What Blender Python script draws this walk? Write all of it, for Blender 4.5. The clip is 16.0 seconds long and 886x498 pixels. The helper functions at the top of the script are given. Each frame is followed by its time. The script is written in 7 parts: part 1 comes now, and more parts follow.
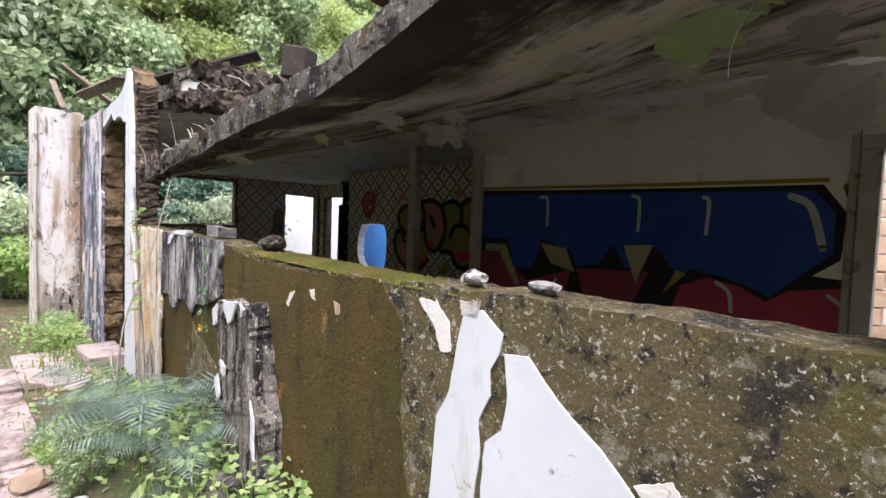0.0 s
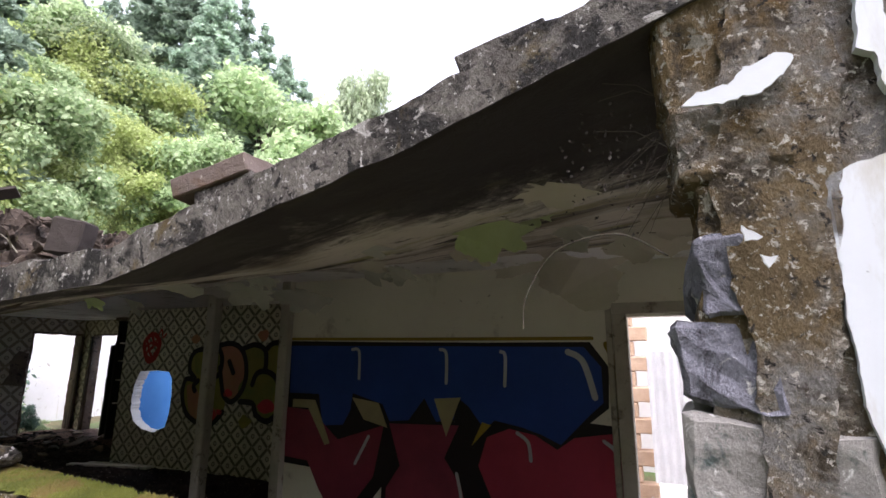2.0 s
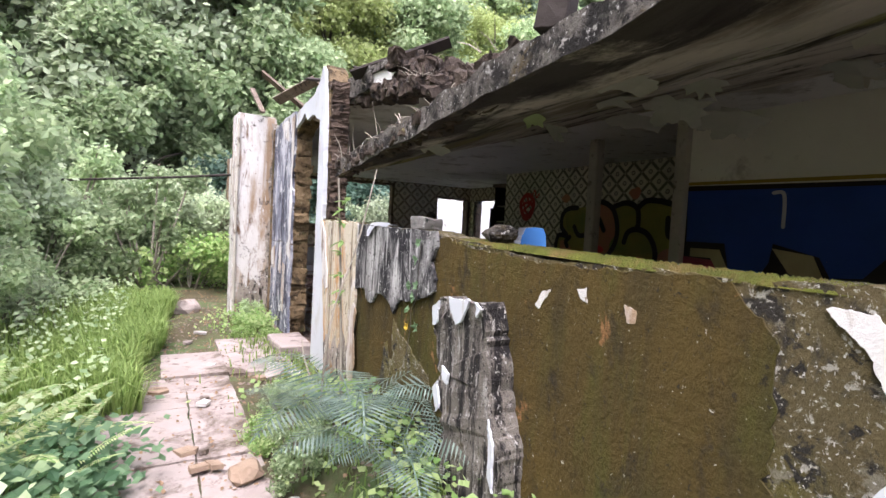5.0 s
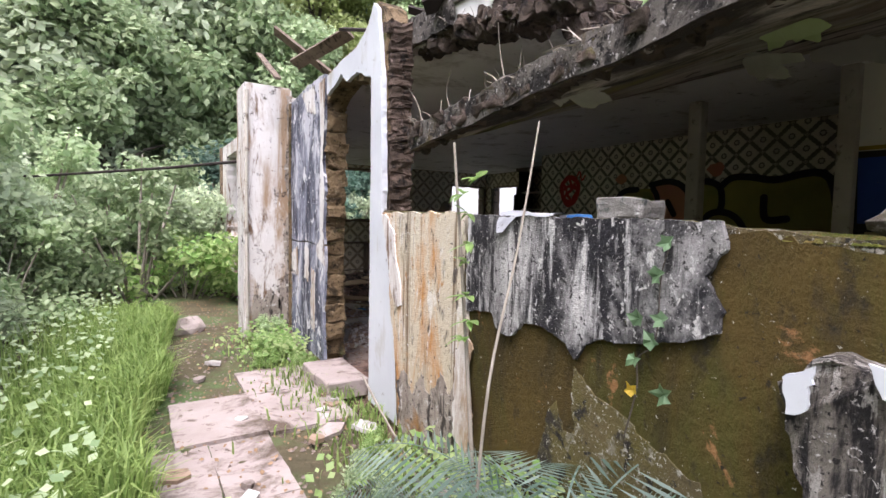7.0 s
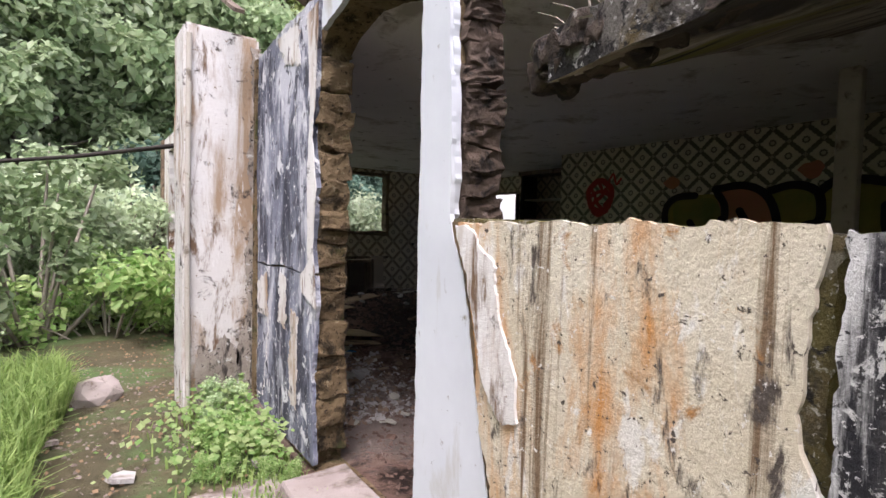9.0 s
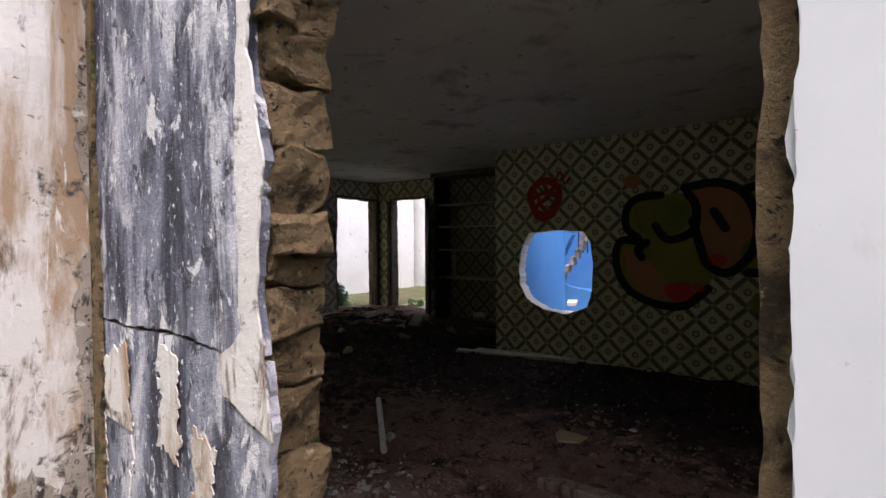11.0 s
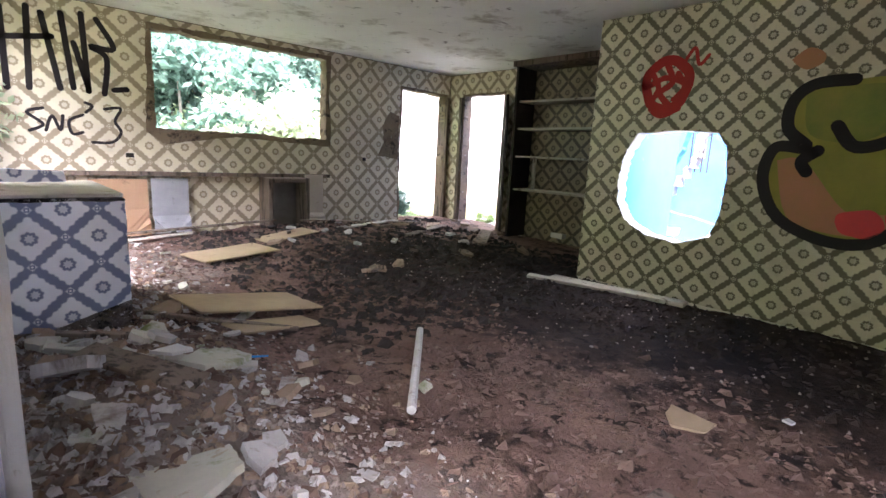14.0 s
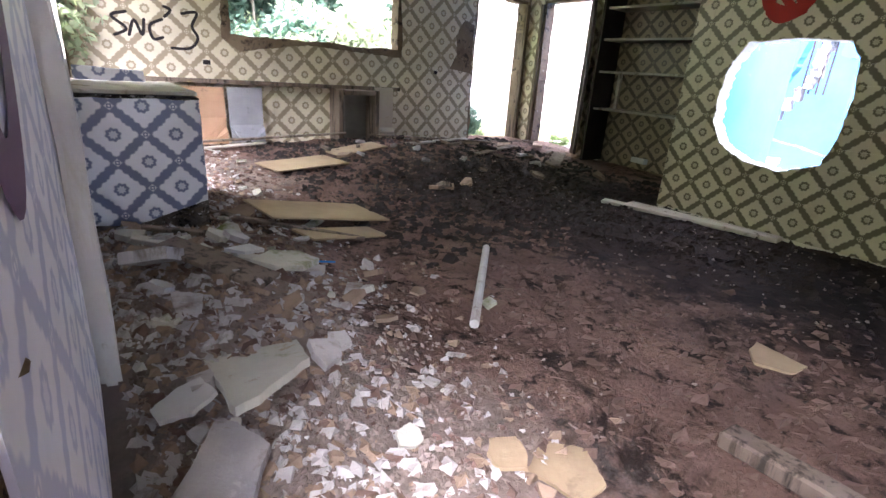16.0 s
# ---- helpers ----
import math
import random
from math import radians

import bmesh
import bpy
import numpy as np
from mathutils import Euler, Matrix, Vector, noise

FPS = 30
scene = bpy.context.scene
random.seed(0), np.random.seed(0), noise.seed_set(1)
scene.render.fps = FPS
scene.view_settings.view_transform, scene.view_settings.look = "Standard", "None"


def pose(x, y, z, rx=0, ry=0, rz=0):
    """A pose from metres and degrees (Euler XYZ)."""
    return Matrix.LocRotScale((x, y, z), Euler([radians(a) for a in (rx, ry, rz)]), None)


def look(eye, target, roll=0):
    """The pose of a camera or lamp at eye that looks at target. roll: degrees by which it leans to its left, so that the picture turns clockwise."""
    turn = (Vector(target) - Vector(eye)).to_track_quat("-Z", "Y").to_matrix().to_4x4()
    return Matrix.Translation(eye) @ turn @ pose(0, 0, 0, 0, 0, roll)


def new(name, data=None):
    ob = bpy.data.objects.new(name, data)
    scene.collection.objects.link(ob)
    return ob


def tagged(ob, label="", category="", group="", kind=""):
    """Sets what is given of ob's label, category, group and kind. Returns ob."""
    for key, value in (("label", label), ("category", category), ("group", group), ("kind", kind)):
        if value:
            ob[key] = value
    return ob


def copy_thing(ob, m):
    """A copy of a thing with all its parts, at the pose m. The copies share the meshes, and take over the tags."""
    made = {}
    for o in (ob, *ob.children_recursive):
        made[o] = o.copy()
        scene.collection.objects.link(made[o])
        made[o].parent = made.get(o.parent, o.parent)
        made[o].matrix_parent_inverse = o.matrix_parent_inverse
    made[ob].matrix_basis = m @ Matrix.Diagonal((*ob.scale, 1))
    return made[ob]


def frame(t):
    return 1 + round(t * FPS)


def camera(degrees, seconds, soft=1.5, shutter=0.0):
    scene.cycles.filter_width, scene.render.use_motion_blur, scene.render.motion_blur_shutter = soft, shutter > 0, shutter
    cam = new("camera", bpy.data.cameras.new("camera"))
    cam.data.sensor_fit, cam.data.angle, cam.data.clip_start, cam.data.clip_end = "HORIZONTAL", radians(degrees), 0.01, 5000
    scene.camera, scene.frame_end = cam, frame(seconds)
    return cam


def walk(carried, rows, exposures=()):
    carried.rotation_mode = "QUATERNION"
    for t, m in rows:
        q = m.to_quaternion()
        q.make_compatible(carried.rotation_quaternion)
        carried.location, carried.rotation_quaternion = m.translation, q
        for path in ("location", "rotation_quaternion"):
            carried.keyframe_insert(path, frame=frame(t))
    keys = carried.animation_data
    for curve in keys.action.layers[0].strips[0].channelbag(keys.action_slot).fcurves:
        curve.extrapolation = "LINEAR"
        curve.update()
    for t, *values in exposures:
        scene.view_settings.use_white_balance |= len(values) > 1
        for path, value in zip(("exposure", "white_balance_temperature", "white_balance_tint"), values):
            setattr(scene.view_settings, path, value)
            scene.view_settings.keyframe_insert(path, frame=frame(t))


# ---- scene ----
cam = camera(83.8, 16.0)
PATH = [
    (0, (0.5, 0.557, 1.54), (1.918, 1.964, 1.445), 2.1),
    (0.5, (0.449, 0.664, 1.643), (1.814, 2.124, 1.722), 1.7),
    (1, (0.431, 0.674, 1.719), (1.79, 2.131, 1.902), 1.7),
    (1.5, (0.486, 0.656, 1.744), (2.102, 1.803, 2.012), 1.5),
    (2, (0.494, 0.591, 1.819), (2.29, 1.366, 2.235), 0.2),
    (2.5, (0.481, 0.579, 1.868), (2.31, 1.252, 2.318), -0.4),
    (3, (0.447, 0.676, 1.843), (2.141, 1.66, 2.246), 0.9),
    (3.5, (0.404, 0.808, 1.802), (1.863, 2.153, 2.054), 2.5),
    (4, (0.359, 0.854, 1.706), (1.602, 2.413, 1.867), 3.0),
    (4.5, (0.321, 0.981, 1.528), (1.393, 2.669, 1.53), 3.6),
    (5, (0.371, 1.228, 1.429), (1.373, 2.956, 1.341), 3.1),
    (5.2, (0.385, 1.363, 1.421), (1.373, 3.098, 1.305), 2.7),
    (7.3, (0.25, 2.915, 1.384), (1.323, 4.598, 1.264), 0.9),
    (7.5, (0.295, 3.071, 1.375), (1.381, 4.746, 1.257), 0.9),
    (8, (0.448, 3.496, 1.413), (1.547, 5.162, 1.295), 0.9),
    (8.2, (0.484, 3.666, 1.403), (1.592, 5.327, 1.29), 0.7),
    (10.3, (0.882, 5.537, 1.421), (2.279, 6.968, 1.393), 1.9),
    (10.5, (0.905, 5.649, 1.437), (2.339, 7.042, 1.404), 1.1),
    (10.7, (0.97, 5.746, 1.441), (2.446, 7.096, 1.399), -0.4),
    (11, (1.041, 5.962, 1.427), (2.61, 7.202, 1.389), -0.4),
    (11.5, (1.169, 6.137, 1.374), (2.945, 7.051, 1.268), -0.1),
    (12, (1.302, 6.289, 1.327), (3.147, 7.037, 1.139), 0.8),
    (12.5, (1.523, 6.397, 1.268), (3.29, 7.29, 0.984), 0.2),
    (13, (1.697, 6.466, 1.246), (3.396, 7.463, 0.903), 0.4),
    (13.5, (1.854, 6.604, 1.228), (3.454, 7.755, 0.888), 1.7),
    (14, (1.953, 6.669, 1.197), (3.301, 8.099, 0.828), 3.0),
    (14.5, (1.978, 6.698, 1.185), (3.14, 8.275, 0.777), 3.5),
    (15, (1.991, 6.722, 1.187), (3.002, 8.396, 0.772), 3.0),
    (15.5, (1.991, 6.747, 1.183), (2.942, 8.452, 0.751), 3.3),
    (16, (2.006, 6.753, 1.107), (3.114, 8.275, 0.432), 4.1),
]
EXPOSURES = [(0.0, 1.2, 6200, 22), (0.6, 1.4, 6200, 22), (1.5, 1.35, 6200, 22), (2.5, 1.1, 6200, 22), (3.5, 1.0, 6200, 22), (4.5, 1.2, 6200, 22), (5.0, 1.25, 6200, 22), (8.0, 1.02, 6200, 22), (10.5, 0.95, 6450, 22), (11.5, 0.8, 6600, 25), (12.0, 1.7, 6900, 27), (12.5, 2.35, 6900, 28), (13.0, 3.1, 6500, 28), (13.5, 3.8, 6150, 26), (14.0, 4.1, 6100, 24), (15.0, 4.3, 6050, 23), (15.5, 4.3, 6050, 23), (16.0, 4.05, 6050, 24)]
walk(cam, [(t, look(eye, target, roll)) for t, eye, target, roll in PATH], EXPOSURES)

# ---- light ----
world = bpy.data.worlds.new("sky")
scene.world = world
world.use_nodes = True
wn = world.node_tree.nodes
sky = wn.new("ShaderNodeTexSky")
sky.sky_type = "NISHITA"
sky.sun_disc = False
sky.sun_elevation, sky.sun_rotation = radians(66), radians(228)
sky.air_density, sky.dust_density, sky.ozone_density = 1.0, 3.0, 1.0
wn["Background"].inputs["Strength"].default_value = 0.15
cloud = wn.new("ShaderNodeHueSaturation")
cloud.inputs["Saturation"].default_value = 0.30
cloud.inputs["Value"].default_value = 1.9
world.node_tree.links.new(sky.outputs["Color"], cloud.inputs["Color"])
world.node_tree.links.new(cloud.outputs["Color"], wn["Background"].inputs["Color"])

sun = new("sun", bpy.data.lights.new("sun", "SUN"))
sun.data.energy, sun.data.angle, sun.data.color = 1.5, radians(25), (1.0, 0.96, 0.9)
sun.matrix_world = look((-9, -8, 30), (0, 2, 0))


# ---- materials ----
def ramp_node(nt, fac, stops):
    r = nt.nodes.new("ShaderNodeValToRGB")
    el = r.color_ramp.elements
    while len(el) < len(stops):
        el.new(0.5)
    for e, (p, c) in zip(el, stops):
        e.position, e.color = p, (c[0], c[1], c[2], 1) if len(c) == 3 else c
    nt.links.new(fac, r.inputs["Fac"])
    return r.outputs["Color"]


def start_material(name, rough=0.85, spec=0.3):
    m = bpy.data.materials.new(name)
    m.use_nodes = True
    nt = m.node_tree
    b = nt.nodes["Principled BSDF"]
    b.inputs["Roughness"].default_value = rough
    b.inputs["Specular IOR Level"].default_value = spec
    return m, nt, b


def coords(nt, scale=(1, 1, 1)):
    tc = nt.nodes.new("ShaderNodeNewGeometry")
    mp = nt.nodes.new("ShaderNodeMapping")
    mp.inputs["Scale"].default_value = scale
    nt.links.new(tc.outputs["Position"], mp.inputs["Vector"])
    return mp.outputs["Vector"]


def noise_node(nt, vec, scale, detail=6.0, rough=0.6, distort=0.0):
    n = nt.nodes.new("ShaderNodeTexNoise")
    n.inputs["Scale"].default_value = scale
    n.inputs["Detail"].default_value = detail
    n.inputs["Roughness"].default_value = rough
    n.inputs["Distortion"].default_value = distort
    nt.links.new(vec, n.inputs["Vector"])
    return n.outputs["Fac"]


def mix_color(nt, fac, a, b, mode="MIX"):
    mx = nt.nodes.new("ShaderNodeMix")
    mx.data_type, mx.blend_type = "RGBA", mode
    if isinstance(fac, (int, float)):
        mx.inputs[0].default_value = fac
    else:
        nt.links.new(fac, mx.inputs[0])
    for sock, v in ((mx.inputs[6], a), (mx.inputs[7], b)):
        if isinstance(v, tuple):
            sock.default_value = (*v, 1)
        else:
            nt.links.new(v, sock)
    return mx.outputs[2]


def math_node(nt, op, a, b=None):
    n = nt.nodes.new("ShaderNodeMath")
    n.operation = op
    for i, v in enumerate((a, b)):
        if v is None:
            continue
        if isinstance(v, (int, float)):
            n.inputs[i].default_value = v
        else:
            nt.links.new(v, n.inputs[i])
    return n.outputs[0]


def bump(nt, bsdf, height, strength=0.4, dist=0.02):
    bp = nt.nodes.new("ShaderNodeBump")
    bp.inputs["Strength"].default_value = strength
    bp.inputs["Distance"].default_value = dist
    nt.links.new(height, bp.inputs["Height"])
    nt.links.new(bp.outputs["Normal"], bsdf.inputs["Normal"])


def weathered(name, base, layers, rough=0.9, bump_scale=30, bump_strength=0.5, spec=0.25, bump_dist=0.02):
    """A worn surface: a two-tone base and layers of (colour, scale xyz, noise scale, from, to) laid over it."""
    m, nt, b = start_material(name, rough, spec)
    col = ramp_node(nt, noise_node(nt, coords(nt), base[2], 8, 0.65), [(0.3, base[0]), (0.7, base[1])])
    for i, (c, sc, ns, lo, hi) in enumerate(layers):
        f = noise_node(nt, coords(nt, sc), ns, 9, 0.68, 0.4)
        mask = ramp_node(nt, f, [(lo, (0, 0, 0)), (hi, (1, 1, 1))])
        col = mix_color(nt, mask, col, c)
    nt.links.new(col, b.inputs["Base Color"])
    h = noise_node(nt, coords(nt), bump_scale, 10, 0.7)
    bump(nt, b, h, bump_strength, bump_dist)
    return m


V1 = (1, 1, 1)
VS = (3.0, 3.0, 0.35)
moss_wall = weathered("mossy_wall", ((0.050, 0.034, 0.009), (0.092, 0.061, 0.013), 1.1), [
    ((0.056, 0.060, 0.010), (1.3, 1.3, 0.5), 1.6, 0.46, 0.66), ((0.036, 0.027, 0.010), (2.2, 2.2, 0.5), 2.0, 0.50, 0.68), ((0.018, 0.015, 0.010), (1.5, 1.5, 0.8), 6.0, 0.56, 0.70),
    ((0.25, 0.13, 0.055), V1, 3.6, 0.615, 0.65), ((0.02, 0.016, 0.01), V1, 40, 0.60, 0.66), ((0.40, 0.38, 0.34), V1, 54, 0.65, 0.68)], bump_strength=0.8)
crust_wall = weathered("lichen_crusted_wall", ((0.075, 0.060, 0.028), (0.150, 0.118, 0.052), 3.0), [
    ((0.105, 0.092, 0.022), V1, 1.7, 0.46, 0.64), ((0.030, 0.026, 0.021), V1, 4.5, 0.52, 0.60), ((0.20, 0.18, 0.13), V1, 11, 0.57, 0.63), ((0.022, 0.019, 0.016), V1, 17, 0.57, 0.62), ((0.36, 0.34, 0.29), V1, 30, 0.59, 0.63), ((0.52, 0.50, 0.45), V1, 85, 0.60, 0.64)], bump_strength=1.0, bump_scale=48)
mould_plaster = weathered("black_streaked_render", ((0.12, 0.105, 0.09), (0.26, 0.235, 0.20), 6.0), [
    ((0.018, 0.016, 0.016), (4.5, 4.5, 0.7), 3.4, 0.46, 0.56), ((0.36, 0.34, 0.31), (5, 5, 1.0), 5.0, 0.57, 0.61), ((0.085, 0.065, 0.018), V1, 3.0, 0.60, 0.68), ((0.50, 0.48, 0.45), V1, 44, 0.60, 0.64), ((0.02, 0.018, 0.016), V1, 60, 0.57, 0.62)], bump_strength=1.0, bump_scale=60)
grey_plaster = weathered("grey_plaster", ((0.20, 0.195, 0.19), (0.44, 0.425, 0.41), 1.4), [
    ((0.018, 0.017, 0.020), (1.2, 1.2, 0.8), 1.5, 0.45, 0.54), ((0.56, 0.55, 0.53), (4.2, 4.2, 0.45), 1.8, 0.55, 0.64), ((0.035, 0.033, 0.034), (4.6, 4.6, 0.5), 3.2, 0.55, 0.62), ((0.50, 0.49, 0.47), (1.4, 1.4, 1), 16, 0.585, 0.62), ((0.03, 0.028, 0.028), V1, 38, 0.57, 0.61), ((0.60, 0.58, 0.56), V1, 95, 0.61, 0.645), ((0.09, 0.095, 0.03), V1, 5, 0.66, 0.72)], bump_strength=0.8, bump_scale=50)
foot_stain = weathered("speckled_foot_stain", ((0.20, 0.165, 0.135), (0.38, 0.33, 0.28), 4.0), [
    ((0.05, 0.042, 0.036), (3, 3, 0.8), 5, 0.52, 0.60), ((0.52, 0.49, 0.45), V1, 16, 0.58, 0.63), ((0.04, 0.034, 0.03), V1, 42, 0.57, 0.62), ((0.30, 0.16, 0.06), V1, 3, 0.60, 0.70)], bump_strength=0.8)
slab_plaster = weathered("blue_grey_plaster", ((0.10, 0.11, 0.15), (0.30, 0.31, 0.37), 1.6), [
    ((0.045, 0.046, 0.062), (2.6, 2.6, 0.6), 1.6, 0.47, 0.60), ((0.50, 0.50, 0.54), (1.9, 1.9, 0.7), 2.0, 0.51, 0.59), ((0.06, 0.06, 0.075), (1.4, 1.4, 0.9), 9, 0.55, 0.61), ((0.62, 0.62, 0.63), (1.2, 1.2, 0.8), 6, 0.575, 0.61), ((0.66, 0.66, 0.66), (1.6, 1.6, 0.9), 28, 0.60, 0.64), ((0.20, 0.20, 0.12), (1.6, 1.6, 0.6), 2.6, 0.64, 0.72)], bump_strength=0.8)
white_plaster = weathered("white_plaster", ((0.56, 0.53, 0.49), (0.70, 0.68, 0.66), 1.4), [
    ((0.34, 0.24, 0.16), (2.6, 2.6, 0.6), 1.3, 0.50, 0.62), ((0.16, 0.10, 0.06), (3.0, 3.0, 0.7), 2.0, 0.555, 0.63), ((0.07, 0.055, 0.045), V1, 7.0, 0.58, 0.66), ((0.66, 0.64, 0.61), (3, 3, 0.6), 5.0, 0.60, 0.64), ((0.24, 0.18, 0.13), V1, 26, 0.62, 0.67)], bump_strength=0.4)
clean_white = weathered("clean_white_plaster", ((0.50, 0.52, 0.55), (0.60, 0.62, 0.645), 1.6), [
    ((0.40, 0.38, 0.33), (2.5, 2.5, 0.7), 1.8, 0.56, 0.70), ((0.20, 0.17, 0.13), V1, 9, 0.635, 0.69), ((0.10, 0.09, 0.08), V1, 34, 0.68, 0.71), ((0.30, 0.31, 0.33), (1.2, 1.2, 0.5), 3.2, 0.62, 0.70)], rough=0.7, bump_strength=0.08, bump_scale=12, bump_dist=0.01)
orange_plaster = weathered("orange_stained_plaster", ((0.48, 0.41, 0.29), (0.60, 0.55, 0.44), 1.6), [
    ((0.46, 0.22, 0.07), (1.7, 1.7, 0.55), 1.6, 0.49, 0.62), ((0.62, 0.59, 0.53), (2.4, 2.4, 0.9), 2.6, 0.56, 0.60), ((0.16, 0.105, 0.06), (5.0, 5.0, 0.22), 2.2, 0.545, 0.63), ((0.34, 0.17, 0.06), V1, 6.0, 0.60, 0.68), ((0.075, 0.06, 0.05), (2.5, 2.5, 0.8), 6, 0.58, 0.66), ((0.07, 0.055, 0.045), V1, 40, 0.605, 0.64), ((0.62, 0.59, 0.54), V1, 34, 0.62, 0.65)], bump_strength=0.7)
stone = weathered("brown_stone", ((0.16, 0.11, 0.058), (0.29, 0.205, 0.115), 5.0), [
    ((0.05, 0.036, 0.02), V1, 7.0, 0.52, 0.62), ((0.075, 0.085, 0.025), V1, 2.6, 0.57, 0.66), ((0.40, 0.32, 0.20), V1, 18, 0.60, 0.66), ((0.03, 0.022, 0.014), V1, 30, 0.58, 0.63)], bump_strength=1.0, bump_scale=34, bump_dist=0.05)
concrete_edge = weathered("weathered_concrete", ((0.10, 0.088, 0.074), (0.215, 0.195, 0.172), 6.0), [
    ((0.022, 0.019, 0.017), V1, 5.0, 0.47, 0.57), ((0.12, 0.088, 0.035), V1, 3.4, 0.56, 0.66), ((0.020, 0.018, 0.016), V1, 22, 0.54, 0.60), ((0.42, 0.40, 0.37), V1, 13, 0.60, 0.645), ((0.50, 0.48, 0.45), V1, 46, 0.60, 0.64)], bump_strength=1.0, bump_scale=45, bump_dist=0.04)
pillar_stone = weathered("ochre_pillar_stone", ((0.10, 0.070, 0.033), (0.20, 0.145, 0.074), 3.0), [
    ((0.20, 0.19, 0.175), V1, 2.6, 0.47, 0.58), ((0.045, 0.034, 0.02), V1, 8.0, 0.52, 0.61), ((0.15, 0.095, 0.03), V1, 4.0, 0.56, 0.66), ((0.34, 0.31, 0.25), V1, 20, 0.58, 0.63), ((0.48, 0.45, 0.39), V1, 60, 0.57, 0.62), ((0.02, 0.017, 0.013), V1, 34, 0.585, 0.63)], bump_strength=1.0, bump_scale=40, bump_dist=0.05)
slate_stone = weathered("slate_blue_stone", ((0.13, 0.13, 0.155), (0.23, 0.23, 0.27), 5.0), [
    ((0.06, 0.06, 0.07), V1, 12, 0.54, 0.63), ((0.46, 0.45, 0.43), V1, 30, 0.62, 0.66)], bump_strength=0.9, bump_scale=40, bump_dist=0.03)
eave_under = weathered("mouldy_ceiling", ((0.50, 0.455, 0.37), (0.66, 0.61, 0.52), 1.6), [
    ((0.22, 0.185, 0.135), (1.5, 0.35, 1), 1.5, 0.46, 0.60), ((0.27, 0.255, 0.09), (2.0, 0.4, 1), 1.2, 0.56, 0.66), ((0.050, 0.042, 0.032), (2.2, 0.45, 1), 2.0, 0.53, 0.63), ((0.10, 0.088, 0.07), (1.0, 0.6, 1), 6.0, 0.57, 0.65), ((0.48, 0.46, 0.41), V1, 9.0, 0.65, 0.69)], bump_strength=0.5)
ceiling_paint = weathered("stained_ceiling_paint", ((0.70, 0.69, 0.66), (0.80, 0.79, 0.76), 1.2), [
    ((0.40, 0.37, 0.32), V1, 1.6, 0.54, 0.66), ((0.24, 0.22, 0.20), V1, 5.0, 0.61, 0.68), ((0.10, 0.09, 0.08), V1, 11.0, 0.66, 0.70)], bump_strength=0.35)
room_paint = weathered("cream_room_paint", ((0.74, 0.70, 0.61), (0.82, 0.79, 0.70), 1.3), [
    ((0.36, 0.31, 0.25), V1, 2.0, 0.60, 0.74), ((0.30, 0.25, 0.2), V1, 17, 0.66, 0.70)], bump_strength=0.25)
blue_paint = weathered("sky_blue_paint", ((0.05, 0.19, 0.45), (0.075, 0.235, 0.51), 1.3), [
    ((0.30, 0.45, 0.60), V1, 5.0, 0.66, 0.78)], rough=0.7, bump_strength=0.15)
bright_wall = weathered("whitewashed_wall", ((0.58, 0.58, 0.56), (0.70, 0.70, 0.69), 1.0), [
    ((0.45, 0.42, 0.30), VS, 1.5, 0.58, 0.74), ((0.30, 0.27, 0.20), V1, 6, 0.62, 0.70)], bump_strength=0.35)
dirt_floor = weathered("dark_muddy_floor", ((0.108, 0.064, 0.050), (0.25, 0.16, 0.124), 1.6), [
    ((0.030, 0.020, 0.016), V1, 2.2, 0.52, 0.62), ((0.030, 0.020, 0.016), V1, 9, 0.54, 0.62), ((0.25, 0.18, 0.14), V1, 11.0, 0.61, 0.69), ((0.32, 0.27, 0.23), V1, 42, 0.66, 0.70)], rough=0.92, bump_strength=1.0, bump_scale=16, spec=0.15, bump_dist=0.05)


def ragged_spots(m, spots, c, full=0.88):
    """Wide patches of one colour with ragged edges, at (x, y, radius) on the floor or (x, y, radius, z)."""
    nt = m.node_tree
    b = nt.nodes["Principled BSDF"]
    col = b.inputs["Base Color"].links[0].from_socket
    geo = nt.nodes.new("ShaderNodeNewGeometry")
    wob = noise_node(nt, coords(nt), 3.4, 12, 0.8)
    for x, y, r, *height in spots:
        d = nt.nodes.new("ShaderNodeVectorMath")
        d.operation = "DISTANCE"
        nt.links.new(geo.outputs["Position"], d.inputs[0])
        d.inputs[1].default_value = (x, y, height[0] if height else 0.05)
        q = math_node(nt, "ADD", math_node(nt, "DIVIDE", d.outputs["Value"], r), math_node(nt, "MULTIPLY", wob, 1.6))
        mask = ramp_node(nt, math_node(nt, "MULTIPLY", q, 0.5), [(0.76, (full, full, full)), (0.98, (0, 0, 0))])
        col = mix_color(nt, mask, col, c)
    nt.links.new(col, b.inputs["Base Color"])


# burnt ground, spread wider to paint in the shade of the room's dim side
SOOT_AND_SHADE = ((5.7, 10.4, 1.6), (5.9, 8.5, 1.55), (6.1, 6.5, 1.75), (5.2, 4.9, 1.6))
# plaster dust by the front wall, its pale colour also standing for doorway light
LIT_DUST = ((2.0, 8.1, 0.85), (2.1, 9.0, 0.8), (2.5, 7.5, 0.7), (2.6, 11.6, 1.0))
# near-black spots along the slab's front edge: some mould, mostly its shadow painted in
ragged_spots(eave_under, ((1.70, 0.4, 0.95, 2.5), (1.65, 1.2, 0.62, 2.38), (1.62, 2.0, 0.5, 2.14), (1.62, 2.9, 0.5, 2.05), (1.65, 3.8, 0.5, 1.97), (1.68, 4.7, 0.5, 1.9)), (0.026, 0.021, 0.021), 0.95)
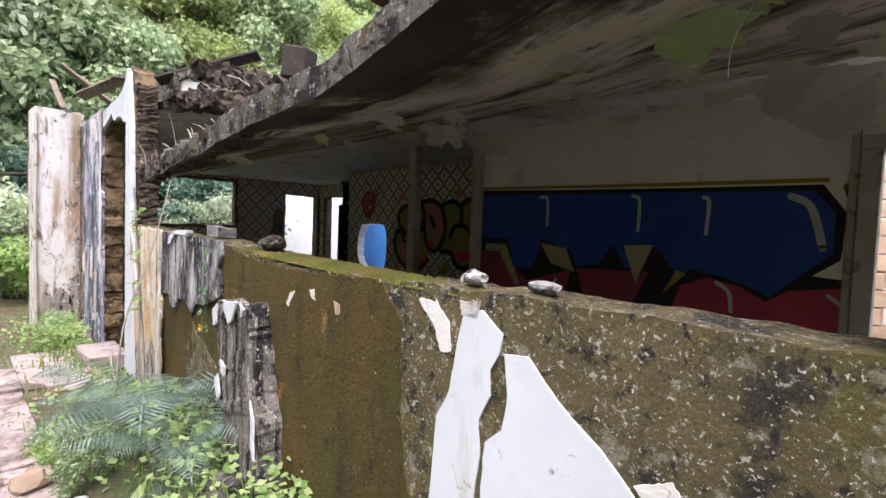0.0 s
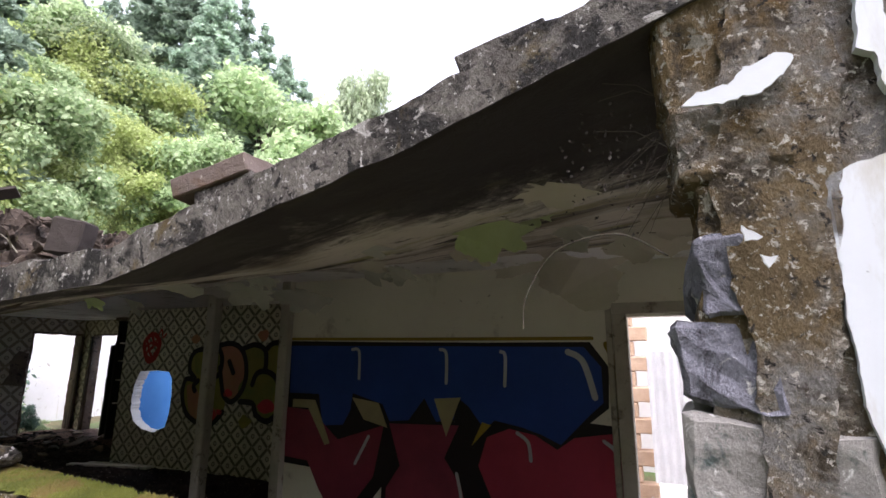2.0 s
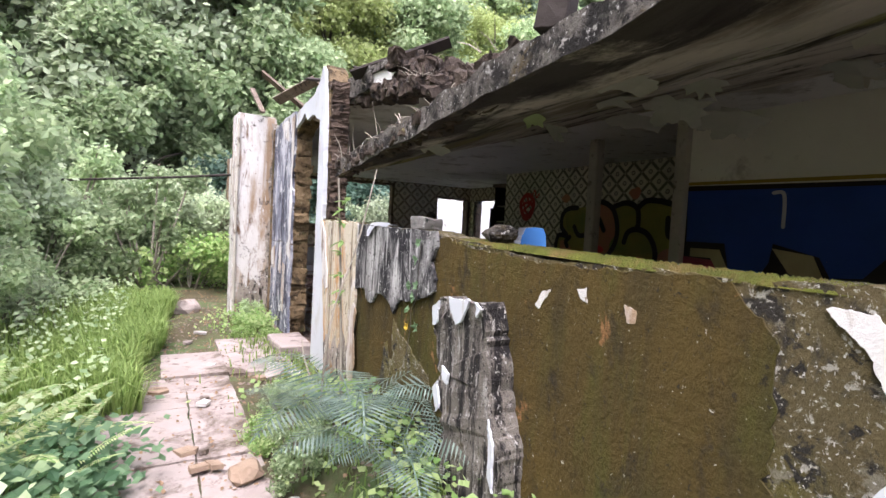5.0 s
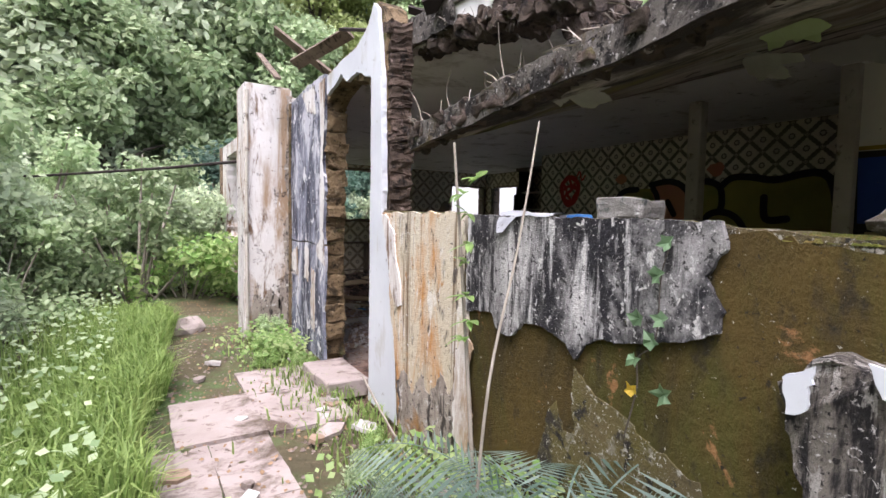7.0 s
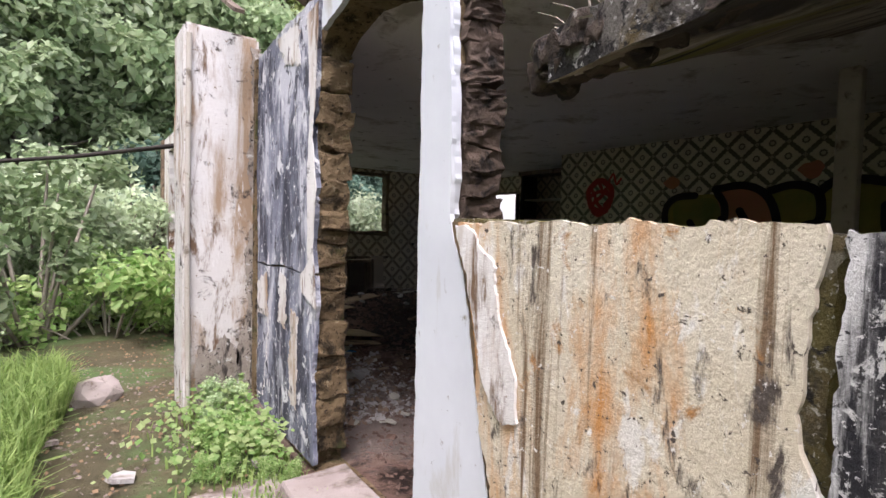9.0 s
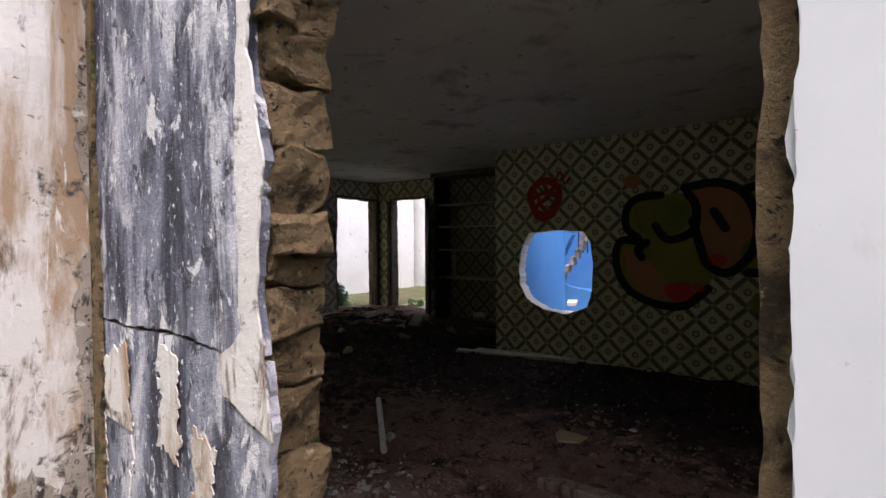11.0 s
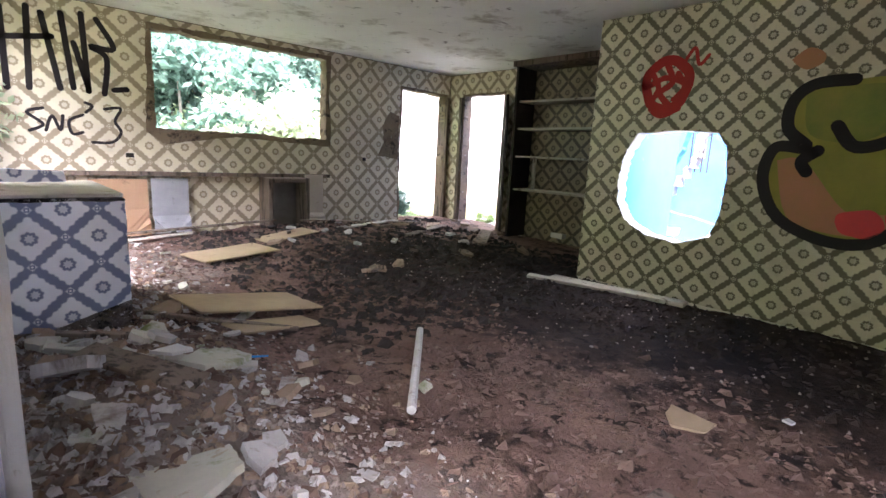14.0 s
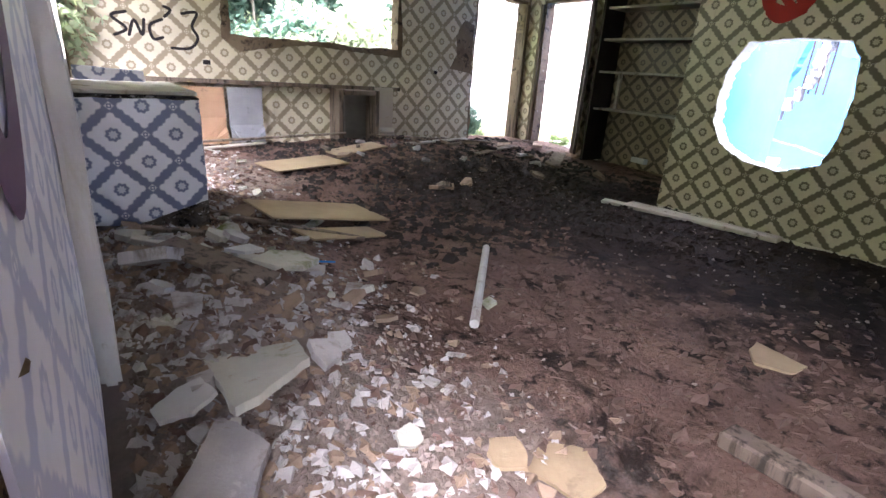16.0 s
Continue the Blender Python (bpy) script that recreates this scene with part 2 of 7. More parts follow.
ragged_spots(dirt_floor, LIT_DUST, (0.26, 0.22, 0.195), 0.58)
ragged_spots(dirt_floor, SOOT_AND_SHADE, (0.017, 0.012, 0.011), 0.82)
bounce_floor = weathered("pale_bounce_floor", ((0.30, 0.27, 0.23), (0.44, 0.41, 0.36), 2.0), [
    ((0.16, 0.13, 0.10), V1, 3.0, 0.54, 0.66), ((0.52, 0.50, 0.46), V1, 12, 0.60, 0.66)], bump_strength=0.9, bump_scale=18)
earth = weathered("leafy_earth", ((0.07, 0.06, 0.035), (0.13, 0.11, 0.06), 2.0), [
    ((0.09, 0.14, 0.05), V1, 1.2, 0.46, 0.60), ((0.20, 0.15, 0.10), V1, 12, 0.60, 0.70)], bump_strength=0.9, bump_scale=12, bump_dist=0.05)
paving = weathered("pinkish_paving", ((0.26, 0.215, 0.195), (0.38, 0.325, 0.30), 2.2), [
    ((0.10, 0.075, 0.055), V1, 2.6, 0.50, 0.62), ((0.13, 0.10, 0.08), V1, 9.0, 0.56, 0.66), ((0.10, 0.12, 0.05), V1, 2.2, 0.62, 0.74)], bump_strength=0.5)
old_wood = weathered("old_wood", ((0.14, 0.10, 0.075), (0.24, 0.19, 0.15), 3.0), [
    ((0.05, 0.04, 0.03), (6, 6, 0.6), 3.0, 0.5, 0.62)], bump_strength=0.5)
pale_wood = weathered("pale_weathered_wood", ((0.40, 0.36, 0.30), (0.52, 0.48, 0.42), 4.0), [
    ((0.16, 0.13, 0.10), V1, 7.0, 0.56, 0.66)], bump_strength=0.3)
dark_wood = weathered("charred_wood", ((0.025, 0.02, 0.018), (0.05, 0.04, 0.035), 4.0), [
    ((0.10, 0.08, 0.06), V1, 6.0, 0.62, 0.72)], bump_strength=0.4)
red_brick = weathered("red_brick", ((0.095, 0.072, 0.060), (0.15, 0.115, 0.098), 6.0), [
    ((0.10, 0.06, 0.04), V1, 8.0, 0.55, 0.68), ((0.42, 0.38, 0.33), V1, 14, 0.64, 0.70)], bump_strength=0.7)


def leaf_material(name, dark, light, rough=0.5):
    m, nt, b = start_material(name, rough, 0.3)
    oi = nt.nodes.new("ShaderNodeNewGeometry")
    ob = nt.nodes.new("ShaderNodeObjectInfo")
    col = ramp_node(nt, oi.outputs["Random Per Island"], [(0.0, dark), (1.0, light)])
    hue = nt.nodes.new("ShaderNodeHueSaturation")
    nt.links.new(col, hue.inputs["Color"])
    v = math_node(nt, "MULTIPLY_ADD", ob.outputs["Random"], 0.5)
    v.node.inputs[2].default_value = 0.75
    nt.links.new(v, hue.inputs["Value"])
    nt.links.new(hue.outputs["Color"], b.inputs["Base Color"])
    tr = nt.nodes.new("ShaderNodeBsdfTranslucent")
    nt.links.new(hue.outputs["Color"], tr.inputs["Color"])
    mx = nt.nodes.new("ShaderNodeMixShader")
    mx.inputs[0].default_value = 0.5
    nt.links.new(b.outputs[0], mx.inputs[1])
    nt.links.new(tr.outputs[0], mx.inputs[2])
    nt.links.new(mx.outputs[0], nt.nodes["Material Output"].inputs["Surface"])
    return m


leaf_mid = leaf_material("shrub_leaf", (0.22, 0.32, 0.15), (0.54, 0.63, 0.39))
leaf_grey = leaf_material("grey_green_leaf", (0.36, 0.44, 0.29), (0.62, 0.69, 0.48))
leaf_yellow = leaf_material("yellow_green_leaf", (0.33, 0.40, 0.13), (0.58, 0.66, 0.30))
leaf_dark = leaf_material("conifer_needles", (0.22, 0.30, 0.23), (0.46, 0.57, 0.44))
leaf_fresh = leaf_material("fresh_leaf", (0.19, 0.35, 0.09), (0.46, 0.55, 0.25))
ivy_leaf = leaf_material("ivy_leaf", (0.07, 0.16, 0.075), (0.20, 0.32, 0.17))
golden_leaf = leaf_material("golden_leaf", (0.55, 0.38, 0.04), (0.60, 0.42, 0.05))
laurel_leaf = leaf_material("laurel_leaf", (0.055, 0.11, 0.08), (0.20, 0.30, 0.23))
grass_mat = leaf_material("grass_blade", (0.15, 0.24, 0.06), (0.34, 0.44, 0.15))
fern_mat = leaf_material("fern_frond", (0.224, 0.396, 0.102), (0.600, 0.620, 0.357))
dull_fern = leaf_material("dull_fern_frond", (0.10, 0.16, 0.12), (0.28, 0.36, 0.31), 0.35)
dry_twig = weathered("dry_twig", ((0.22, 0.19, 0.15), (0.35, 0.31, 0.26), 8.0), [], bump_strength=0.3)
crumbling = weathered("crumbling_soil_and_concrete", ((0.036, 0.027, 0.021), (0.105, 0.078, 0.060), 7.0), [
    ((0.02, 0.016, 0.014), V1, 11, 0.52, 0.60), ((0.30, 0.27, 0.24), V1, 16, 0.62, 0.67), ((0.10, 0.09, 0.03), V1, 4, 0.62, 0.7)], bump_scale=40, bump_strength=1.0)
earth_brick = weathered("earth_brick", ((0.055, 0.040, 0.030), (0.13, 0.092, 0.07), 6.0), [
    ((0.02, 0.016, 0.013), V1, 9, 0.54, 0.62), ((0.26, 0.20, 0.17), V1, 14, 0.62, 0.68)], bump_strength=1.0, bump_dist=0.03)
bare_masonry = weathered("bare_brown_masonry", ((0.15, 0.105, 0.07), (0.27, 0.20, 0.14), 4.0), [((0.06, 0.045, 0.035), V1, 8, 0.54, 0.64), ((0.42, 0.37, 0.30), V1, 14, 0.62, 0.68)], bump_strength=0.9)
bark = weathered("bark", ((0.06, 0.05, 0.04), (0.13, 0.11, 0.09), 5.0), [], bump_strength=0.8)


# ---- builders ----
def mesh_of(name, bm, mat):
    me = bpy.data.meshes.new(name)
    bm.normal_update()
    bm.to_mesh(me)
    bm.free()
    if mat:
        me.materials.append(mat)
    return me


def part(name, bm, mat, parent, label=""):
    ob = new(name, mesh_of(name, bm, mat))
    ob.parent = parent
    if parent is not None:
        ob.matrix_parent_inverse = Matrix.Identity(4)
    return tagged(ob, label)


def thing(name, bm, mat, label, category, group="", kind=""):
    ob = new(name, mesh_of(name, bm, mat))
    return tagged(ob, label, category, group, kind)


def empty(name, m, label, category, group="", kind=""):
    ob = new(name)
    ob.matrix_basis = m
    ob.empty_display_size = 0.1
    return tagged(ob, label, category, group, kind)


def add_box(bm, x0, x1, y0, y1, z0, z1, m=None):
    vs = [bm.verts.new((x, y, z)) for z in (z0, z1) for y in (y0, y1) for x in (x0, x1)]
    for f in ((0, 2, 3, 1), (4, 5, 7, 6), (0, 1, 5, 4), (2, 6, 7, 3), (0, 4, 6, 2), (1, 3, 7, 5)):
        bm.faces.new([vs[i] for i in f])
    if m is not None:
        for v in vs:
            v.co = m @ v.co
    return vs


def jag(pts, amp, step, rnd, closed=True):
    """A ragged outline along straight runs of points: slow wander and fine crumble."""
    out = []
    n = len(pts)
    seed, run = rnd.uniform(0, 100), 0.0
    for i in range(n if closed else n - 1):
        a, b = Vector(pts[i]), Vector(pts[(i + 1) % n])
        ln = (b - a).length
        k = max(1, int(ln / (step * 0.4)))
        for j in range(k):
            s = run + ln * j / k
            w = noise.noise_vector(Vector((s * 0.45 / step, seed, 0))) * 1.1 + noise.noise_vector(Vector((s * 1.7 / step, seed + 9, 0))) * 0.7
            p = a.lerp(b, j / k)
            if j:
                p += Vector((w.x + rnd.uniform(-0.25, 0.25), w.y + rnd.uniform(-0.25, 0.25))) * amp
            out.append(p)
        run += ln
    if not closed:
        out.append(Vector(pts[-1]))
    return out


def slab(loops, place, thick, rough=0.0, rnd=None):
    """A solid plate: outline and holes in its plane, place(u, v, w) to world, w from 0 to thick."""
    bm = bmesh.new()
    rings = []
    for loop in loops:
        vs = [bm.verts.new((p[0], p[1], 0)) for p in loop]
        es = [bm.edges.new((vs[i], vs[(i + 1) % len(vs)])) for i in range(len(vs))]
        rings.append((vs, es))
    bmesh.ops.triangle_fill(bm, use_beauty=True, edges=[e for _, es in rings for e in es], normal=(0, 0, 1))
    front = list(bm.faces)
    twin = {}
    for v in list(bm.verts):
        twin[v] = bm.verts.new((v.co.x, v.co.y, thick))
    for f in front:
        bm.faces.new([twin[v] for v in reversed(f.verts)])
    for vs, _ in rings:
        for i in range(len(vs)):
            a, b = vs[i], vs[(i + 1) % len(vs)]
            bm.faces.new((a, b, twin[b], twin[a]))
    for v in bm.verts:
        w = v.co.z
        if rough and rnd:
            w += rnd.uniform(-rough, rough) * (1 if w > 0 else 0)
        v.co = place(v.co.x, v.co.y, w)
    bmesh.ops.recalc_face_normals(bm, faces=list(bm.faces))
    return bm


def rect(u0, u1, v0, v1):
    return [(u0, v0), (u1, v0), (u1, v1), (u0, v1)]


def on_x(x, lean=0.0):
    """A plate whose face lies at x (plus lean * y) and whose depth runs inwards."""
    return lambda u, v, w: Vector((x + lean * u + w, u, v))


def on_y(y):
    return lambda u, v, w: Vector((u, y + w, v))


def grid_sheet(x0, x1, nx, y0, y1, ny, height):
    bm = bmesh.new()
    rows = [[bm.verts.new((x0 + (x1 - x0) * i / nx, y0 + (y1 - y0) * j / ny, 0)) for i in range(nx + 1)] for j in range(ny + 1)]
    for row in rows:
        for v in row:
            v.co.z = height(v.co.x, v.co.y)
    for j in range(ny):
        for i in range(nx):
            f = bm.faces.new((rows[j][i], rows[j][i + 1], rows[j + 1][i + 1], rows[j + 1][i]))
            f.smooth = True
    return bm


def smooth(t):
    t = max(0.0, min(1.0, t))
    return t * t * (3 - 2 * t)


def fbm(x, y, s, seed=0.0):
    return noise.fractal(Vector((x * s + seed, y * s - seed, seed)), 1.0, 2.0, 4)


# ---- large structure ----
rnd = random.Random(11)


def ground_height(x, y):
    """Level by the house, a bank beyond the path rising to an unseen slope, and a steep wooded hill ahead."""
    h = 0.03 * fbm(x, y, 0.9) + 0.02 * fbm(x, y, 3.0)
    h += 0.06 * smooth((y + 1) / 6) * smooth((2.5 - x) / 1.0)
    # second term: slope out of view, raised to cut the skylight reaching indoors
    h += 1.1 * smooth((-0.9 - x) / 2.5) + 11.0 * smooth((-3 - x) / 15)
    far = max(0.0, y - 15.5)
    hill = 0.72 * far * smooth(far / 8) if far < 60 else 0.72 * 60 + 0.05 * (far - 60)
    h += hill * smooth((1.35 * y - x) / 16)
    h += 0.20 * smooth((x - 0.95) / 0.4) * smooth((y + 0.5) / 1.0) * smooth((4.9 - y) / 1.0)
    if 1.66 < x < 8.6 and -2.0 < y < 13.6:
        h = -0.06
    return h


def ground_coord(i, n, near, far):
    t = (i / n) * 2 - 1
    return math.copysign(near * abs(t) + far * abs(t) ** 5, t)


gm = bmesh.new()
NG = 150
rows = []
for j in range(NG + 1):
    row = []
    for i in range(NG + 1):
        x, y = ground_coord(i, NG, 18, 480), 6 + ground_coord(j, NG, 22, 480)
        row.append(gm.verts.new((x, y, ground_height(x, y))))
    rows.append(row)
for j in range(NG):
    for i in range(NG):
        f = gm.faces.new((rows[j][i], rows[j][i + 1], rows[j + 1][i + 1], rows[j + 1][i]))
        f.smooth = True
thing("ground", gm, earth, "dark leaf-strewn earth rising to a wooded hillside", "ground", kind="structure")

LEAN = 0.035
FACE = 1.50


def wall_face(y):
    return FACE + LEAN * y


# low wall under the long opening
top = [(0.35, 1.37), (1.6, 1.355), (2.6, 1.33), (3.0, 1.36), (3.6, 1.40), (4.3, 1.40), (5.80, 1.44)]
outline = [(-2.6, -0.2), (5.80, -0.2)] + [(a, b) for a, b in jag(list(reversed(top)), 0.012, 0.09, rnd, False)] + [(-2.6, 1.37)]
thing("wall_front", slab([outline], on_x(FACE, LEAN), 0.2, 0.01, rnd), crust_wall,
      "low mossy green-brown masonry wall under a wide opening", "wall", kind="structure")

# pillar at the near end of the opening
outline = jag([(-2.6, 1.3), (0.50, 1.3), (0.52, 1.7), (0.50, 2.1), (0.53, 2.35), (0.48, 2.62), (-2.6, 2.75)], 0.02, 0.08, rnd)
# the inner outline is an unseen gap, cut to bring more daylight indoors
thing("wall_pillar", slab([outline, jag(rect(-2.45, -0.55, 1.36, 2.46), 0.02, 0.1, rnd)], on_x(FACE, LEAN), 0.20, 0.02, rnd), pillar_stone,
      "broken stone pillar with moss and flaking white plaster", "pillar", kind="structure")

# doorway wall, its left part blue-grey and its right part a slim white post
outline = [(5.82, -0.1), (8.3, -0.1), (8.3, 2.62), (7.9, 2.66), (7.6, 2.62), (7.05, 2.66), (6.7, 2.70), (6.3, 2.72), (6.1, 2.80), (5.98, 2.92), (5.90, 2.86), (5.82, 2.70)]
door = [(6.03, 0.02), (7.13, 0.02), (7.11, 1.2), (7.10, 2.38), (6.95, 2.46), (6.7, 2.52), (6.45, 2.48), (6.3, 2.44), (6.14, 2.40), (6.03, 2.30)]
wall_door = thing("wall_doorway", slab([jag(outline, 0.015, 0.12, rnd), jag(door, 0.008, 0.07, rnd)], on_x(1.735), 0.185), stone,
      "broken masonry wall round a bare doorway", "wall", kind="structure")
outline = rect(8.3, 13.3, -0.1, 2.7)
thing("wall_front_far", slab([outline, jag(rect(10.5, 12.8, 1.0, 2.48), 0.03, 0.2, rnd)], on_x(1.735), 0.185), white_plaster,
      "stained plaster wall with a wide window gap", "wall", kind="structure")

bm = bmesh.new()
add_box(bm, 1.23, 1.735, 8.22, 8.62, -0.1, 2.78)
bmesh.ops.bevel(bm, geom=list(bm.edges), offset=0.02, segments=2, affect='EDGES')
bmesh.ops.subdivide_edges(bm, edges=[e for e in bm.edges if e.calc_length() > 0.5], cuts=12)
for v in bm.verts:
    v.co += 0.012 * noise.noise_vector(v.co * 4.0)
thing("wall_pier", bm, white_plaster, "white plastered square pier stained brown", "pier", kind="structure")

WIN_Y, BACK_X, HOLE_X, BLUE_X = 13.28, 8.16, 6.56, 4.78
CEIL = 2.58
win = jag(rect(3.5, 5.72, 1.35, 2.45), 0.02, 0.12, rnd)
d1 = jag([(7.10, 0.0), (8.06, 0.0), (8.06, 2.22), (7.10, 2.24)], 0.02, 0.15, rnd)
thing("wall_window", slab([rect(1.7, 8.4, -0.1, 2.7), win, d1], on_y(WIN_Y), 0.18), bare_masonry,
      "patterned tile wall with a frameless window and a doorway", "wall", kind="structure")
d2 = jag([(12.0, 0.0), (12.9, 0.0), (12.9, 2.22), (12.0, 2.22)], 0.015, 0.15, rnd)
thing("wall_back", slab([rect(9.45, 13.28, -0.1, 2.7), d2], on_x(BACK_X), 0.18), bare_masonry,
      "patterned tile wall with a doorway", "wall", kind="structure")
hole = [(8.2, 0.62), (8.45, 0.53), (8.75, 0.56), (8.98, 0.68), (9.08, 0.85), (9.09, 1.1), (9.04, 1.35), (8.95, 1.5), (8.6, 1.53), (8.25, 1.51), (8.16, 1.4), (8.13, 1.1), (8.15, 0.8)]
HOLE = jag(hole, 0.012, 0.05, rnd)
thing("wall_hole", slab([rect(3.0, 9.44, -0.1, 2.7), HOLE], on_x(HOLE_X), 0.16, 0.015, rnd), room_paint,
      "patterned tile wall with a ragged hole knocked through", "wall", kind="structure")
thing("wall_return", slab([rect(6.72, 8.34, -0.1, 2.7)], on_y(9.28), 0.16), blue_paint,
      "short light-blue painted return wall", "wall", kind="structure")
dA = rect(-0.02, 0.84, 0.0, 2.12)
thing("wall_blue", slab([rect(-2.6, 4.2, -0.1, 2.6), dA], on_x(BLUE_X), 0.14), room_paint,
      "cream wall with blue and red spray-painted letters", "wall", kind="structure")
# never in view; added to block skylight from the open yard
thing("wall_corridor", slab([rect(4.93, 6.72, -0.1, 2.7)], on_y(2.85), 0.15), room_paint, "unseen plain dusty cream wall added to keep yard light out of a passage", "wall", kind="structure")
# out of view; the gap is added to brighten the room with the lettering
thing("wall_end", slab([rect(1.4, 4.9, -0.1, 2.7), jag(rect(2.7, 4.15, 1.15, 2.25), 0.02, 0.12, rnd)], on_y(-2.78), 0.18), room_paint,
      "unseen cream end wall with a wide gap added to let in light", "wall", kind="structure")

thing("ceiling", slab([[(1.95, 5.4), (2.0, 4.95), (3.35, 4.95), (3.4, 5.4), (6.9, 5.4), (6.9, 9.3), (8.34, 9.3), (8.34, 13.46), (1.95, 13.46)]], lambda u, v, w: Vector((u, v, CEIL + w)), 0.14), ceiling_paint,
      "grey stained ceiling with peeling paint", "ceiling", kind="structure")
thing("ceiling_near", slab([[(4.15, -2.78), (4.95, -2.78), (4.95, 3.0), (6.9, 3.0), (6.9, 5.4), (4.15, 5.4)]], lambda u, v, w: Vector((u, v, CEIL + w)), 0.14), ceiling_paint,
      "grey mouldy ceiling with peeling paint", "ceiling", kind="structure")


def eave_low(y):
    pts = [(-2.8, 2.6), (0.3, 2.56), (0.68, 2.46), (1.16, 2.32), (1.57, 2.22), (2.3, 2.05), (2.9, 2.02), (5.4, 1.80)]
    for (a, za), (b, zb) in zip(pts, pts[1:]):
        if y <= b:
            return za + (zb - za) * (y - a) / (b - a)
    return pts[-1][1]


def eave_sheet(x0, x1, lift, y0=-2.78, y1=5.35, amp=0.012):
    bm = bmesh.new()
    nx, ny = 60, 300
    rows = []
    for j in range(ny + 1):
        y = y0 + (y1 - y0) * j / ny
        row = []
        for i in range(nx + 1):
            s = i / nx
            edge = wall_face(y) - 0.02 + 0.02 * fbm(y, 0, 3.0)
            x = edge + (x1 - edge) * s
            z = eave_low(y) + (CEIL - eave_low(y)) * s + amp * fbm(x, y, 2.5) + lift
            row.append(bm.verts.new((x, y + (0.06 * fbm(x, 1, 4.0) if j == ny else 0), z)))
        rows.append(row)
    for j in range(ny):
        for i in range(nx):
            f = bm.faces.new((rows[j][i], rows[j][i + 1], rows[j + 1][i + 1], rows[j + 1][i]))
            f.smooth = True
    return bm, rows


bm, lower = eave_sheet(1.5, 4.2, 0.0)
up = [[bm.verts.new((v.co.x, v.co.y, v.co.z + 0.13 + 0.02 * fbm(v.co.x, v.co.y, 6.0))) for v in row] for row in lower]
for j in range(len(up) - 1):
    for i in range(len(up[0]) - 1):
        bm.faces.new((up[j][i], up[j + 1][i], up[j + 1][i + 1], up[j][i + 1]))
for a, b in ((lower, up),):
    for j in range(len(a) - 1):
        bm.faces.new((a[j][0], a[j + 1][0], b[j + 1][0], b[j][0]))
    n = len(a) - 1
    for i in range(len(a[0]) - 1):
        bm.faces.new((a[n][i], a[n][i + 1], b[n][i + 1], b[n][i]))
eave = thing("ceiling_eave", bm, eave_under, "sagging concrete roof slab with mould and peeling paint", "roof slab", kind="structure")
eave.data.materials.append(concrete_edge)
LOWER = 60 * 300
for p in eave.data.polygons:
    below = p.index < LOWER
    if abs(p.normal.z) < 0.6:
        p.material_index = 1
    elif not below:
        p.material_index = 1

def heap(x, y):
    """Rubble banked against the front wall and a low mound by the far doors."""
    a = 0.22 * smooth((3.4 - x) / 1.2) * smooth((y - 7.2) / 1.6) * smooth((11.5 - y) / 1.0)
    b = 0.10 * math.exp(-((x - 5.2) ** 2 + (y - 12.3) ** 2) / 0.9)
    return a + b


def floor_z(x, y):
    return 0.03 * fbm(x, y, 1.3) + 0.015 * fbm(x, y, 6.0) + 0.10 * smooth((y - 10.5) / 2.5) + heap(x, y)


# hidden by the low wall; made pale to reflect daylight onto ceiling and walls
thing("floor_near", grid_sheet(1.6, 4.9, 30, -2.8, 4.4, 60, floor_z), bounce_floor,
      "unseen floor kept pale to bounce daylight up into the room", "floor", kind="structure")
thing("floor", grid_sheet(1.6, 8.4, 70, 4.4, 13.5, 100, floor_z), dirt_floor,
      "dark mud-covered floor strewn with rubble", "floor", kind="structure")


# roof over the kitchen
thing("roof", slab([jag([(1.93, 5.3), (1.98, 4.9), (3.35, 4.9), (3.4, 5.3), (6.9, 5.3), (6.9, 9.3), (8.4, 9.3), (8.4, 13.5), (1.93, 13.5)], 0.03, 0.12, rnd)], lambda u, v, w: Vector((u, v, CEIL + 0.142 + w)), 0.06), concrete_edge,
      "flat concrete roof with a crumbling edge", "roof", kind="structure")
thing("trim_roof_edge", slab([jag(rect(5.3, 8.3, CEIL + 0.005, CEIL + 0.2), 0.02, 0.08, rnd)], on_x(1.905), 0.042), concrete_edge,
      "crumbling concrete roof edge", "roof edge", kind="structure")
# ---- paint and tile materials ----
PERIOD = 0.30


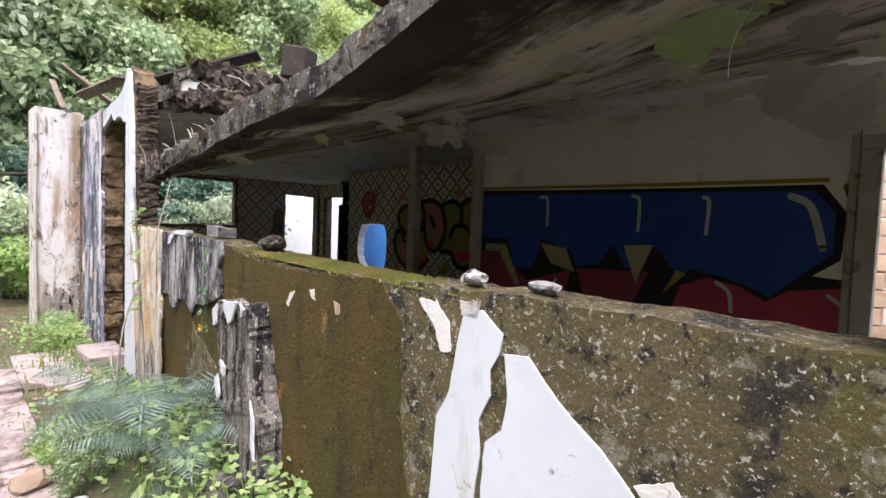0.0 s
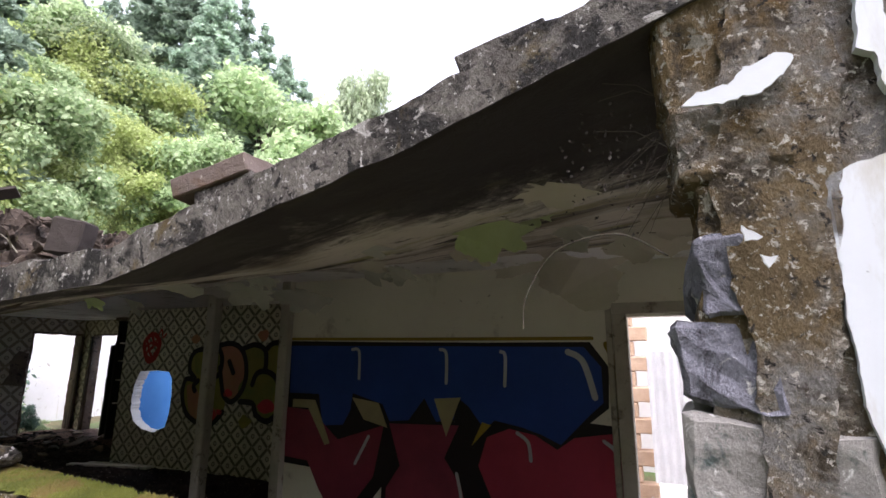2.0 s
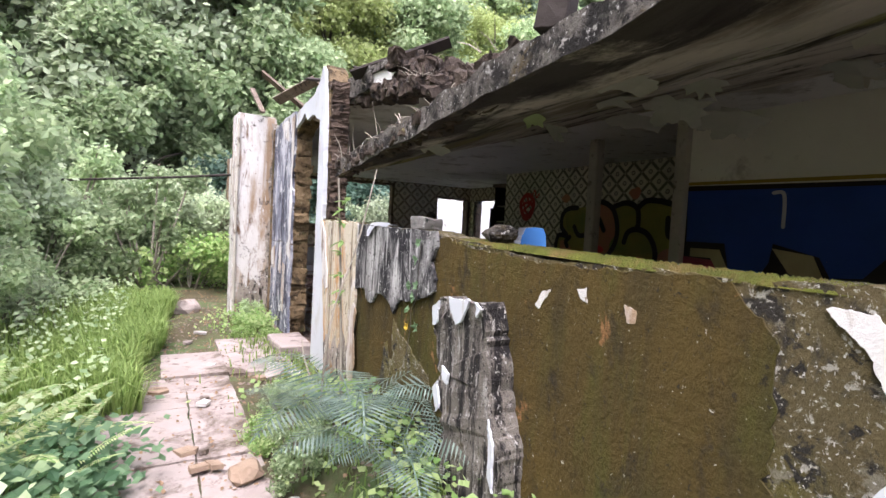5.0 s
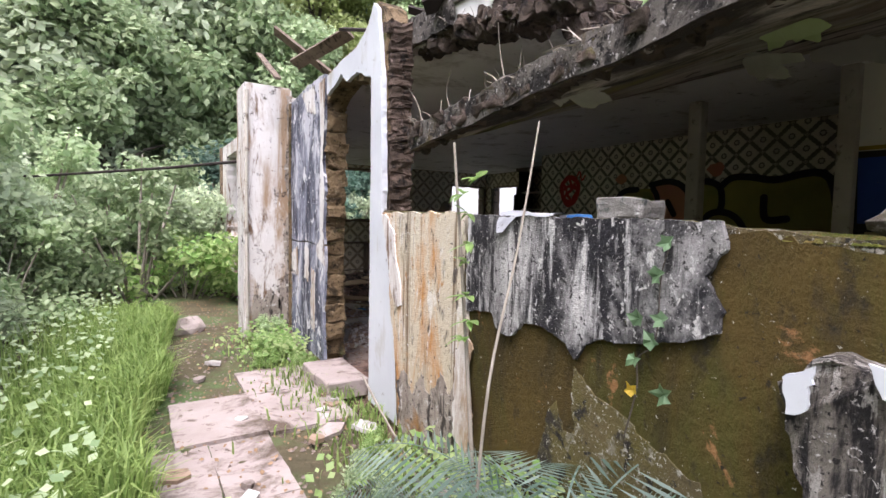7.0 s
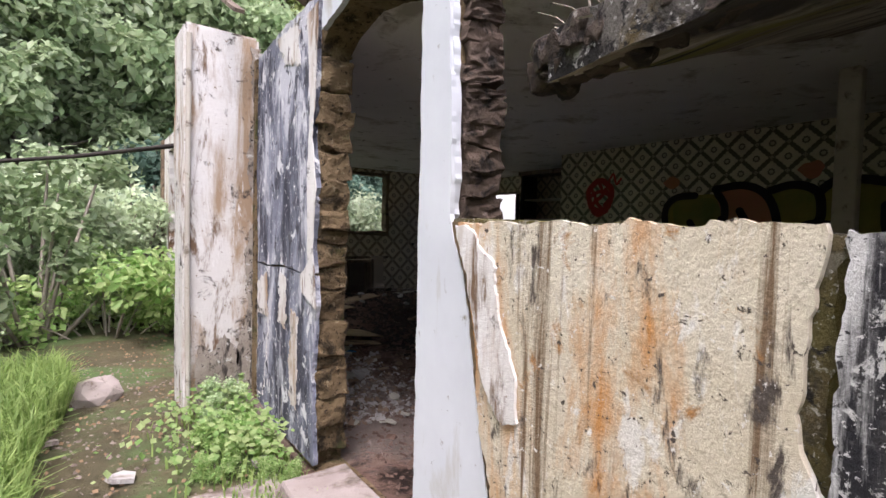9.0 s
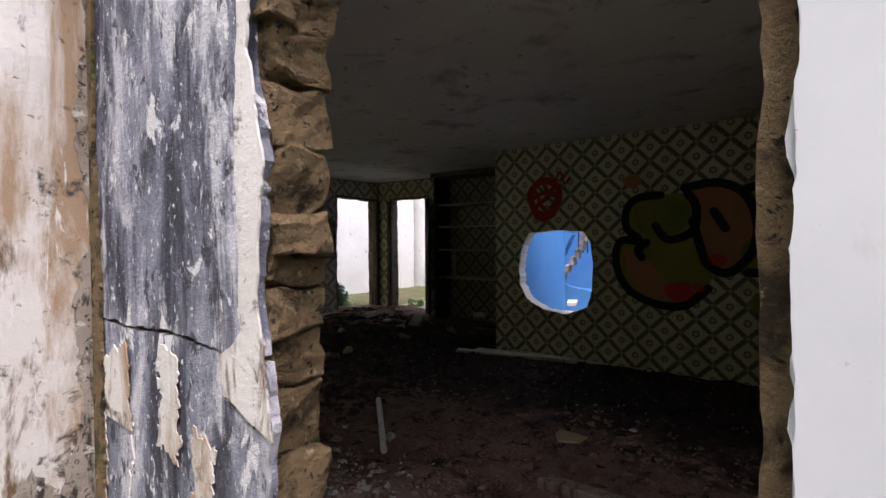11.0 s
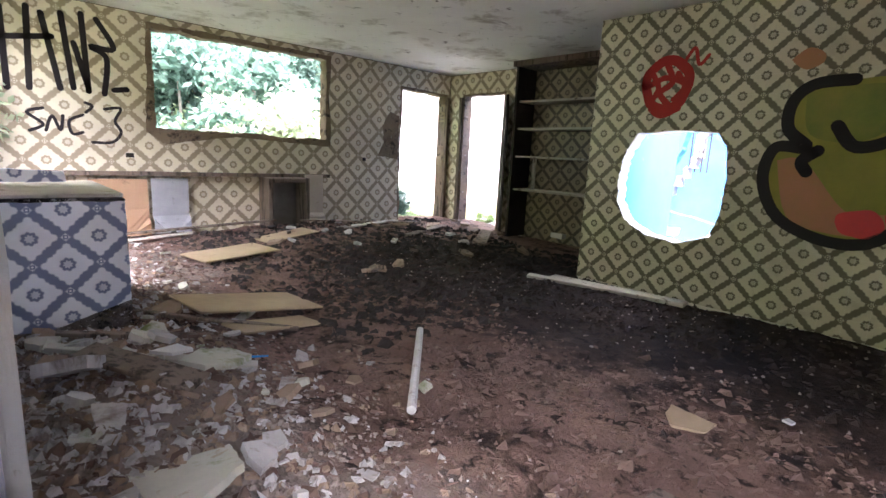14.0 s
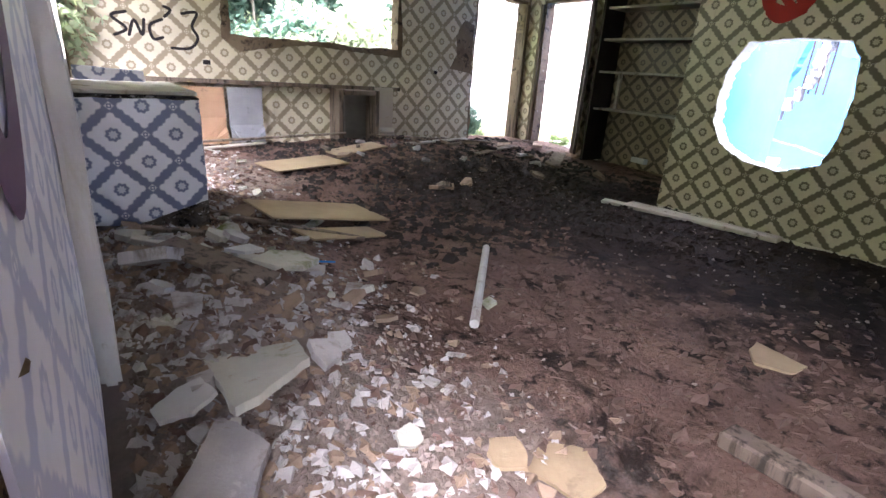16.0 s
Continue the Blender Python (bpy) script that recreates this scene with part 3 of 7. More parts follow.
def tile_material(name, axis, base, line, dirt=0.5, period=PERIOD):
    """Glazed wall tiles: a diagonal lattice of dark bands with a flower ring in each diamond."""
    m, nt, b = start_material(name, 0.35, 0.5)
    geo = nt.nodes.new("ShaderNodeNewGeometry")
    sep = nt.nodes.new("ShaderNodeSeparateXYZ")
    nt.links.new(geo.outputs["Position"], sep.inputs[0])
    u = math_node(nt, "DIVIDE", sep.outputs[axis], period)
    v = math_node(nt, "DIVIDE", sep.outputs["Z"], period)
    pa, pb = math_node(nt, "ADD", u, v), math_node(nt, "SUBTRACT", u, v)
    da = math_node(nt, "SUBTRACT", math_node(nt, "FRACT", math_node(nt, "ADD", pa, 100.5)), 0.5)
    db = math_node(nt, "SUBTRACT", math_node(nt, "FRACT", math_node(nt, "ADD", pb, 100.5)), 0.5)
    aa, ab = math_node(nt, "ABSOLUTE", da), math_node(nt, "ABSOLUTE", db)
    run = math_node(nt, "MINIMUM", aa, ab)
    wob = math_node(nt, "MULTIPLY", math_node(nt, "SINE", math_node(nt, "MULTIPLY", run, 34.0)), 0.016)
    edge = math_node(nt, "ADD", math_node(nt, "MAXIMUM", aa, ab), wob)
    band = ramp_node(nt, edge, [(0.375, (0, 0, 0)), (0.415, (0.95, 0.95, 0.95))])
    open_node = ramp_node(nt, run, [(0.41, (1, 1, 1)), (0.45, (0, 0, 0))])
    ca, cb = math_node(nt, "SUBTRACT", 0.5, aa), math_node(nt, "SUBTRACT", 0.5, ab)
    star = ramp_node(nt, math_node(nt, "ABSOLUTE", math_node(nt, "SUBTRACT", math_node(nt, "ADD", ca, cb), 0.055)), [(0.018, (0.9, 0.9, 0.9)), (0.032, (0, 0, 0))])
    band = mix_color(nt, 1.0, mix_color(nt, 1.0, band, open_node, "MULTIPLY"), star, "LIGHTEN")
    r = math_node(nt, "SQRT", math_node(nt, "ADD", math_node(nt, "MULTIPLY", da, da), math_node(nt, "MULTIPLY", db, db)))
    ang = math_node(nt, "ARCTAN2", db, da)
    petal = math_node(nt, "MULTIPLY", math_node(nt, "SINE", math_node(nt, "MULTIPLY", ang, 8.0)), 0.014)
    rr = math_node(nt, "ADD", r, petal)
    ring = ramp_node(nt, rr, [(0.04, (0.30, 0.30, 0.30)), (0.075, (0.22, 0.22, 0.22)), (0.105, (0.95, 0.95, 0.95)), (0.150, (0.95, 0.95, 0.95)), (0.185, (0, 0, 0))])
    mask = mix_color(nt, 1.0, band, ring, "LIGHTEN")
    d1n = ramp_node(nt, noise_node(nt, coords(nt), 1.3, 6, 0.6), [(0.35, base), (0.75, tuple(c * 0.72 for c in base))])
    col = mix_color(nt, mask, d1n, line)
    stain = ramp_node(nt, noise_node(nt, coords(nt), 3.0, 8, 0.65), [(0.55, (0, 0, 0)), (0.8, (dirt, dirt, dirt))])
    col = mix_color(nt, stain, col, (0.13, 0.10, 0.07))
    nt.links.new(col, b.inputs["Base Color"])
    bump(nt, b, noise_node(nt, coords(nt), 40, 3), 0.06, 0.005)
    return m


CREAM, UMBER = (0.70, 0.64, 0.49), (0.115, 0.095, 0.062)
tile_x = tile_material("cream_tile_side", "Y", CREAM, UMBER)
tile_y = tile_material("cream_tile_end", "X", (0.80, 0.715, 0.555), (0.31, 0.24, 0.155), 0.3, 0.38)
tile_back = tile_material("cream_tile_back", "Y", (0.82, 0.73, 0.56), (0.28, 0.215, 0.14), 0.4, 0.38)
# darker brown copy of the wall tile; carries the alcove's shade
tile_alcove_shade = tile_material("shaded_alcove_tile", "Y", (0.34, 0.27, 0.19), (0.07, 0.055, 0.04), 0.9, 0.31)
tile_white = tile_material("white_tile", "X", (0.90, 0.92, 0.95), (0.13, 0.16, 0.27), 0.05, 0.28)
tile_pale = tile_material("white_tile_side", "Y", (0.90, 0.90, 0.95), (0.46, 0.49, 0.64), 0.12)


def paint(name, c, c2=None):
    return weathered(name, (c, c2 or tuple(0.75 * v for v in c), 3.0), [((0.35, 0.33, 0.30), V1, 30, 0.70, 0.73)], rough=0.55, bump_strength=0.1)


p_black = paint("black_spray", (0.02, 0.015, 0.018))
p_blue = paint("navy_spray", (0.026, 0.068, 0.32))
p_red = paint("crimson_spray", (0.42, 0.045, 0.085), (0.32, 0.036, 0.07))
p_maroon = paint("maroon_spray", (0.30, 0.045, 0.08), (0.20, 0.036, 0.065))
p_white = paint("white_spray", (0.55, 0.55, 0.60))
p_sand = paint("sand_spray", (0.42, 0.36, 0.20))
p_yellow = paint("yellow_spray", (0.34, 0.24, 0.03))
p_green = paint("green_spray", (0.16, 0.20, 0.05), (0.30, 0.26, 0.06))
p_olive = paint("olive_spray", (0.32, 0.28, 0.06), (0.22, 0.22, 0.05))
p_pink = paint("pink_spray", (0.50, 0.20, 0.14), (0.40, 0.22, 0.10))
p_hot = paint("hot_red_spray", (0.75, 0.07, 0.07), (0.55, 0.06, 0.07))
p_scarlet = paint("scarlet_spray", (0.45, 0.03, 0.025))
p_purple = paint("purple_spray", (0.13, 0.06, 0.14))


def curve_points(pts, k=6):
    """A smooth line through the points."""
    P = [Vector(p) for p in pts]
    out = []
    for i in range(len(P) - 1):
        p0, p1, p2, p3 = P[max(i - 1, 0)], P[i], P[i + 1], P[min(i + 2, len(P) - 1)]
        for j in range(k):
            t = j / k
            out.append(0.5 * (2 * p1 + (p2 - p0) * t + (2 * p0 - 5 * p1 + 4 * p2 - p3) * t * t + (3 * p1 - p0 - 3 * p2 + p3) * t ** 3))
    out.append(P[-1])
    return out


def stroke(bm, pts, width, place, lift, k=6, taper=0.0):
    """A sprayed line of that width, a thin raised film."""
    line = curve_points(pts, k) if len(pts) > 2 else [Vector(p) for p in pts]
    prev = None
    n = len(line)
    for i, p in enumerate(line):
        d = (line[min(i + 1, n - 1)] - line[max(i - 1, 0)]).normalized()
        w = width * 0.5 * (1 - taper * i / max(1, n - 1))
        s = Vector((-d.y, d.x)) * w
        cur = [bm.verts.new(place(*(p + s), lift)), bm.verts.new(place(*(p - s), lift))]
        if prev:
            bm.faces.new((prev[0], prev[1], cur[1], cur[0]))
        prev = cur
    for end in (line[0], line[-1]):
        c = bm.verts.new(place(end.x, end.y, lift))
        rim = [bm.verts.new(place(end.x + width * 0.5 * math.cos(a), end.y + width * 0.5 * math.sin(a), lift)) for a in [math.tau * q / 10 for q in range(10)]]
        for q in range(10):
            bm.faces.new((c, rim[q], rim[(q + 1) % 10]))


def film(name, pts, place, mat, parent, thick=0.002, curved=True, label=""):
    """A flat shape of paint on a wall."""
    loop = curve_points(list(pts) + [pts[0]], 5)[:-1] if curved else [Vector(p) for p in pts]
    return part(name, slab([loop], place, thick), mat, parent, label)


def wall_mark(name, label, group=""):
    return empty(name, Matrix.Identity(4), label, "graffiti", group)


# ---- the room with the blue lettering ----
def at_blue(lift):
    return lambda u, v, w: Vector((BLUE_X - lift - w, u, v))


g = wall_mark("graffiti", "large navy and crimson bubble letters sprayed on a cream wall")
film("outline", [(4.24, 1.95), (3.0, 1.93), (2.0, 1.92), (1.12, 1.92), (0.98, 1.72), (1.0, 1.40), (1.15, 1.28), (0.90, 1.26), (0.87, 0.6), (0.9, 0.1), (1.5, 0.05), (1.95, 0.35), (2.12, 0.6), (2.1, 0.06), (3.06, 0.06), (3.05, 0.62), (3.22, 0.42), (3.36, 0.36), (3.52, 0.16), (3.85, 0.72), (4.22, 0.74), (4.30, 1.30), (4.22, 1.38)], at_blue(0.001), p_black, g, curved=False)
film("letter", [(4.19, 1.90), (1.17, 1.88), (1.04, 1.72), (1.04, 1.44), (1.15, 1.34), (1.39, 1.10), (1.55, 1.17), (1.72, 1.22), (1.95, 1.26), (2.04, 1.18), (2.18, 1.36), (2.29, 1.44), (2.33, 1.25), (2.50, 1.22), (2.62, 1.42), (2.78, 1.22), (2.98, 1.20), (3.06, 1.35), (3.4, 1.44), (3.42, 1.28), (3.5, 1.14), (3.74, 1.12), (3.8, 1.42), (4.17, 1.42)], at_blue(0.004), p_blue, g, curved=False)
film("letter", [(2.02, 1.12), (1.82, 1.20), (1.60, 1.16), (1.42, 1.06), (1.28, 1.16), (0.98, 1.21), (0.93, 1.1), (0.93, 0.2), (1.3, 0.12), (1.75, 0.32), (1.95, 0.55), (2.10, 0.88)], at_blue(0.004), p_red, g, curved=False)
film("letter", [(2.98, 1.18), (2.28, 1.20), (2.42, 0.92), (2.26, 0.70), (2.18, 0.40), (2.20, 0.10), (3.0, 0.10), (3.0, 0.62), (2.86, 0.82)], at_blue(0.0065), p_maroon, g, curved=False)
film("letter", [(4.24, 1.28), (3.88, 1.26), (3.55, 1.0), (3.04, 1.16), (3.14, 0.70), (3.34, 0.46), (3.50, 0.26), (3.74, 0.52), (3.9, 0.78), (4.18, 0.80)], at_blue(0.0065), p_maroon, g, curved=False)
film("gap", [(2.52, 1.42), (2.26, 1.44), (2.40, 1.10)], at_blue(0.009), p_sand, g, curved=False)
film("gap", [(3.40, 1.40), (3.10, 1.36), (3.0, 1.14), (3.26, 1.20)], at_blue(0.009), p_sand, g, curved=False)
film("gap", [(4.12, 1.36), (3.84, 1.36), (3.64, 0.96), (3.70, 0.94), (3.92, 1.28), (4.12, 1.28)], at_blue(0.009), p_sand, g, curved=False)
film("gap", [(2.06, 1.24), (1.98, 1.22), (2.16, 1.04)], at_blue(0.009), p_yellow, g, curved=False)
for pts, w in (([(3.42, 1.86), (3.34, 1.84), (3.33, 1.58)], 0.03), ([(2.46, 1.86), (2.40, 1.82), (2.40, 1.56)], 0.03), ([(1.88, 1.84), (1.84, 1.80), (1.85, 1.55)], 0.03), ([(1.30, 1.84), (1.18, 1.76), (1.10, 1.48)], 0.05), ([(1.75, 1.17), (1.66, 1.1), (1.64, 0.96)], 0.03), ([(2.30, 0.8), (2.26, 0.62), (2.26, 0.45)], 0.03), ([(3.2, 1.05), (3.34, 0.8)], 0.03), ([(1.05, 1.15), (0.97, 1.08), (0.96, 0.95)], 0.03)):
    bm = bmesh.new()
    stroke(bm, pts, w, at_blue(0.010), 0.001)
    part("highlight", bm, p_white, g)
bm = bmesh.new()
stroke(bm, [(0.99, 1.90), (0.93, 1.7), (0.94, 1.3)], 0.05, at_blue(0.001), 0.001)
stroke(bm, [(4.2, 1.97), (2.5, 1.955), (1.1, 1.95)], 0.03, at_blue(0.001), 0.001)
part("glow_edge", bm, p_yellow, g)

# door frame in the blue wall
frame_a = empty("door_frame", Matrix.Identity(4), "worn pale wooden door frame without a door", "door frame")
for n_, x0, x1, y0, y1, z0, z1 in (("jamb", 4.74, 4.95, 0.82, 0.93, 0, 2.14), ("jamb", 4.74, 4.95, -0.11, -0.02, 0, 2.14), ("head", 4.74, 4.95, -0.11, 0.93, 2.142, 2.23), ("trim", 4.765, 4.775, 0.935, 0.985, 0, 2.28)):
    bm = bmesh.new()
    add_box(bm, x0, x1, y0, y1, z0, z1)
    bmesh.ops.bevel(bm, geom=list(bm.edges), offset=0.006, segments=1, affect='EDGES')
    part(n_, bm, pale_wood, frame_a)
bm = bmesh.new()
add_box(bm, 4.70, 4.93, 4.19, 4.30, -0.05, CEIL)
thing("door_post", bm, pale_wood, "pale dusty post at the end of a cream wall", "post")
bm = bmesh.new()
add_box(bm, 4.88, 5.01, 5.47, 5.60, -0.05, CEIL)
bmesh.ops.bevel(bm, geom=list(bm.edges), offset=0.012, segments=1, affect='EDGES')
thing("wooden_post", bm, pale_wood, "pale weathered square wooden post reaching the ceiling", "post")


# peeling paint
def flake(x, y, z, size, mat, seed, drop=1.0):
    r = random.Random(seed)
    pts = []
    n = 22
    for i in range(n):
        a = math.tau * i / n
        rad = size * (0.42 + 0.58 * r.random() ** 0.8) * (0.7 if math.sin(a) > 0.3 else 1.0)
        pts.append((rad * math.cos(a) * 1.25, rad * math.sin(a)))
    yaw = r.uniform(-0.5, 0.5)
    bend = r.uniform(0.6, 1.1)

    def place(u, v, w):
        ang = (0.55 + bend * (-v / size) * 0.4) * drop
        px, pz = v * math.cos(ang) * 0.8, v * math.sin(ang)
        q = Vector((-px + 0.15 * u * u / size, u, pz + w + 0.02 * math.sin(9 * u)))
        return Matrix.Rotation(yaw, 3, "Z") @ q + Vector((x, y, z))
    return thing("paint_flake", slab([jag(pts, size * 0.05, size * 0.12, r)], place, 0.003), mat, "curled sheet of paint hanging from a mouldy ceiling", "paint flake", "peeling ceiling paint")


pale_green = weathered("pale_green_flake", ((0.34, 0.40, 0.20), (0.44, 0.50, 0.30), 3.0), [((0.10, 0.09, 0.06), V1, 5, 0.64, 0.74)], bump_strength=0.2)
grey_flake = weathered("grey_flake", ((0.36, 0.35, 0.31), (0.46, 0.44, 0.40), 3.0), [((0.12, 0.11, 0.09), V1, 5, 0.62, 0.74)], bump_strength=0.2)
beige_flake = weathered("beige_flake", ((0.48, 0.44, 0.35), (0.56, 0.52, 0.43), 2.0), [((0.20, 0.17, 0.12), V1, 4, 0.66, 0.76)], bump_strength=0.2)
for i, (x, y, z, sz, mt, dr) in enumerate(((2.63, 1.28, 2.37, 0.20, pale_green, 1.0), (2.72, 1.10, 2.44, 0.10, pale_green, 0.9), (3.75, 1.12, 2.34, 0.42, beige_flake, 0.8), (3.5, 0.62, 2.44, 0.26, beige_flake, 0.6), (3.1, 0.95, 2.42, 0.13, grey_flake, 1.0),
                              (3.08, 3.17, 2.20, 0.20, grey_flake, 1.1), (3.68, 3.21, 2.24, 0.22, grey_flake, 1.1), (3.38, 2.15, 2.33, 0.12, grey_flake, 1.3), (2.52, 2.48, 2.26, 0.10, pale_green, 1.1), (2.3, 3.6, 2.10, 0.12, pale_green, 1.2), (2.75, 3.9, 2.13, 0.14, grey_flake, 1.2), (3.6, 2.5, 2.38, 0.16, grey_flake, 0.8), (2.9, 2.9, 2.25, 0.13, grey_flake, 0.9), (3.3, 1.6, 2.40, 0.14, beige_flake, 0.8), (3.2, 0.5, 2.44, 0.2, beige_flake, 0.4), (2.2, 0.9, 2.36, 0.16, beige_flake, 0.3), (2.4, 1.9, 2.30, 0.2, grey_flake, 0.3), (2.9, 2.2, 2.32, 0.2, beige_flake, 0.25), (2.2, 2.9, 2.14, 0.2, grey_flake, 0.3), (3.4, 3.7, 2.26, 0.24, grey_flake, 0.5), (2.6, 3.3, 2.2, 0.16, grey_flake, 0.4), (4.0, 2.6, 2.46, 0.2, beige_flake, 0.5), (2.0, 4.4, 1.98, 0.18, grey_flake, 0.4))):
    flake(x, y, z + 0.03, sz, mt, i, dr)


# ---- plaster skins on the front ----
def at_face(lift):
    return lambda u, v, w: Vector((wall_face(u) - lift - w, u, v))


def at_door(lift):
    return lambda u, v, w: Vector((1.735 - lift - w, u, v))


def skin(name, pts, place, mat, thick, label, amp=0.012, step=0.05, holes=()):
    return thing(name, slab([jag(pts, amp, step, rnd)] + [jag(h, amp, step, rnd) for h in holes], place, thick), mat, label, "plaster", kind="structure")


skin("trim_moss_wall", [(1.66, 0.1), (4.68, 0.1), (4.68, 1.40), (3.6, 1.385), (3.0, 1.34), (2.6, 1.32), (1.9, 1.335), (1.78, 1.2), (1.80, 0.9), (1.70, 0.6)], at_face(0.0), moss_wall, 0.006, "green-brown mossy render on a low wall", 0.02, 0.06)
skin("trim_orange_plaster", [(4.68, 0.02), (5.42, 0.02), (5.47, 0.4), (5.58, 0.8), (5.63, 1.12), (5.72, 1.43), (4.70, 1.43), (4.73, 1.1), (4.66, 0.9), (4.72, 0.5)], at_face(0.008), orange_plaster, 0.022, "cream plaster streaked with orange rust on a low wall")
skin("trim_grey_plaster", [(4.68, 0.94), (4.67, 1.42), (3.9, 1.41), (3.42, 1.405), (3.40, 1.33), (3.46, 1.25), (3.40, 1.16), (3.41, 1.10), (3.50, 1.06), (3.60, 1.03), (3.72, 1.0), (3.82, 0.995), (3.90, 0.95), (3.94, 0.89), (3.98, 0.94), (4.06, 0.965), (4.15, 0.98), (4.25, 0.965), (4.31, 0.90), (4.36, 0.895), (4.42, 0.91), (4.47, 0.98), (4.61, 0.96)], at_face(0.008), grey_plaster, 0.018, "grey plaster streaked black with mould on a low wall", 0.009, 0.04)
skin("trim_lower_plaster", [(3.95, 0.86), (3.89, 0.81), (3.77, 0.77), (3.62, 0.70), (3.45, 0.66), (3.36, 0.5), (3.3, 0.2), (4.32, 0.2), (4.20, 0.36), (4.13, 0.46), (4.08, 0.66), (4.04, 0.70), (4.0, 0.60), (3.94, 0.62)], at_face(0.0065), crust_wall, 0.005, "flaking black-speckled plaster on the foot of a low wall", 0.022, 0.06)
skin("trim_orange_foot", [(4.66, 0.03), (5.40, 0.03), (5.45, 0.36), (5.36, 0.46), (5.24, 0.34), (5.12, 0.50), (5.0, 0.40), (4.9, 0.58), (4.80, 0.48), (4.72, 0.62), (4.64, 0.5)], at_face(0.031), foot_stain, 0.003, "black speckled stain on the foot of rust-streaked plaster", 0.03, 0.035)
skin("trim_peeled_strip", [(4.62, 0.06), (4.74, 0.05), (4.76, 0.55), (4.72, 0.75), (4.66, 0.84), (4.60, 0.80), (4.64, 0.62), (4.58, 0.45), (4.62, 0.3)], at_face(0.031), white_plaster, 0.008, "peeling white plaster strip on a low wall", 0.02, 0.04)
skin("trim_peeled_corner", [(5.72, 1.42), (5.66, 1.42), (5.52, 1.30), (5.47, 1.10), (5.42, 1.0), (5.40, 0.86), (5.47, 0.84), (5.55, 0.92), (5.60, 1.08)], at_face(0.031), white_plaster, 0.010, "peeling white plaster on rust-streaked wall", 0.014, 0.035)
skin("trim_white_plaster_a", [(1.50, 1.29), (1.43, 1.31), (1.355, 1.255), (1.365, 1.20), (1.395, 1.15), (1.39, 1.08), (1.43, 1.0), (1.42, 0.9), (1.44, 0.75), (1.44, 0.15), (1.64, 0.15), (1.62, 0.7), (1.60, 0.96), (1.55, 1.05)], at_face(0.002), clean_white, 0.006, "smooth white plaster sheet on a mossy wall", 0.004, 0.06)
skin("trim_white_plaster_b", [(1.345, 1.205), (1.27, 1.215), (1.18, 1.13), (1.06, 1.05), (0.95, 0.95), (0.82, 0.80), (0.70, 0.55), (0.66, 0.15), (1.40, 0.15), (1.41, 0.8), (1.40, 0.95), (1.345, 1.0), (1.33, 1.1)], at_face(0.002), clean_white, 0.006, "smooth white plaster sheet on a mossy wall", 0.004, 0.06)
for i, pts in enumerate(([(1.70, 1.305), (1.62, 1.31), (1.56, 1.25), (1.55, 1.17), (1.59, 1.16), (1.63, 1.24)], [(0.98, 1.0), (0.90, 1.04), (0.86, 0.98), (0.92, 0.93)], [(2.41, 1.25), (2.37, 1.26), (2.36, 1.21), (2.39, 1.22)], [(2.58, 1.22), (2.54, 1.23), (2.60, 1.15), (2.62, 1.16)], [(2.21, 1.23), (2.17, 1.22), (2.17, 1.18), (2.2, 1.18)], [(0.62, 1.12), (0.50, 1.15), (0.44, 1.02), (0.5, 0.93), (0.56, 1.0)], [(1.52, 1.325), (1.44, 1.335), (1.45, 1.28), (1.51, 1.285)])):
    thing("plaster_flake", slab([jag(pts, 0.006, 0.02, rnd)], at_face(0.003), 0.005), white_plaster, "small curled flake of white plaster on a mossy wall", "plaster flake", "plaster flakes on the wall")

skin("trim_door_plaster_low", [(7.03, 0.06), (8.20, 0.06), (8.20, 1.13), (7.8, 1.125), (7.5, 1.14), (7.25, 1.12), (7.04, 1.13), (7.02, 1.0), (7.07, 0.5)], at_door(0.002), slab_plaster, 0.026, "blue-grey and white peeling paint on plaster", 0.008, 0.04)
for k, pts in enumerate(([(7.95, 0.2), (8.12, 0.2), (8.1, 1.0), (7.9, 1.08), (7.84, 0.7)], [(7.3, 0.3), (7.42, 0.35), (7.40, 0.9), (7.28, 0.86)], [(7.5, 0.75), (7.64, 0.8), (7.6, 1.1), (7.5, 1.08)], [(7.3, 2.36), (7.55, 2.42), (7.7, 2.6), (7.3, 2.62)])):
    skin("trim_white_patch_%d" % k, pts, at_door(0.034), white_plaster, 0.004, "peeled patch of white plaster on blue-grey paint", 0.03, 0.022)
skin("trim_door_plaster", [(7.05, 1.145), (7.3, 1.135), (7.55, 1.155), (7.85, 1.14), (8.20, 1.145), (8.20, 2.60), (7.6, 2.66), (7.04, 2.66), (7.06, 2.2), (7.10, 1.9), (7.03, 1.62), (7.08, 1.3)], at_door(0.002), slab_plaster, 0.03, "blue-grey paint streaked and peeling on plaster", 0.014, 0.05)
skin("trim_edge_plaster", [(7.0, 0.95), (7.22, 1.02), (7.24, 1.12), (7.13, 1.20), (7.15, 1.6), (7.12, 2.1), (7.18, 2.6), (7.02, 2.62), (7.04, 2.2), (7.09, 1.9), (7.02, 1.62), (7.06, 1.3)], at_door(0.034), white_plaster, 0.006, "ragged white plaster edge beside a doorway", 0.01, 0.05)
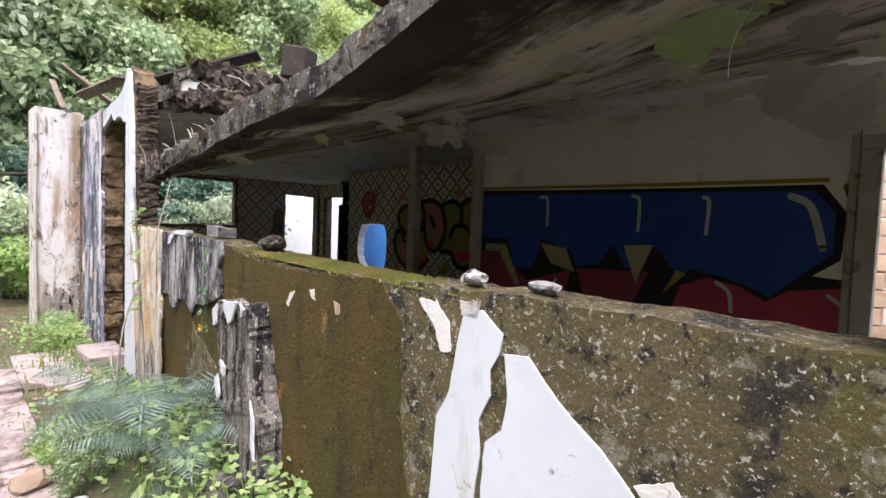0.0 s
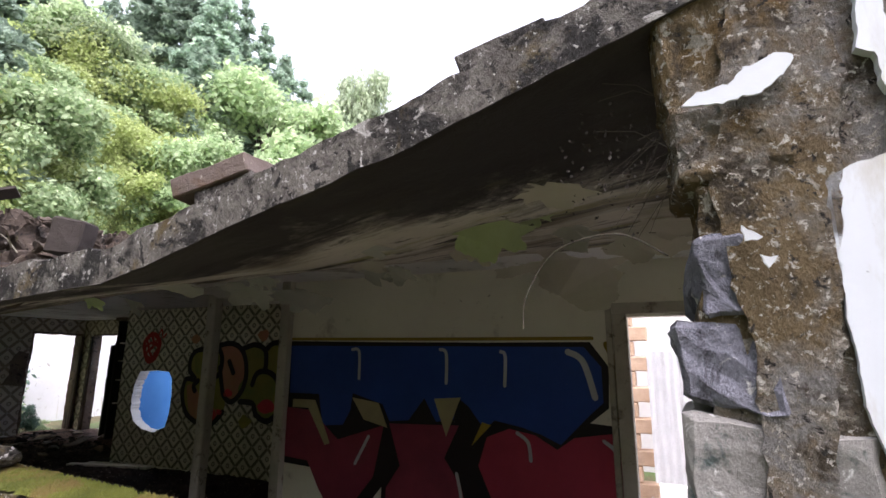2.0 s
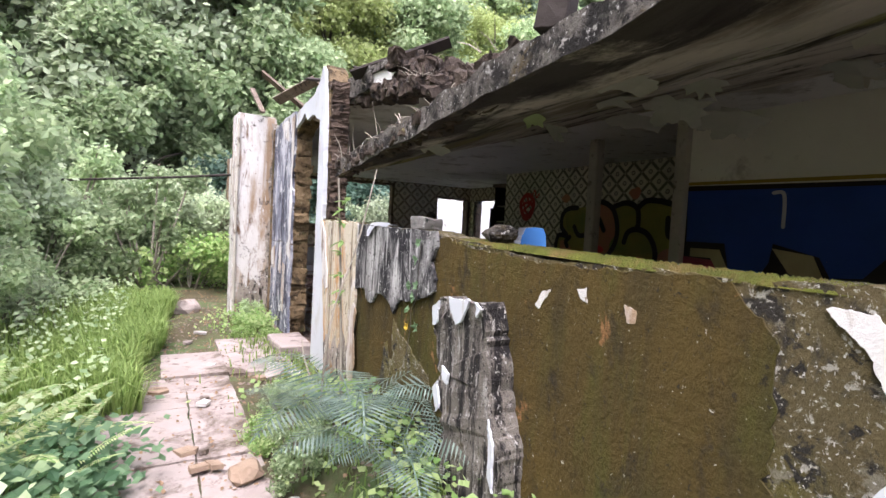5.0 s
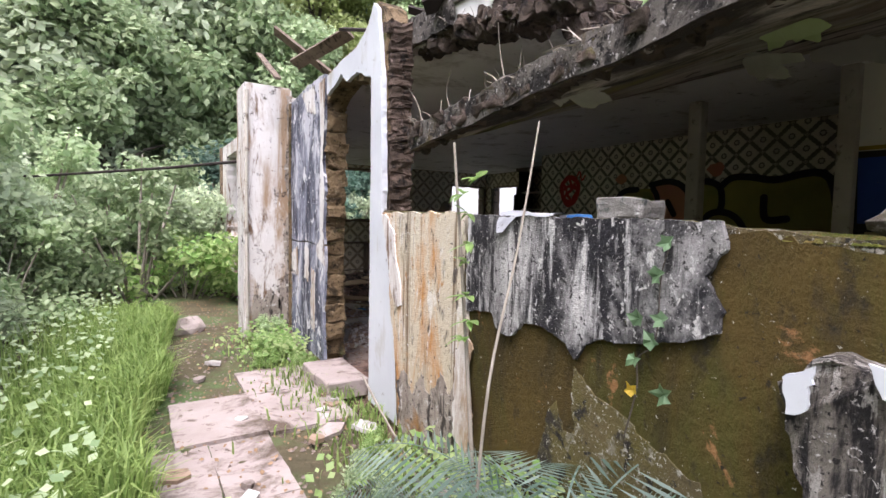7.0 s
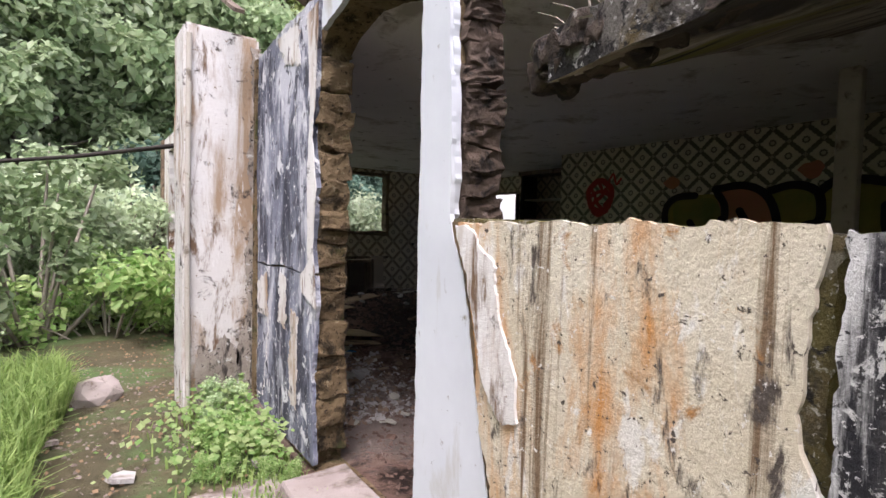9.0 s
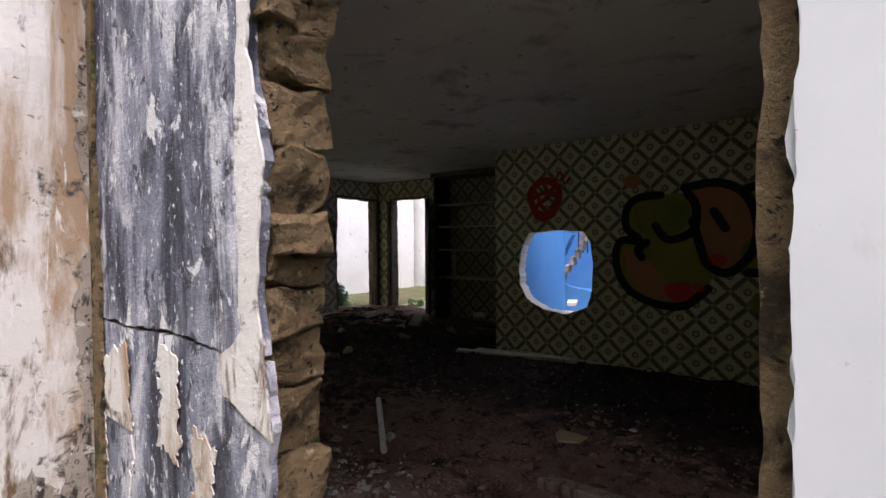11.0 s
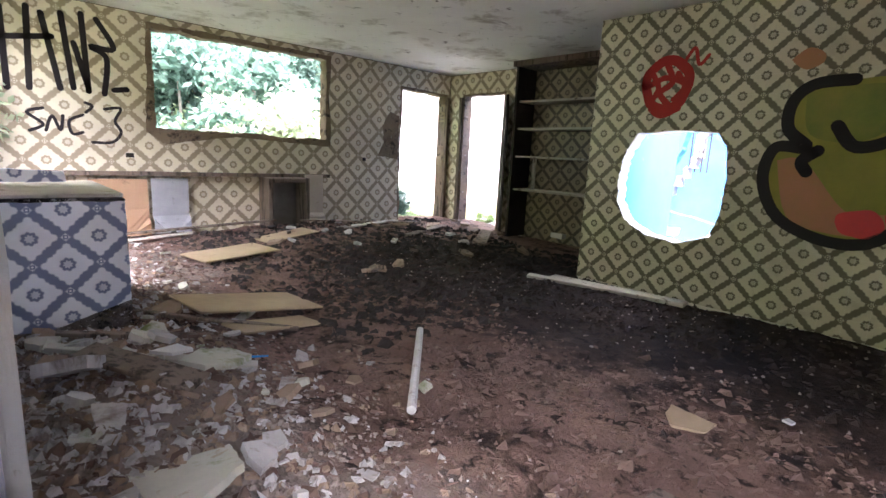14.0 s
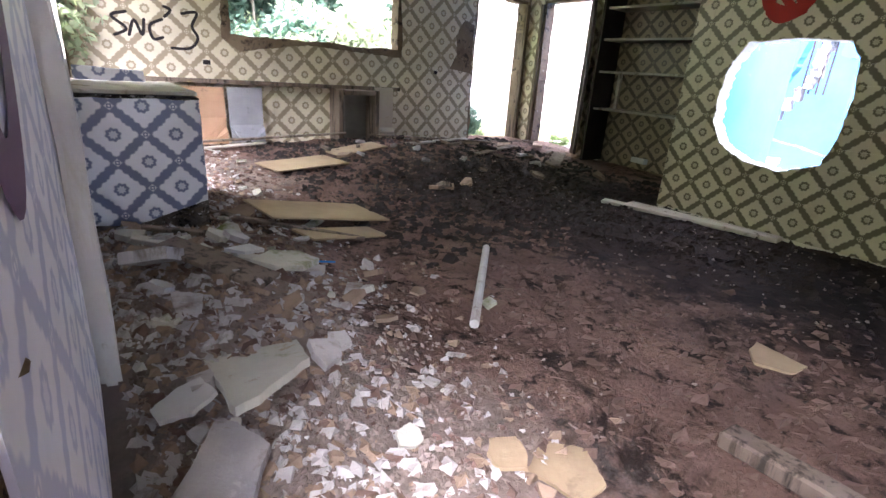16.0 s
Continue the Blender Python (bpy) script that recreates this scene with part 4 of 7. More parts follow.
skin("trim_post_plaster", [(5.825, 0.05), (6.00, 0.05), (5.995, 2.2), (6.02, 2.40), (6.12, 2.43), (6.3, 2.50), (6.5, 2.47), (6.62, 2.56), (6.8, 2.50), (6.98, 2.46), (6.98, 2.62), (6.6, 2.67), (6.3, 2.68), (6.08, 2.78), (5.98, 2.90), (5.92, 2.84), (5.82, 2.3), (5.80, 1.9), (5.785, 1.6), (5.79, 1.46), (5.825, 1.42)], at_door(0.002), clean_white, 0.03, "peeling white plaster on a slim door post", 0.010, 0.05)
skin("trim_post_foot", [(5.995, 0.05), (5.995, 2.38), (5.83, 2.36), (5.80, 1.9), (5.785, 1.6), (5.79, 1.46), (5.76, 1.36), (5.72, 1.28), (5.67, 1.12), (5.63, 0.9), (5.56, 0.6), (5.50, 0.05)], at_face(-0.0055), clean_white, 0.020, "smooth white plaster on a slim door post", 0.007, 0.05)
skin("trim_crack", [(5.30, 0.05), (5.81, 0.05), (5.815, 1.43), (5.70, 1.43), (5.56, 0.8), (5.42, 0.4)], at_face(0.002), stone, 0.008, "brown broken masonry in a wide crack", 0.012, 0.04)
skin("trim_corner_strip", [(8.12, 0.05), (8.21, 0.05), (8.21, 2.6), (8.13, 2.6), (8.16, 1.8), (8.11, 1.2)], at_door(0.034), stone, 0.012, "brown crumbling strip between plaster sheets", 0.012, 0.04)


for k, pts in enumerate(([(1.60, 0.1), (1.73, 0.1), (1.73, 2.7), (1.66, 2.7), (1.69, 2.2), (1.64, 1.9), (1.70, 1.5), (1.63, 1.2), (1.66, 0.8), (1.58, 0.5)], [(1.30, 0.1), (1.56, 0.1), (1.6, 0.45), (1.5, 0.62), (1.42, 0.5), (1.32, 0.55)])):
    skin("trim_pier_stain_%d" % k, pts, lambda u, v, w: Vector((u, 8.206 - w, v)), foot_stain, 0.006, "brown bare patch where plaster fell from a pier", 0.02, 0.035)


# blocks of the broken jamb
def block_mesh(seed, sx, sy, sz, rough=0.03):
    bm = bmesh.new()
    add_box(bm, -sx / 2, sx / 2, -sy / 2, sy / 2, -sz / 2, sz / 2)
    bmesh.ops.bevel(bm, geom=list(bm.edges), offset=min(sx, sy, sz) * 0.07, segments=1, affect='EDGES')
    bmesh.ops.subdivide_edges(bm, edges=[e for e in bm.edges if e.calc_length() > min(sx, sy, sz) * 0.3], cuts=3, use_grid_fill=True)
    for v in bm.verts:
        v.co += rough * noise.noise_vector(v.co * 7.0 + Vector((seed * 3.1, seed, 0))) + 0.45 * rough * noise.noise_vector(v.co * 23.0 + Vector((seed, 0, seed)))
    return bm


z = 0.1
r2 = random.Random(5)
jamb = empty("masonry_jamb", Matrix.Identity(4), "rough brown stone blocks exposed in a broken door jamb", "masonry")
i = 0
while z < 2.45:
    hgt = r2.uniform(0.07, 0.20)
    out = 0.02 * math.sin(z * 4.2) + r2.uniform(-0.015, 0.02)
    if 1.53 < z < 1.66:
        out = -0.05
    bm = block_mesh(i, 0.175, 0.24, hgt * 1.0, 0.034)
    for v in bm.verts:
        v.co += Vector((1.825 + 0.02 * out, 7.165 - out + 0.03 * smooth((1.15 - z) / 0.3), z + hgt / 2))
    part("block", bm, stone, jamb)
    z += hgt
    i += 1
jamb2 = empty("masonry_post", Matrix.Identity(4), "brown bricks exposed on the side of a door post", "masonry")
z = 1.45
i = 50
while z < 2.72:
    hgt = r2.uniform(0.05, 0.10)
    bm = block_mesh(i, 0.17, 0.12, hgt * 1.02, 0.028)
    for v in bm.verts:
        v.co += Vector((1.83, 5.84 + r2.uniform(-0.01, 0.01), z + hgt / 2))
    part("brick", bm, earth_brick, jamb2)
    z += hgt
    i += 1

plaster_grey = weathered("speckled_grey_stone", ((0.15, 0.14, 0.13), (0.26, 0.25, 0.23), 8), [((0.06, 0.075, 0.07), V1, 14, 0.54, 0.64), ((0.5, 0.49, 0.47), V1, 24, 0.6, 0.66)], bump_strength=0.7)

# mossy blocks of the near pillar
pil = empty("masonry_pillar", Matrix.Identity(4), "grey and ochre stones on the ragged end of a pillar", "masonry")
for i, (y, zz, sy, sz, mt) in enumerate(((0.42, 1.60, 0.26, 0.22, plaster_grey), (0.48, 1.805, 0.16, 0.15, slate_stone), (0.46, 1.96, 0.12, 0.14, slate_stone), (0.41, 2.08, 0.18, 0.10, pillar_stone), (0.44, 2.22, 0.20, 0.18, pillar_stone), (0.45, 2.42, 0.22, 0.22, pillar_stone), (0.40, 1.38, 0.24, 0.2, plaster_grey))):
    bm = block_mesh(i + 80, 0.20, sy, sz, 0.03)
    for v in bm.verts:
        v.co += Vector((wall_face(y) + 0.09, y, zz))
    part("stone_block", bm, mt, pil)
skin("trim_pillar_moss", [(0.47, 1.38), (0.44, 1.8), (0.48, 2.1), (0.42, 2.5), (0.30, 2.6), (0.25, 2.3), (0.30, 2.0), (0.34, 1.7), (0.36, 1.38)], at_face(0.004), pillar_stone, 0.012, "ochre moss crust on a stone pillar")
skin("trim_pillar_plaster", [(0.305, 2.12), (0.27, 2.136), (0.205, 2.15), (0.208, 2.21), (0.182, 2.30), (0.02, 2.30), (-0.5, 2.3), (-0.5, 1.38), (0.31, 1.38), (0.27, 1.62), (0.302, 1.74), (0.302, 1.82), (0.307, 1.98)], at_face(0.004), clean_white, 0.012, "smooth white plaster on a pillar", 0.006, 0.03)
skin("trim_pillar_plaster_b", [(0.224, 2.62), (0.184, 2.62), (0.188, 2.43), (0.184, 2.31), (0.202, 2.255), (0.212, 2.33), (0.236, 2.345), (0.224, 2.43)], at_face(0.004), clean_white, 0.02, "strip of white plaster on a pillar", 0.006, 0.03)
for pts in ([(0.516, 2.29), (0.487, 2.313), (0.435, 2.316), (0.407, 2.347), (0.356, 2.362), (0.329, 2.351), (0.347, 2.316), (0.384, 2.288), (0.439, 2.284)], [(0.441, 2.045), (0.411, 2.02), (0.439, 2.015)], [(0.419, 1.99), (0.392, 1.986), (0.408, 1.965)]):
    thing("plaster_flake", slab([jag(pts, 0.006, 0.02, rnd)], at_face(0.03), 0.005), clean_white, "flake of white plaster clinging to a stone pillar", "plaster flake", "plaster flakes on the wall")

# dark stub standing against the low wall
bm = slab([jag([(2.62, 0.1), (3.02, 0.1), (3.08, 0.5), (3.15, 0.8), (3.22, 1.04), (3.12, 1.12), (3.0, 1.10), (2.82, 1.14), (2.76, 1.0), (2.70, 0.75), (2.64, 0.6)], 0.018, 0.05, rnd)], at_face(0.0), 0.12, 0.012, rnd)
stub = thing("pilaster_stub", bm, mould_plaster, "broken pilaster stub with black mould and white flakes", "pilaster")
for pts in ([(2.88, 1.14), (3.05, 1.13), (3.03, 1.08), (2.98, 1.02), (2.94, 1.04)], [(2.78, 1.12), (2.84, 1.14), (2.82, 1.08)], [(3.20, 1.06), (3.14, 1.10), (3.15, 1.0), (3.19, 0.98)], [(3.02, 0.80), (3.08, 0.82), (3.07, 0.76), (3.03, 0.75)], [(3.12, 0.74), (3.16, 0.70), (3.12, 0.60), (3.09, 0.64)], [(2.66, 0.62), (2.70, 0.72), (2.68, 0.50), (2.65, 0.46)]):
    part("plaster_cap", slab([jag(pts, 0.008, 0.03, rnd)], at_face(0.128), 0.010), clean_white, stub, "folded white plaster flake")

# white sheet folded over the wall top
bm = bmesh.new()
prof = [(0.03, -0.085), (0.025, -0.04), (0.0, 0.005), (-0.03, 0.012), (-0.07, 0.012), (-0.11, 0.010)]
rows = []
for j in range(9):
    yy = 4.42 - 0.34 * j / 8
    rows.append([bm.verts.new((wall_face(yy) - px * (1.2 - 0.7 * j / 8) - 0.012, yy - 0.06 * max(0, -pz) * 2, 1.425 + pz * (1.0 if j < 2 else 0.5 if j < 3 else 0.12) + 0.004 * math.sin(j * 1.7))) for px, pz in prof])
for j in range(8):
    for i in range(5):
        f = bm.faces.new((rows[j][i], rows[j][i + 1], rows[j + 1][i + 1], rows[j + 1][i]))
        f.smooth = True
bmesh.ops.solidify(bm, geom=list(bm.faces), thickness=0.004)
thing("plastic_sheet", bm, clean_white, "white sheet folded over the top of a low wall", "sheet")




def rock(name, loc, size, seed, mat, label, category, group="", squash=(1, 1, 1), turn=0.0):
    bm = bmesh.new()
    bmesh.ops.create_icosphere(bm, subdivisions=2, radius=1.0)
    for v in bm.verts:
        d = 1 + 0.38 * noise.noise(v.co * 1.3 + Vector((seed * 7.3, seed, 0))) + 0.12 * noise.noise(v.co * 3.7 + Vector((0, seed * 2.1, 0)))
        v.co = Vector((v.co.x * squash[0], v.co.y * squash[1], v.co.z * squash[2])) * d * size
        v.co = Matrix.Rotation(turn, 3, "Z") @ v.co
    ob = thing(name, bm, mat, label, category, group)
    ob.location = loc
    return ob


ob = thing("stone", block_mesh(3, 0.12, 0.21, 0.07, 0.02), plaster_grey, "flat broken grey slab lying on a mossy wall top", "stone")
ob.location = (1.76, 3.84, 1.445)
rock("stone", (1.72, 3.05, 1.41), 0.07, 4, concrete_edge, "rough grey stone lying on a mossy wall top", "stone", "", (0.9, 1.5, 0.6))
rock("stone", (1.64, 1.55, 1.385), 0.035, 5, grey_plaster, "small pebble lying on a mossy wall top", "stone", "pebbles on the wall", (1, 1.3, 0.6))
rock("stone", (1.62, 1.28, 1.385), 0.035, 6, grey_plaster, "small pebble lying on a mossy wall top", "stone", "pebbles on the wall", (1, 1.4, 0.5))

# moss cushions along the wall top
bm = bmesh.new()
r3 = random.Random(21)
for _ in range(5200):
    yy = r3.uniform(0.6, 4.6)
    hh = 1.355 + 0.018 * max(0, yy - 2.0)
    c = Vector((wall_face(yy) + r3.uniform(0.006, 0.19), yy, hh))
    rr = r3.uniform(0.004, 0.014) * (1.0 if yy > 1.5 else 0.6)
    rim = [bm.verts.new(c + Vector((rr * math.cos(a) * 1.4, rr * math.sin(a) * 1.6, -0.02))) for a in [math.tau * q / 5 for q in range(5)]]
    tip = bm.verts.new(c + Vector((0, 0, rr * 0.3)))
    for q in range(5):
        f = bm.faces.new((rim[q], rim[(q + 1) % 5], tip))
        f.smooth = True
moss_mat = weathered("bright_moss", ((0.055, 0.065, 0.010), (0.13, 0.14, 0.02), 5.0), [((0.14, 0.10, 0.03), V1, 4, 0.5, 0.62)], bump_scale=80, bump_strength=0.9)
thing("moss", bm, moss_mat, "bright green moss cushions along a wall top", "moss", kind="stuff")

# loose bricks and rubble on the roof edge
for loc, rz, ry, sz in (((1.62, 1.86, 2.365), 4, 0, (0.14, 0.30, 0.07)), ((1.62, 1.80, 2.315), 6, 0, (0.12, 0.22, 0.05)), ((1.66, 2.69, 2.26), 25, 0, (0.10, 0.12, 0.14)), ((1.62, 0.90, 2.57), 2, 0, (0.13, 0.24, 0.06))):
    bm = block_mesh(rz, *sz, 0.008)
    ob = thing("brick", bm, concrete_edge if sz[1] < 0.25 and sz[2] < 0.1 else red_brick if sz[2] < 0.1 else dark_wood, "old loose brick lying on a concrete roof edge", "brick", "bricks on the roof edge")
    ob.matrix_basis = pose(loc[0], loc[1], loc[2], -12 if sz[2] < 0.1 else 8, 0, rz)
def broken_edge(a, b, width, deep, n, seed, label):
    """A fallen slab edge: many uneven lumps in a row, with twigs on top."""
    r = random.Random(seed)
    A, B = Vector(a), Vector(b)
    d = B - A
    thing_ = empty("broken_slab_edge", Matrix.Translation(A), label, "rubble")
    for i in range(n):
        t = (i + 0.5) / n
        for k in range(2):
            bm = block_mesh(seed + i * 2 + k, width * r.uniform(0.4, 0.85), d.length / n * r.uniform(1.1, 1.7), deep * r.uniform(0.35, 0.75), min(width, deep) * 0.34)
            m = Matrix.Translation(d * t + Vector((r.uniform(-0.25, 0.25) * width, 0, (k - 0.6) * deep * 0.45))) @ d.to_track_quat("Y", "Z").to_matrix().to_4x4() @ pose(0, 0, 0, r.uniform(-14, 14), r.uniform(-20, 20), r.uniform(-14, 14))
            bmesh.ops.transform(bm, matrix=m, verts=list(bm.verts))
            part("lump", bm, crumbling, thing_)
    for i in range(n * 2):
        p = d * r.random() + Vector((r.uniform(-0.6, 0.4) * width, 0, deep * 0.3))
        bm = bmesh.new()
        e = Vector((r.uniform(-0.10, 0.08), r.uniform(-0.12, 0.12), r.uniform(-0.02, 0.09)))
        limb_line(bm, p, e, r.uniform(0.002, 0.005))
        part("twig", bm, dry_twig, thing_)
    return thing_


def limb_line(bm, p, e, rad):
    u = e.normalized().orthogonal().normalized()
    w = e.normalized().cross(u)
    rings = [[bm.verts.new(p + e * t + (u * math.cos(q) + w * math.sin(q)) * rad * (1 - 0.5 * t)) for q in (0, 2.09, 4.19)] for t in (0, 0.5, 1)]
    for v in rings[1]:
        v.co += Vector((0, 0, 0.012))
    for k in range(2):
        for q in range(3):
            bm.faces.new((rings[k][q], rings[k][(q + 1) % 3], rings[k + 1][(q + 1) % 3], rings[k + 1][q]))


broken_edge((1.74, 3.02, 2.20), (1.76, 3.5, 2.13), 0.22, 0.17, 6, 900, "broken lump of mossy concrete on the roof edge")
broken_edge((1.68, 3.32, 2.06), (1.74, 5.46, 1.87), 0.15, 0.105, 44, 1000, "long crumbling edge of a fallen slab with twigs")
broken_edge((1.98, 4.2, 2.40), (2.10, 7.02, 2.80), 0.22, 0.12, 46, 1100, "crumbling edge of a roof slab covered with debris")

broken_edge((1.98, 4.88, 2.68), (3.45, 4.88, 2.70), 0.2, 0.26, 20, 1200, "broken dark end of a roof slab")

for i, (y0, x0, z0, ln, rx, ry, mt) in enumerate(((8.1, 1.45, 2.95, 1.0, 28, 0, old_wood), (7.3, 1.75, 2.95, 0.8, -12, 30, old_wood), (6.4, 2.0, 2.9, 0.9, 10, -25, dark_wood), (5.2, 2.15, 2.86, 0.9, -20, 20, dark_wood), (5.9, 2.3, 2.88, 0.7, 22, 35, dark_wood), (7.7, 1.7, 3.02, 0.7, 40, 20, old_wood))):
    bm = bmesh.new()
    add_box(bm, -0.06 if i % 2 else -0.03, 0.06 if i % 2 else 0.03, -ln / 2, ln / 2, -0.012, 0.012)
    ob = thing("broken_board", bm, mt, "broken dark roof board lying on the ruined roof", "board", "boards on the roof")
    ob.matrix_basis = pose(x0, y0, z0, rx, ry, 15 * i)


# ---- kitchen ----
def tile_skin(name, loops, place, mat, label):
    return thing(name, slab(loops, place, 0.006), mat, label, "tiles", kind="structure")


def at_hole(lift):
    return lambda u, v, w: Vector((HOLE_X - lift - w, u, v))


def at_win(lift):
    return lambda u, v, w: Vector((u, WIN_Y - lift - w, v))


def at_back(lift):
    return lambda u, v, w: Vector((BACK_X - lift - w, u, v))


def at_inner(lift):
    return lambda u, v, w: Vector((1.92 + lift + w, u, v))


win_gap = jag([(3.40, 1.30), (3.6, 1.16), (3.9, 1.22), (4.4, 1.30), (5.2, 1.27), (5.78, 1.24), (5.80, 1.5), (5.76, 2.0), (5.80, 2.52), (3.45, 2.5), (3.43, 1.9)], 0.015, 0.08, rnd)
bare = jag([(6.72, 1.15), (7.14, 1.10), (7.14, 1.80), (6.95, 1.86), (6.80, 1.62), (6.84, 1.36)], 0.015, 0.06, rnd)
d1g = jag([(7.06, 0.02), (8.10, 0.02), (8.10, 2.26), (7.06, 2.28)], 0.01, 0.15, rnd)
tile_skin("trim_window_tiles", [rect(1.93, 8.15, 0.02, CEIL - 0.01), win_gap, [(p.x - 0.09, p.y) for p in bare], d1g], at_win(0.002), tile_y, "cream and brown patterned tiles round a broken window")
tile_skin("trim_back_tiles", [rect(11.45, 13.26, 0.02, CEIL - 0.01), jag(rect(11.97, 12.95, 0.03, 2.25), 0.01, 0.12, rnd)], at_back(0.002), tile_back, "cream and brown patterned tiles round a doorway")
tile_skin("trim_alcove_tiles", [rect(9.46, 11.44, 0.02, CEIL - 0.01)], at_back(0.001), tile_alcove_shade, "patterned tiles at the back of an alcove, darkened for its shade")
tile_skin("trim_inner_tiles", [jag([(7.15, 0.05), (9.85, 0.05), (9.85, 2.55), (7.13, 2.55)], 0.008, 0.1, rnd)], at_inner(0.002), tile_pale, "pale patterned tiles beside a doorway")

bm = bmesh.new()
add_box(bm, 1.93, 1.982, 8.30, 8.62, 0.0, CEIL - 0.01)
bmesh.ops.bevel(bm, geom=list(bm.edges), offset=0.012, segments=2, affect='EDGES')
bmesh.ops.subdivide_edges(bm, edges=[e for e in bm.edges if e.calc_length() > 0.5], cuts=14)
for v in bm.verts:
    v.co += 0.010 * noise.noise_vector(v.co * 3.0) + Vector((-0.030 * smooth((v.co.z - 0.8) / 0.8), 0, 0))
thing("trim_wall_edge", bm, bright_wall, "worn greenish white plaster edge of a tiled wall", "plaster", kind="structure")
g = wall_mark("graffiti", "faded purple sprayed curves on pale tiles beside a doorway")
bm = bmesh.new()
stroke(bm, [(7.25, 1.75), (7.3, 1.2), (7.42, 0.98), (7.56, 1.0), (7.7, 1.2), (7.72, 1.5)], 0.09, at_inner(0.010), 0.001)
part("stroke", bm, p_purple, g)
bm = bmesh.new()
stroke(bm, [(7.4, 2.0), (7.6, 1.75), (7.8, 1.8), (8.0, 2.1)], 0.06, at_inner(0.010), 0.001)
part("stroke", bm, p_purple, g)

g = wall_mark("graffiti", "black tag sprayed in upright strokes on patterned tiles")
for pts in ([(2.22, 2.39), (2.22, 1.64)], [(2.2, 2.11), (2.6, 2.18)], [(2.42, 2.43), (2.39, 1.66)], [(2.53, 2.39), (2.64, 1.68)], [(2.69, 2.42), (2.75, 1.7)], [(2.78, 2.15), (2.88, 1.71)], [(2.86, 2.45), (2.88, 1.68)], [(2.99, 2.42), (3.13, 2.15), (2.92, 2.14), (3.06, 2.04), (3.02, 1.67)], [(3.11, 1.72), (3.23, 1.74)], [(2.48, 1.47), (2.35, 1.42), (2.47, 1.31), (2.36, 1.24)], [(2.49, 1.25), (2.55, 1.4), (2.61, 1.26), (2.64, 1.41)], [(2.81, 1.43), (2.69, 1.36), (2.71, 1.23), (2.8, 1.25)], [(2.84, 1.56), (2.9, 1.53), (2.84, 1.46)], [(3.01, 1.51), (3.16, 1.53), (3.1, 1.39), (3.15, 1.27), (3.06, 1.16), (2.88, 1.15)]):
    bm = bmesh.new()
    stroke(bm, pts, 0.055 if pts[0][1] > 1.6 else 0.03, at_win(0.010), 0.001)
    part("stroke", bm, p_black, g)
thing("socket_hole", slab([rect(3.18, 3.26, 1.0, 1.05)], at_win(0.009), 0.002), p_black, "small dark socket hole in patterned tiles", "socket")
thing("socket_hole", slab([rect(6.35, 6.41, 1.06, 1.11)], at_win(0.009), 0.002), p_black, "small dark socket hole in patterned tiles", "socket")

# bubble letters on the wall with the hole
g = wall_mark("graffiti", "olive and pink bubble letters outlined in dark brown on tiles")
S = [(7.39, 1.88), (7.62, 1.86), (7.74, 1.74), (7.74, 1.54), (7.60, 1.40), (7.80, 1.40), (7.86, 1.20), (7.80, 0.98), (7.66, 0.82), (7.39, 0.72), (7.14, 0.74), (6.94, 0.92), (6.93, 1.16), (7.05, 1.45), (7.05, 1.74), (7.16, 1.88)]
PP = [(7.16, 1.94), (6.85, 1.97), (6.62, 1.84), (6.52, 1.54), (6.58, 1.26), (6.77, 1.08), (6.94, 1.16), (7.0, 1.30), (7.08, 1.6)]
LL = [(6.60, 1.90), (6.38, 1.96), (6.20, 1.90), (6.13, 1.66), (6.17, 1.55), (5.94, 1.46), (5.82, 1.22), (5.87, 0.98), (6.05, 0.83), (6.26, 0.90), (6.36, 1.06), (6.60, 1.09), (6.66, 1.3), (6.55, 1.5)]
UU = [(6.16, 1.88), (6.03, 1.97), (5.82, 1.97), (5.55, 1.92), (5.0, 1.9), (4.95, 0.85), (5.46, 0.78), (5.72, 0.82), (5.84, 0.96), (5.84, 1.25), (5.95, 1.45), (6.12, 1.55)]
for pts, mt, lift in ((S, p_olive, 0.010), (PP, p_pink, 0.011), (LL, p_green, 0.012), (UU, p_olive, 0.013)):
    film("letter", pts, at_hole(lift), mt, g)
film("shade", [(7.66, 1.8), (7.4, 1.84), (7.15, 1.82), (7.1, 1.6), (7.3, 1.45), (7.6, 1.5)], at_hole(0.014), p_green, g)
film("shade", [(7.78, 1.3), (7.6, 1.3), (7.3, 0.95), (7.05, 0.95), (7.1, 0.8), (7.4, 0.78), (7.66, 0.88)], at_hole(0.014), p_pink, g)
film("shade", [(5.78, 1.2), (5.6, 1.3), (5.2, 1.2), (5.2, 0.9), (5.7, 0.9)], at_hole(0.0155), p_pink, g)
for c, rr, mt in (((7.22, 0.87), 0.11, p_hot), ((6.87, 1.20), 0.07, p_hot), ((6.08, 1.04), 0.13, p_hot), ((7.68, 2.05), 0.08, p_pink), ((6.24, 2.10), 0.09, p_pink), ((6.49, 0.80), 0.10, p_olive), ((7.02, 0.92), 0.05, p_hot)):
    film("splash", [(c[0] + rr * (0.8 + 0.4 * r2.random()) * math.cos(a) * 1.25, c[1] + rr * (0.7 + 0.4 * r2.random()) * math.sin(a)) for a in [math.tau * q / 9 for q in range(9)]], at_hole(0.017 if mt is p_hot else 0.0105), mt, g)
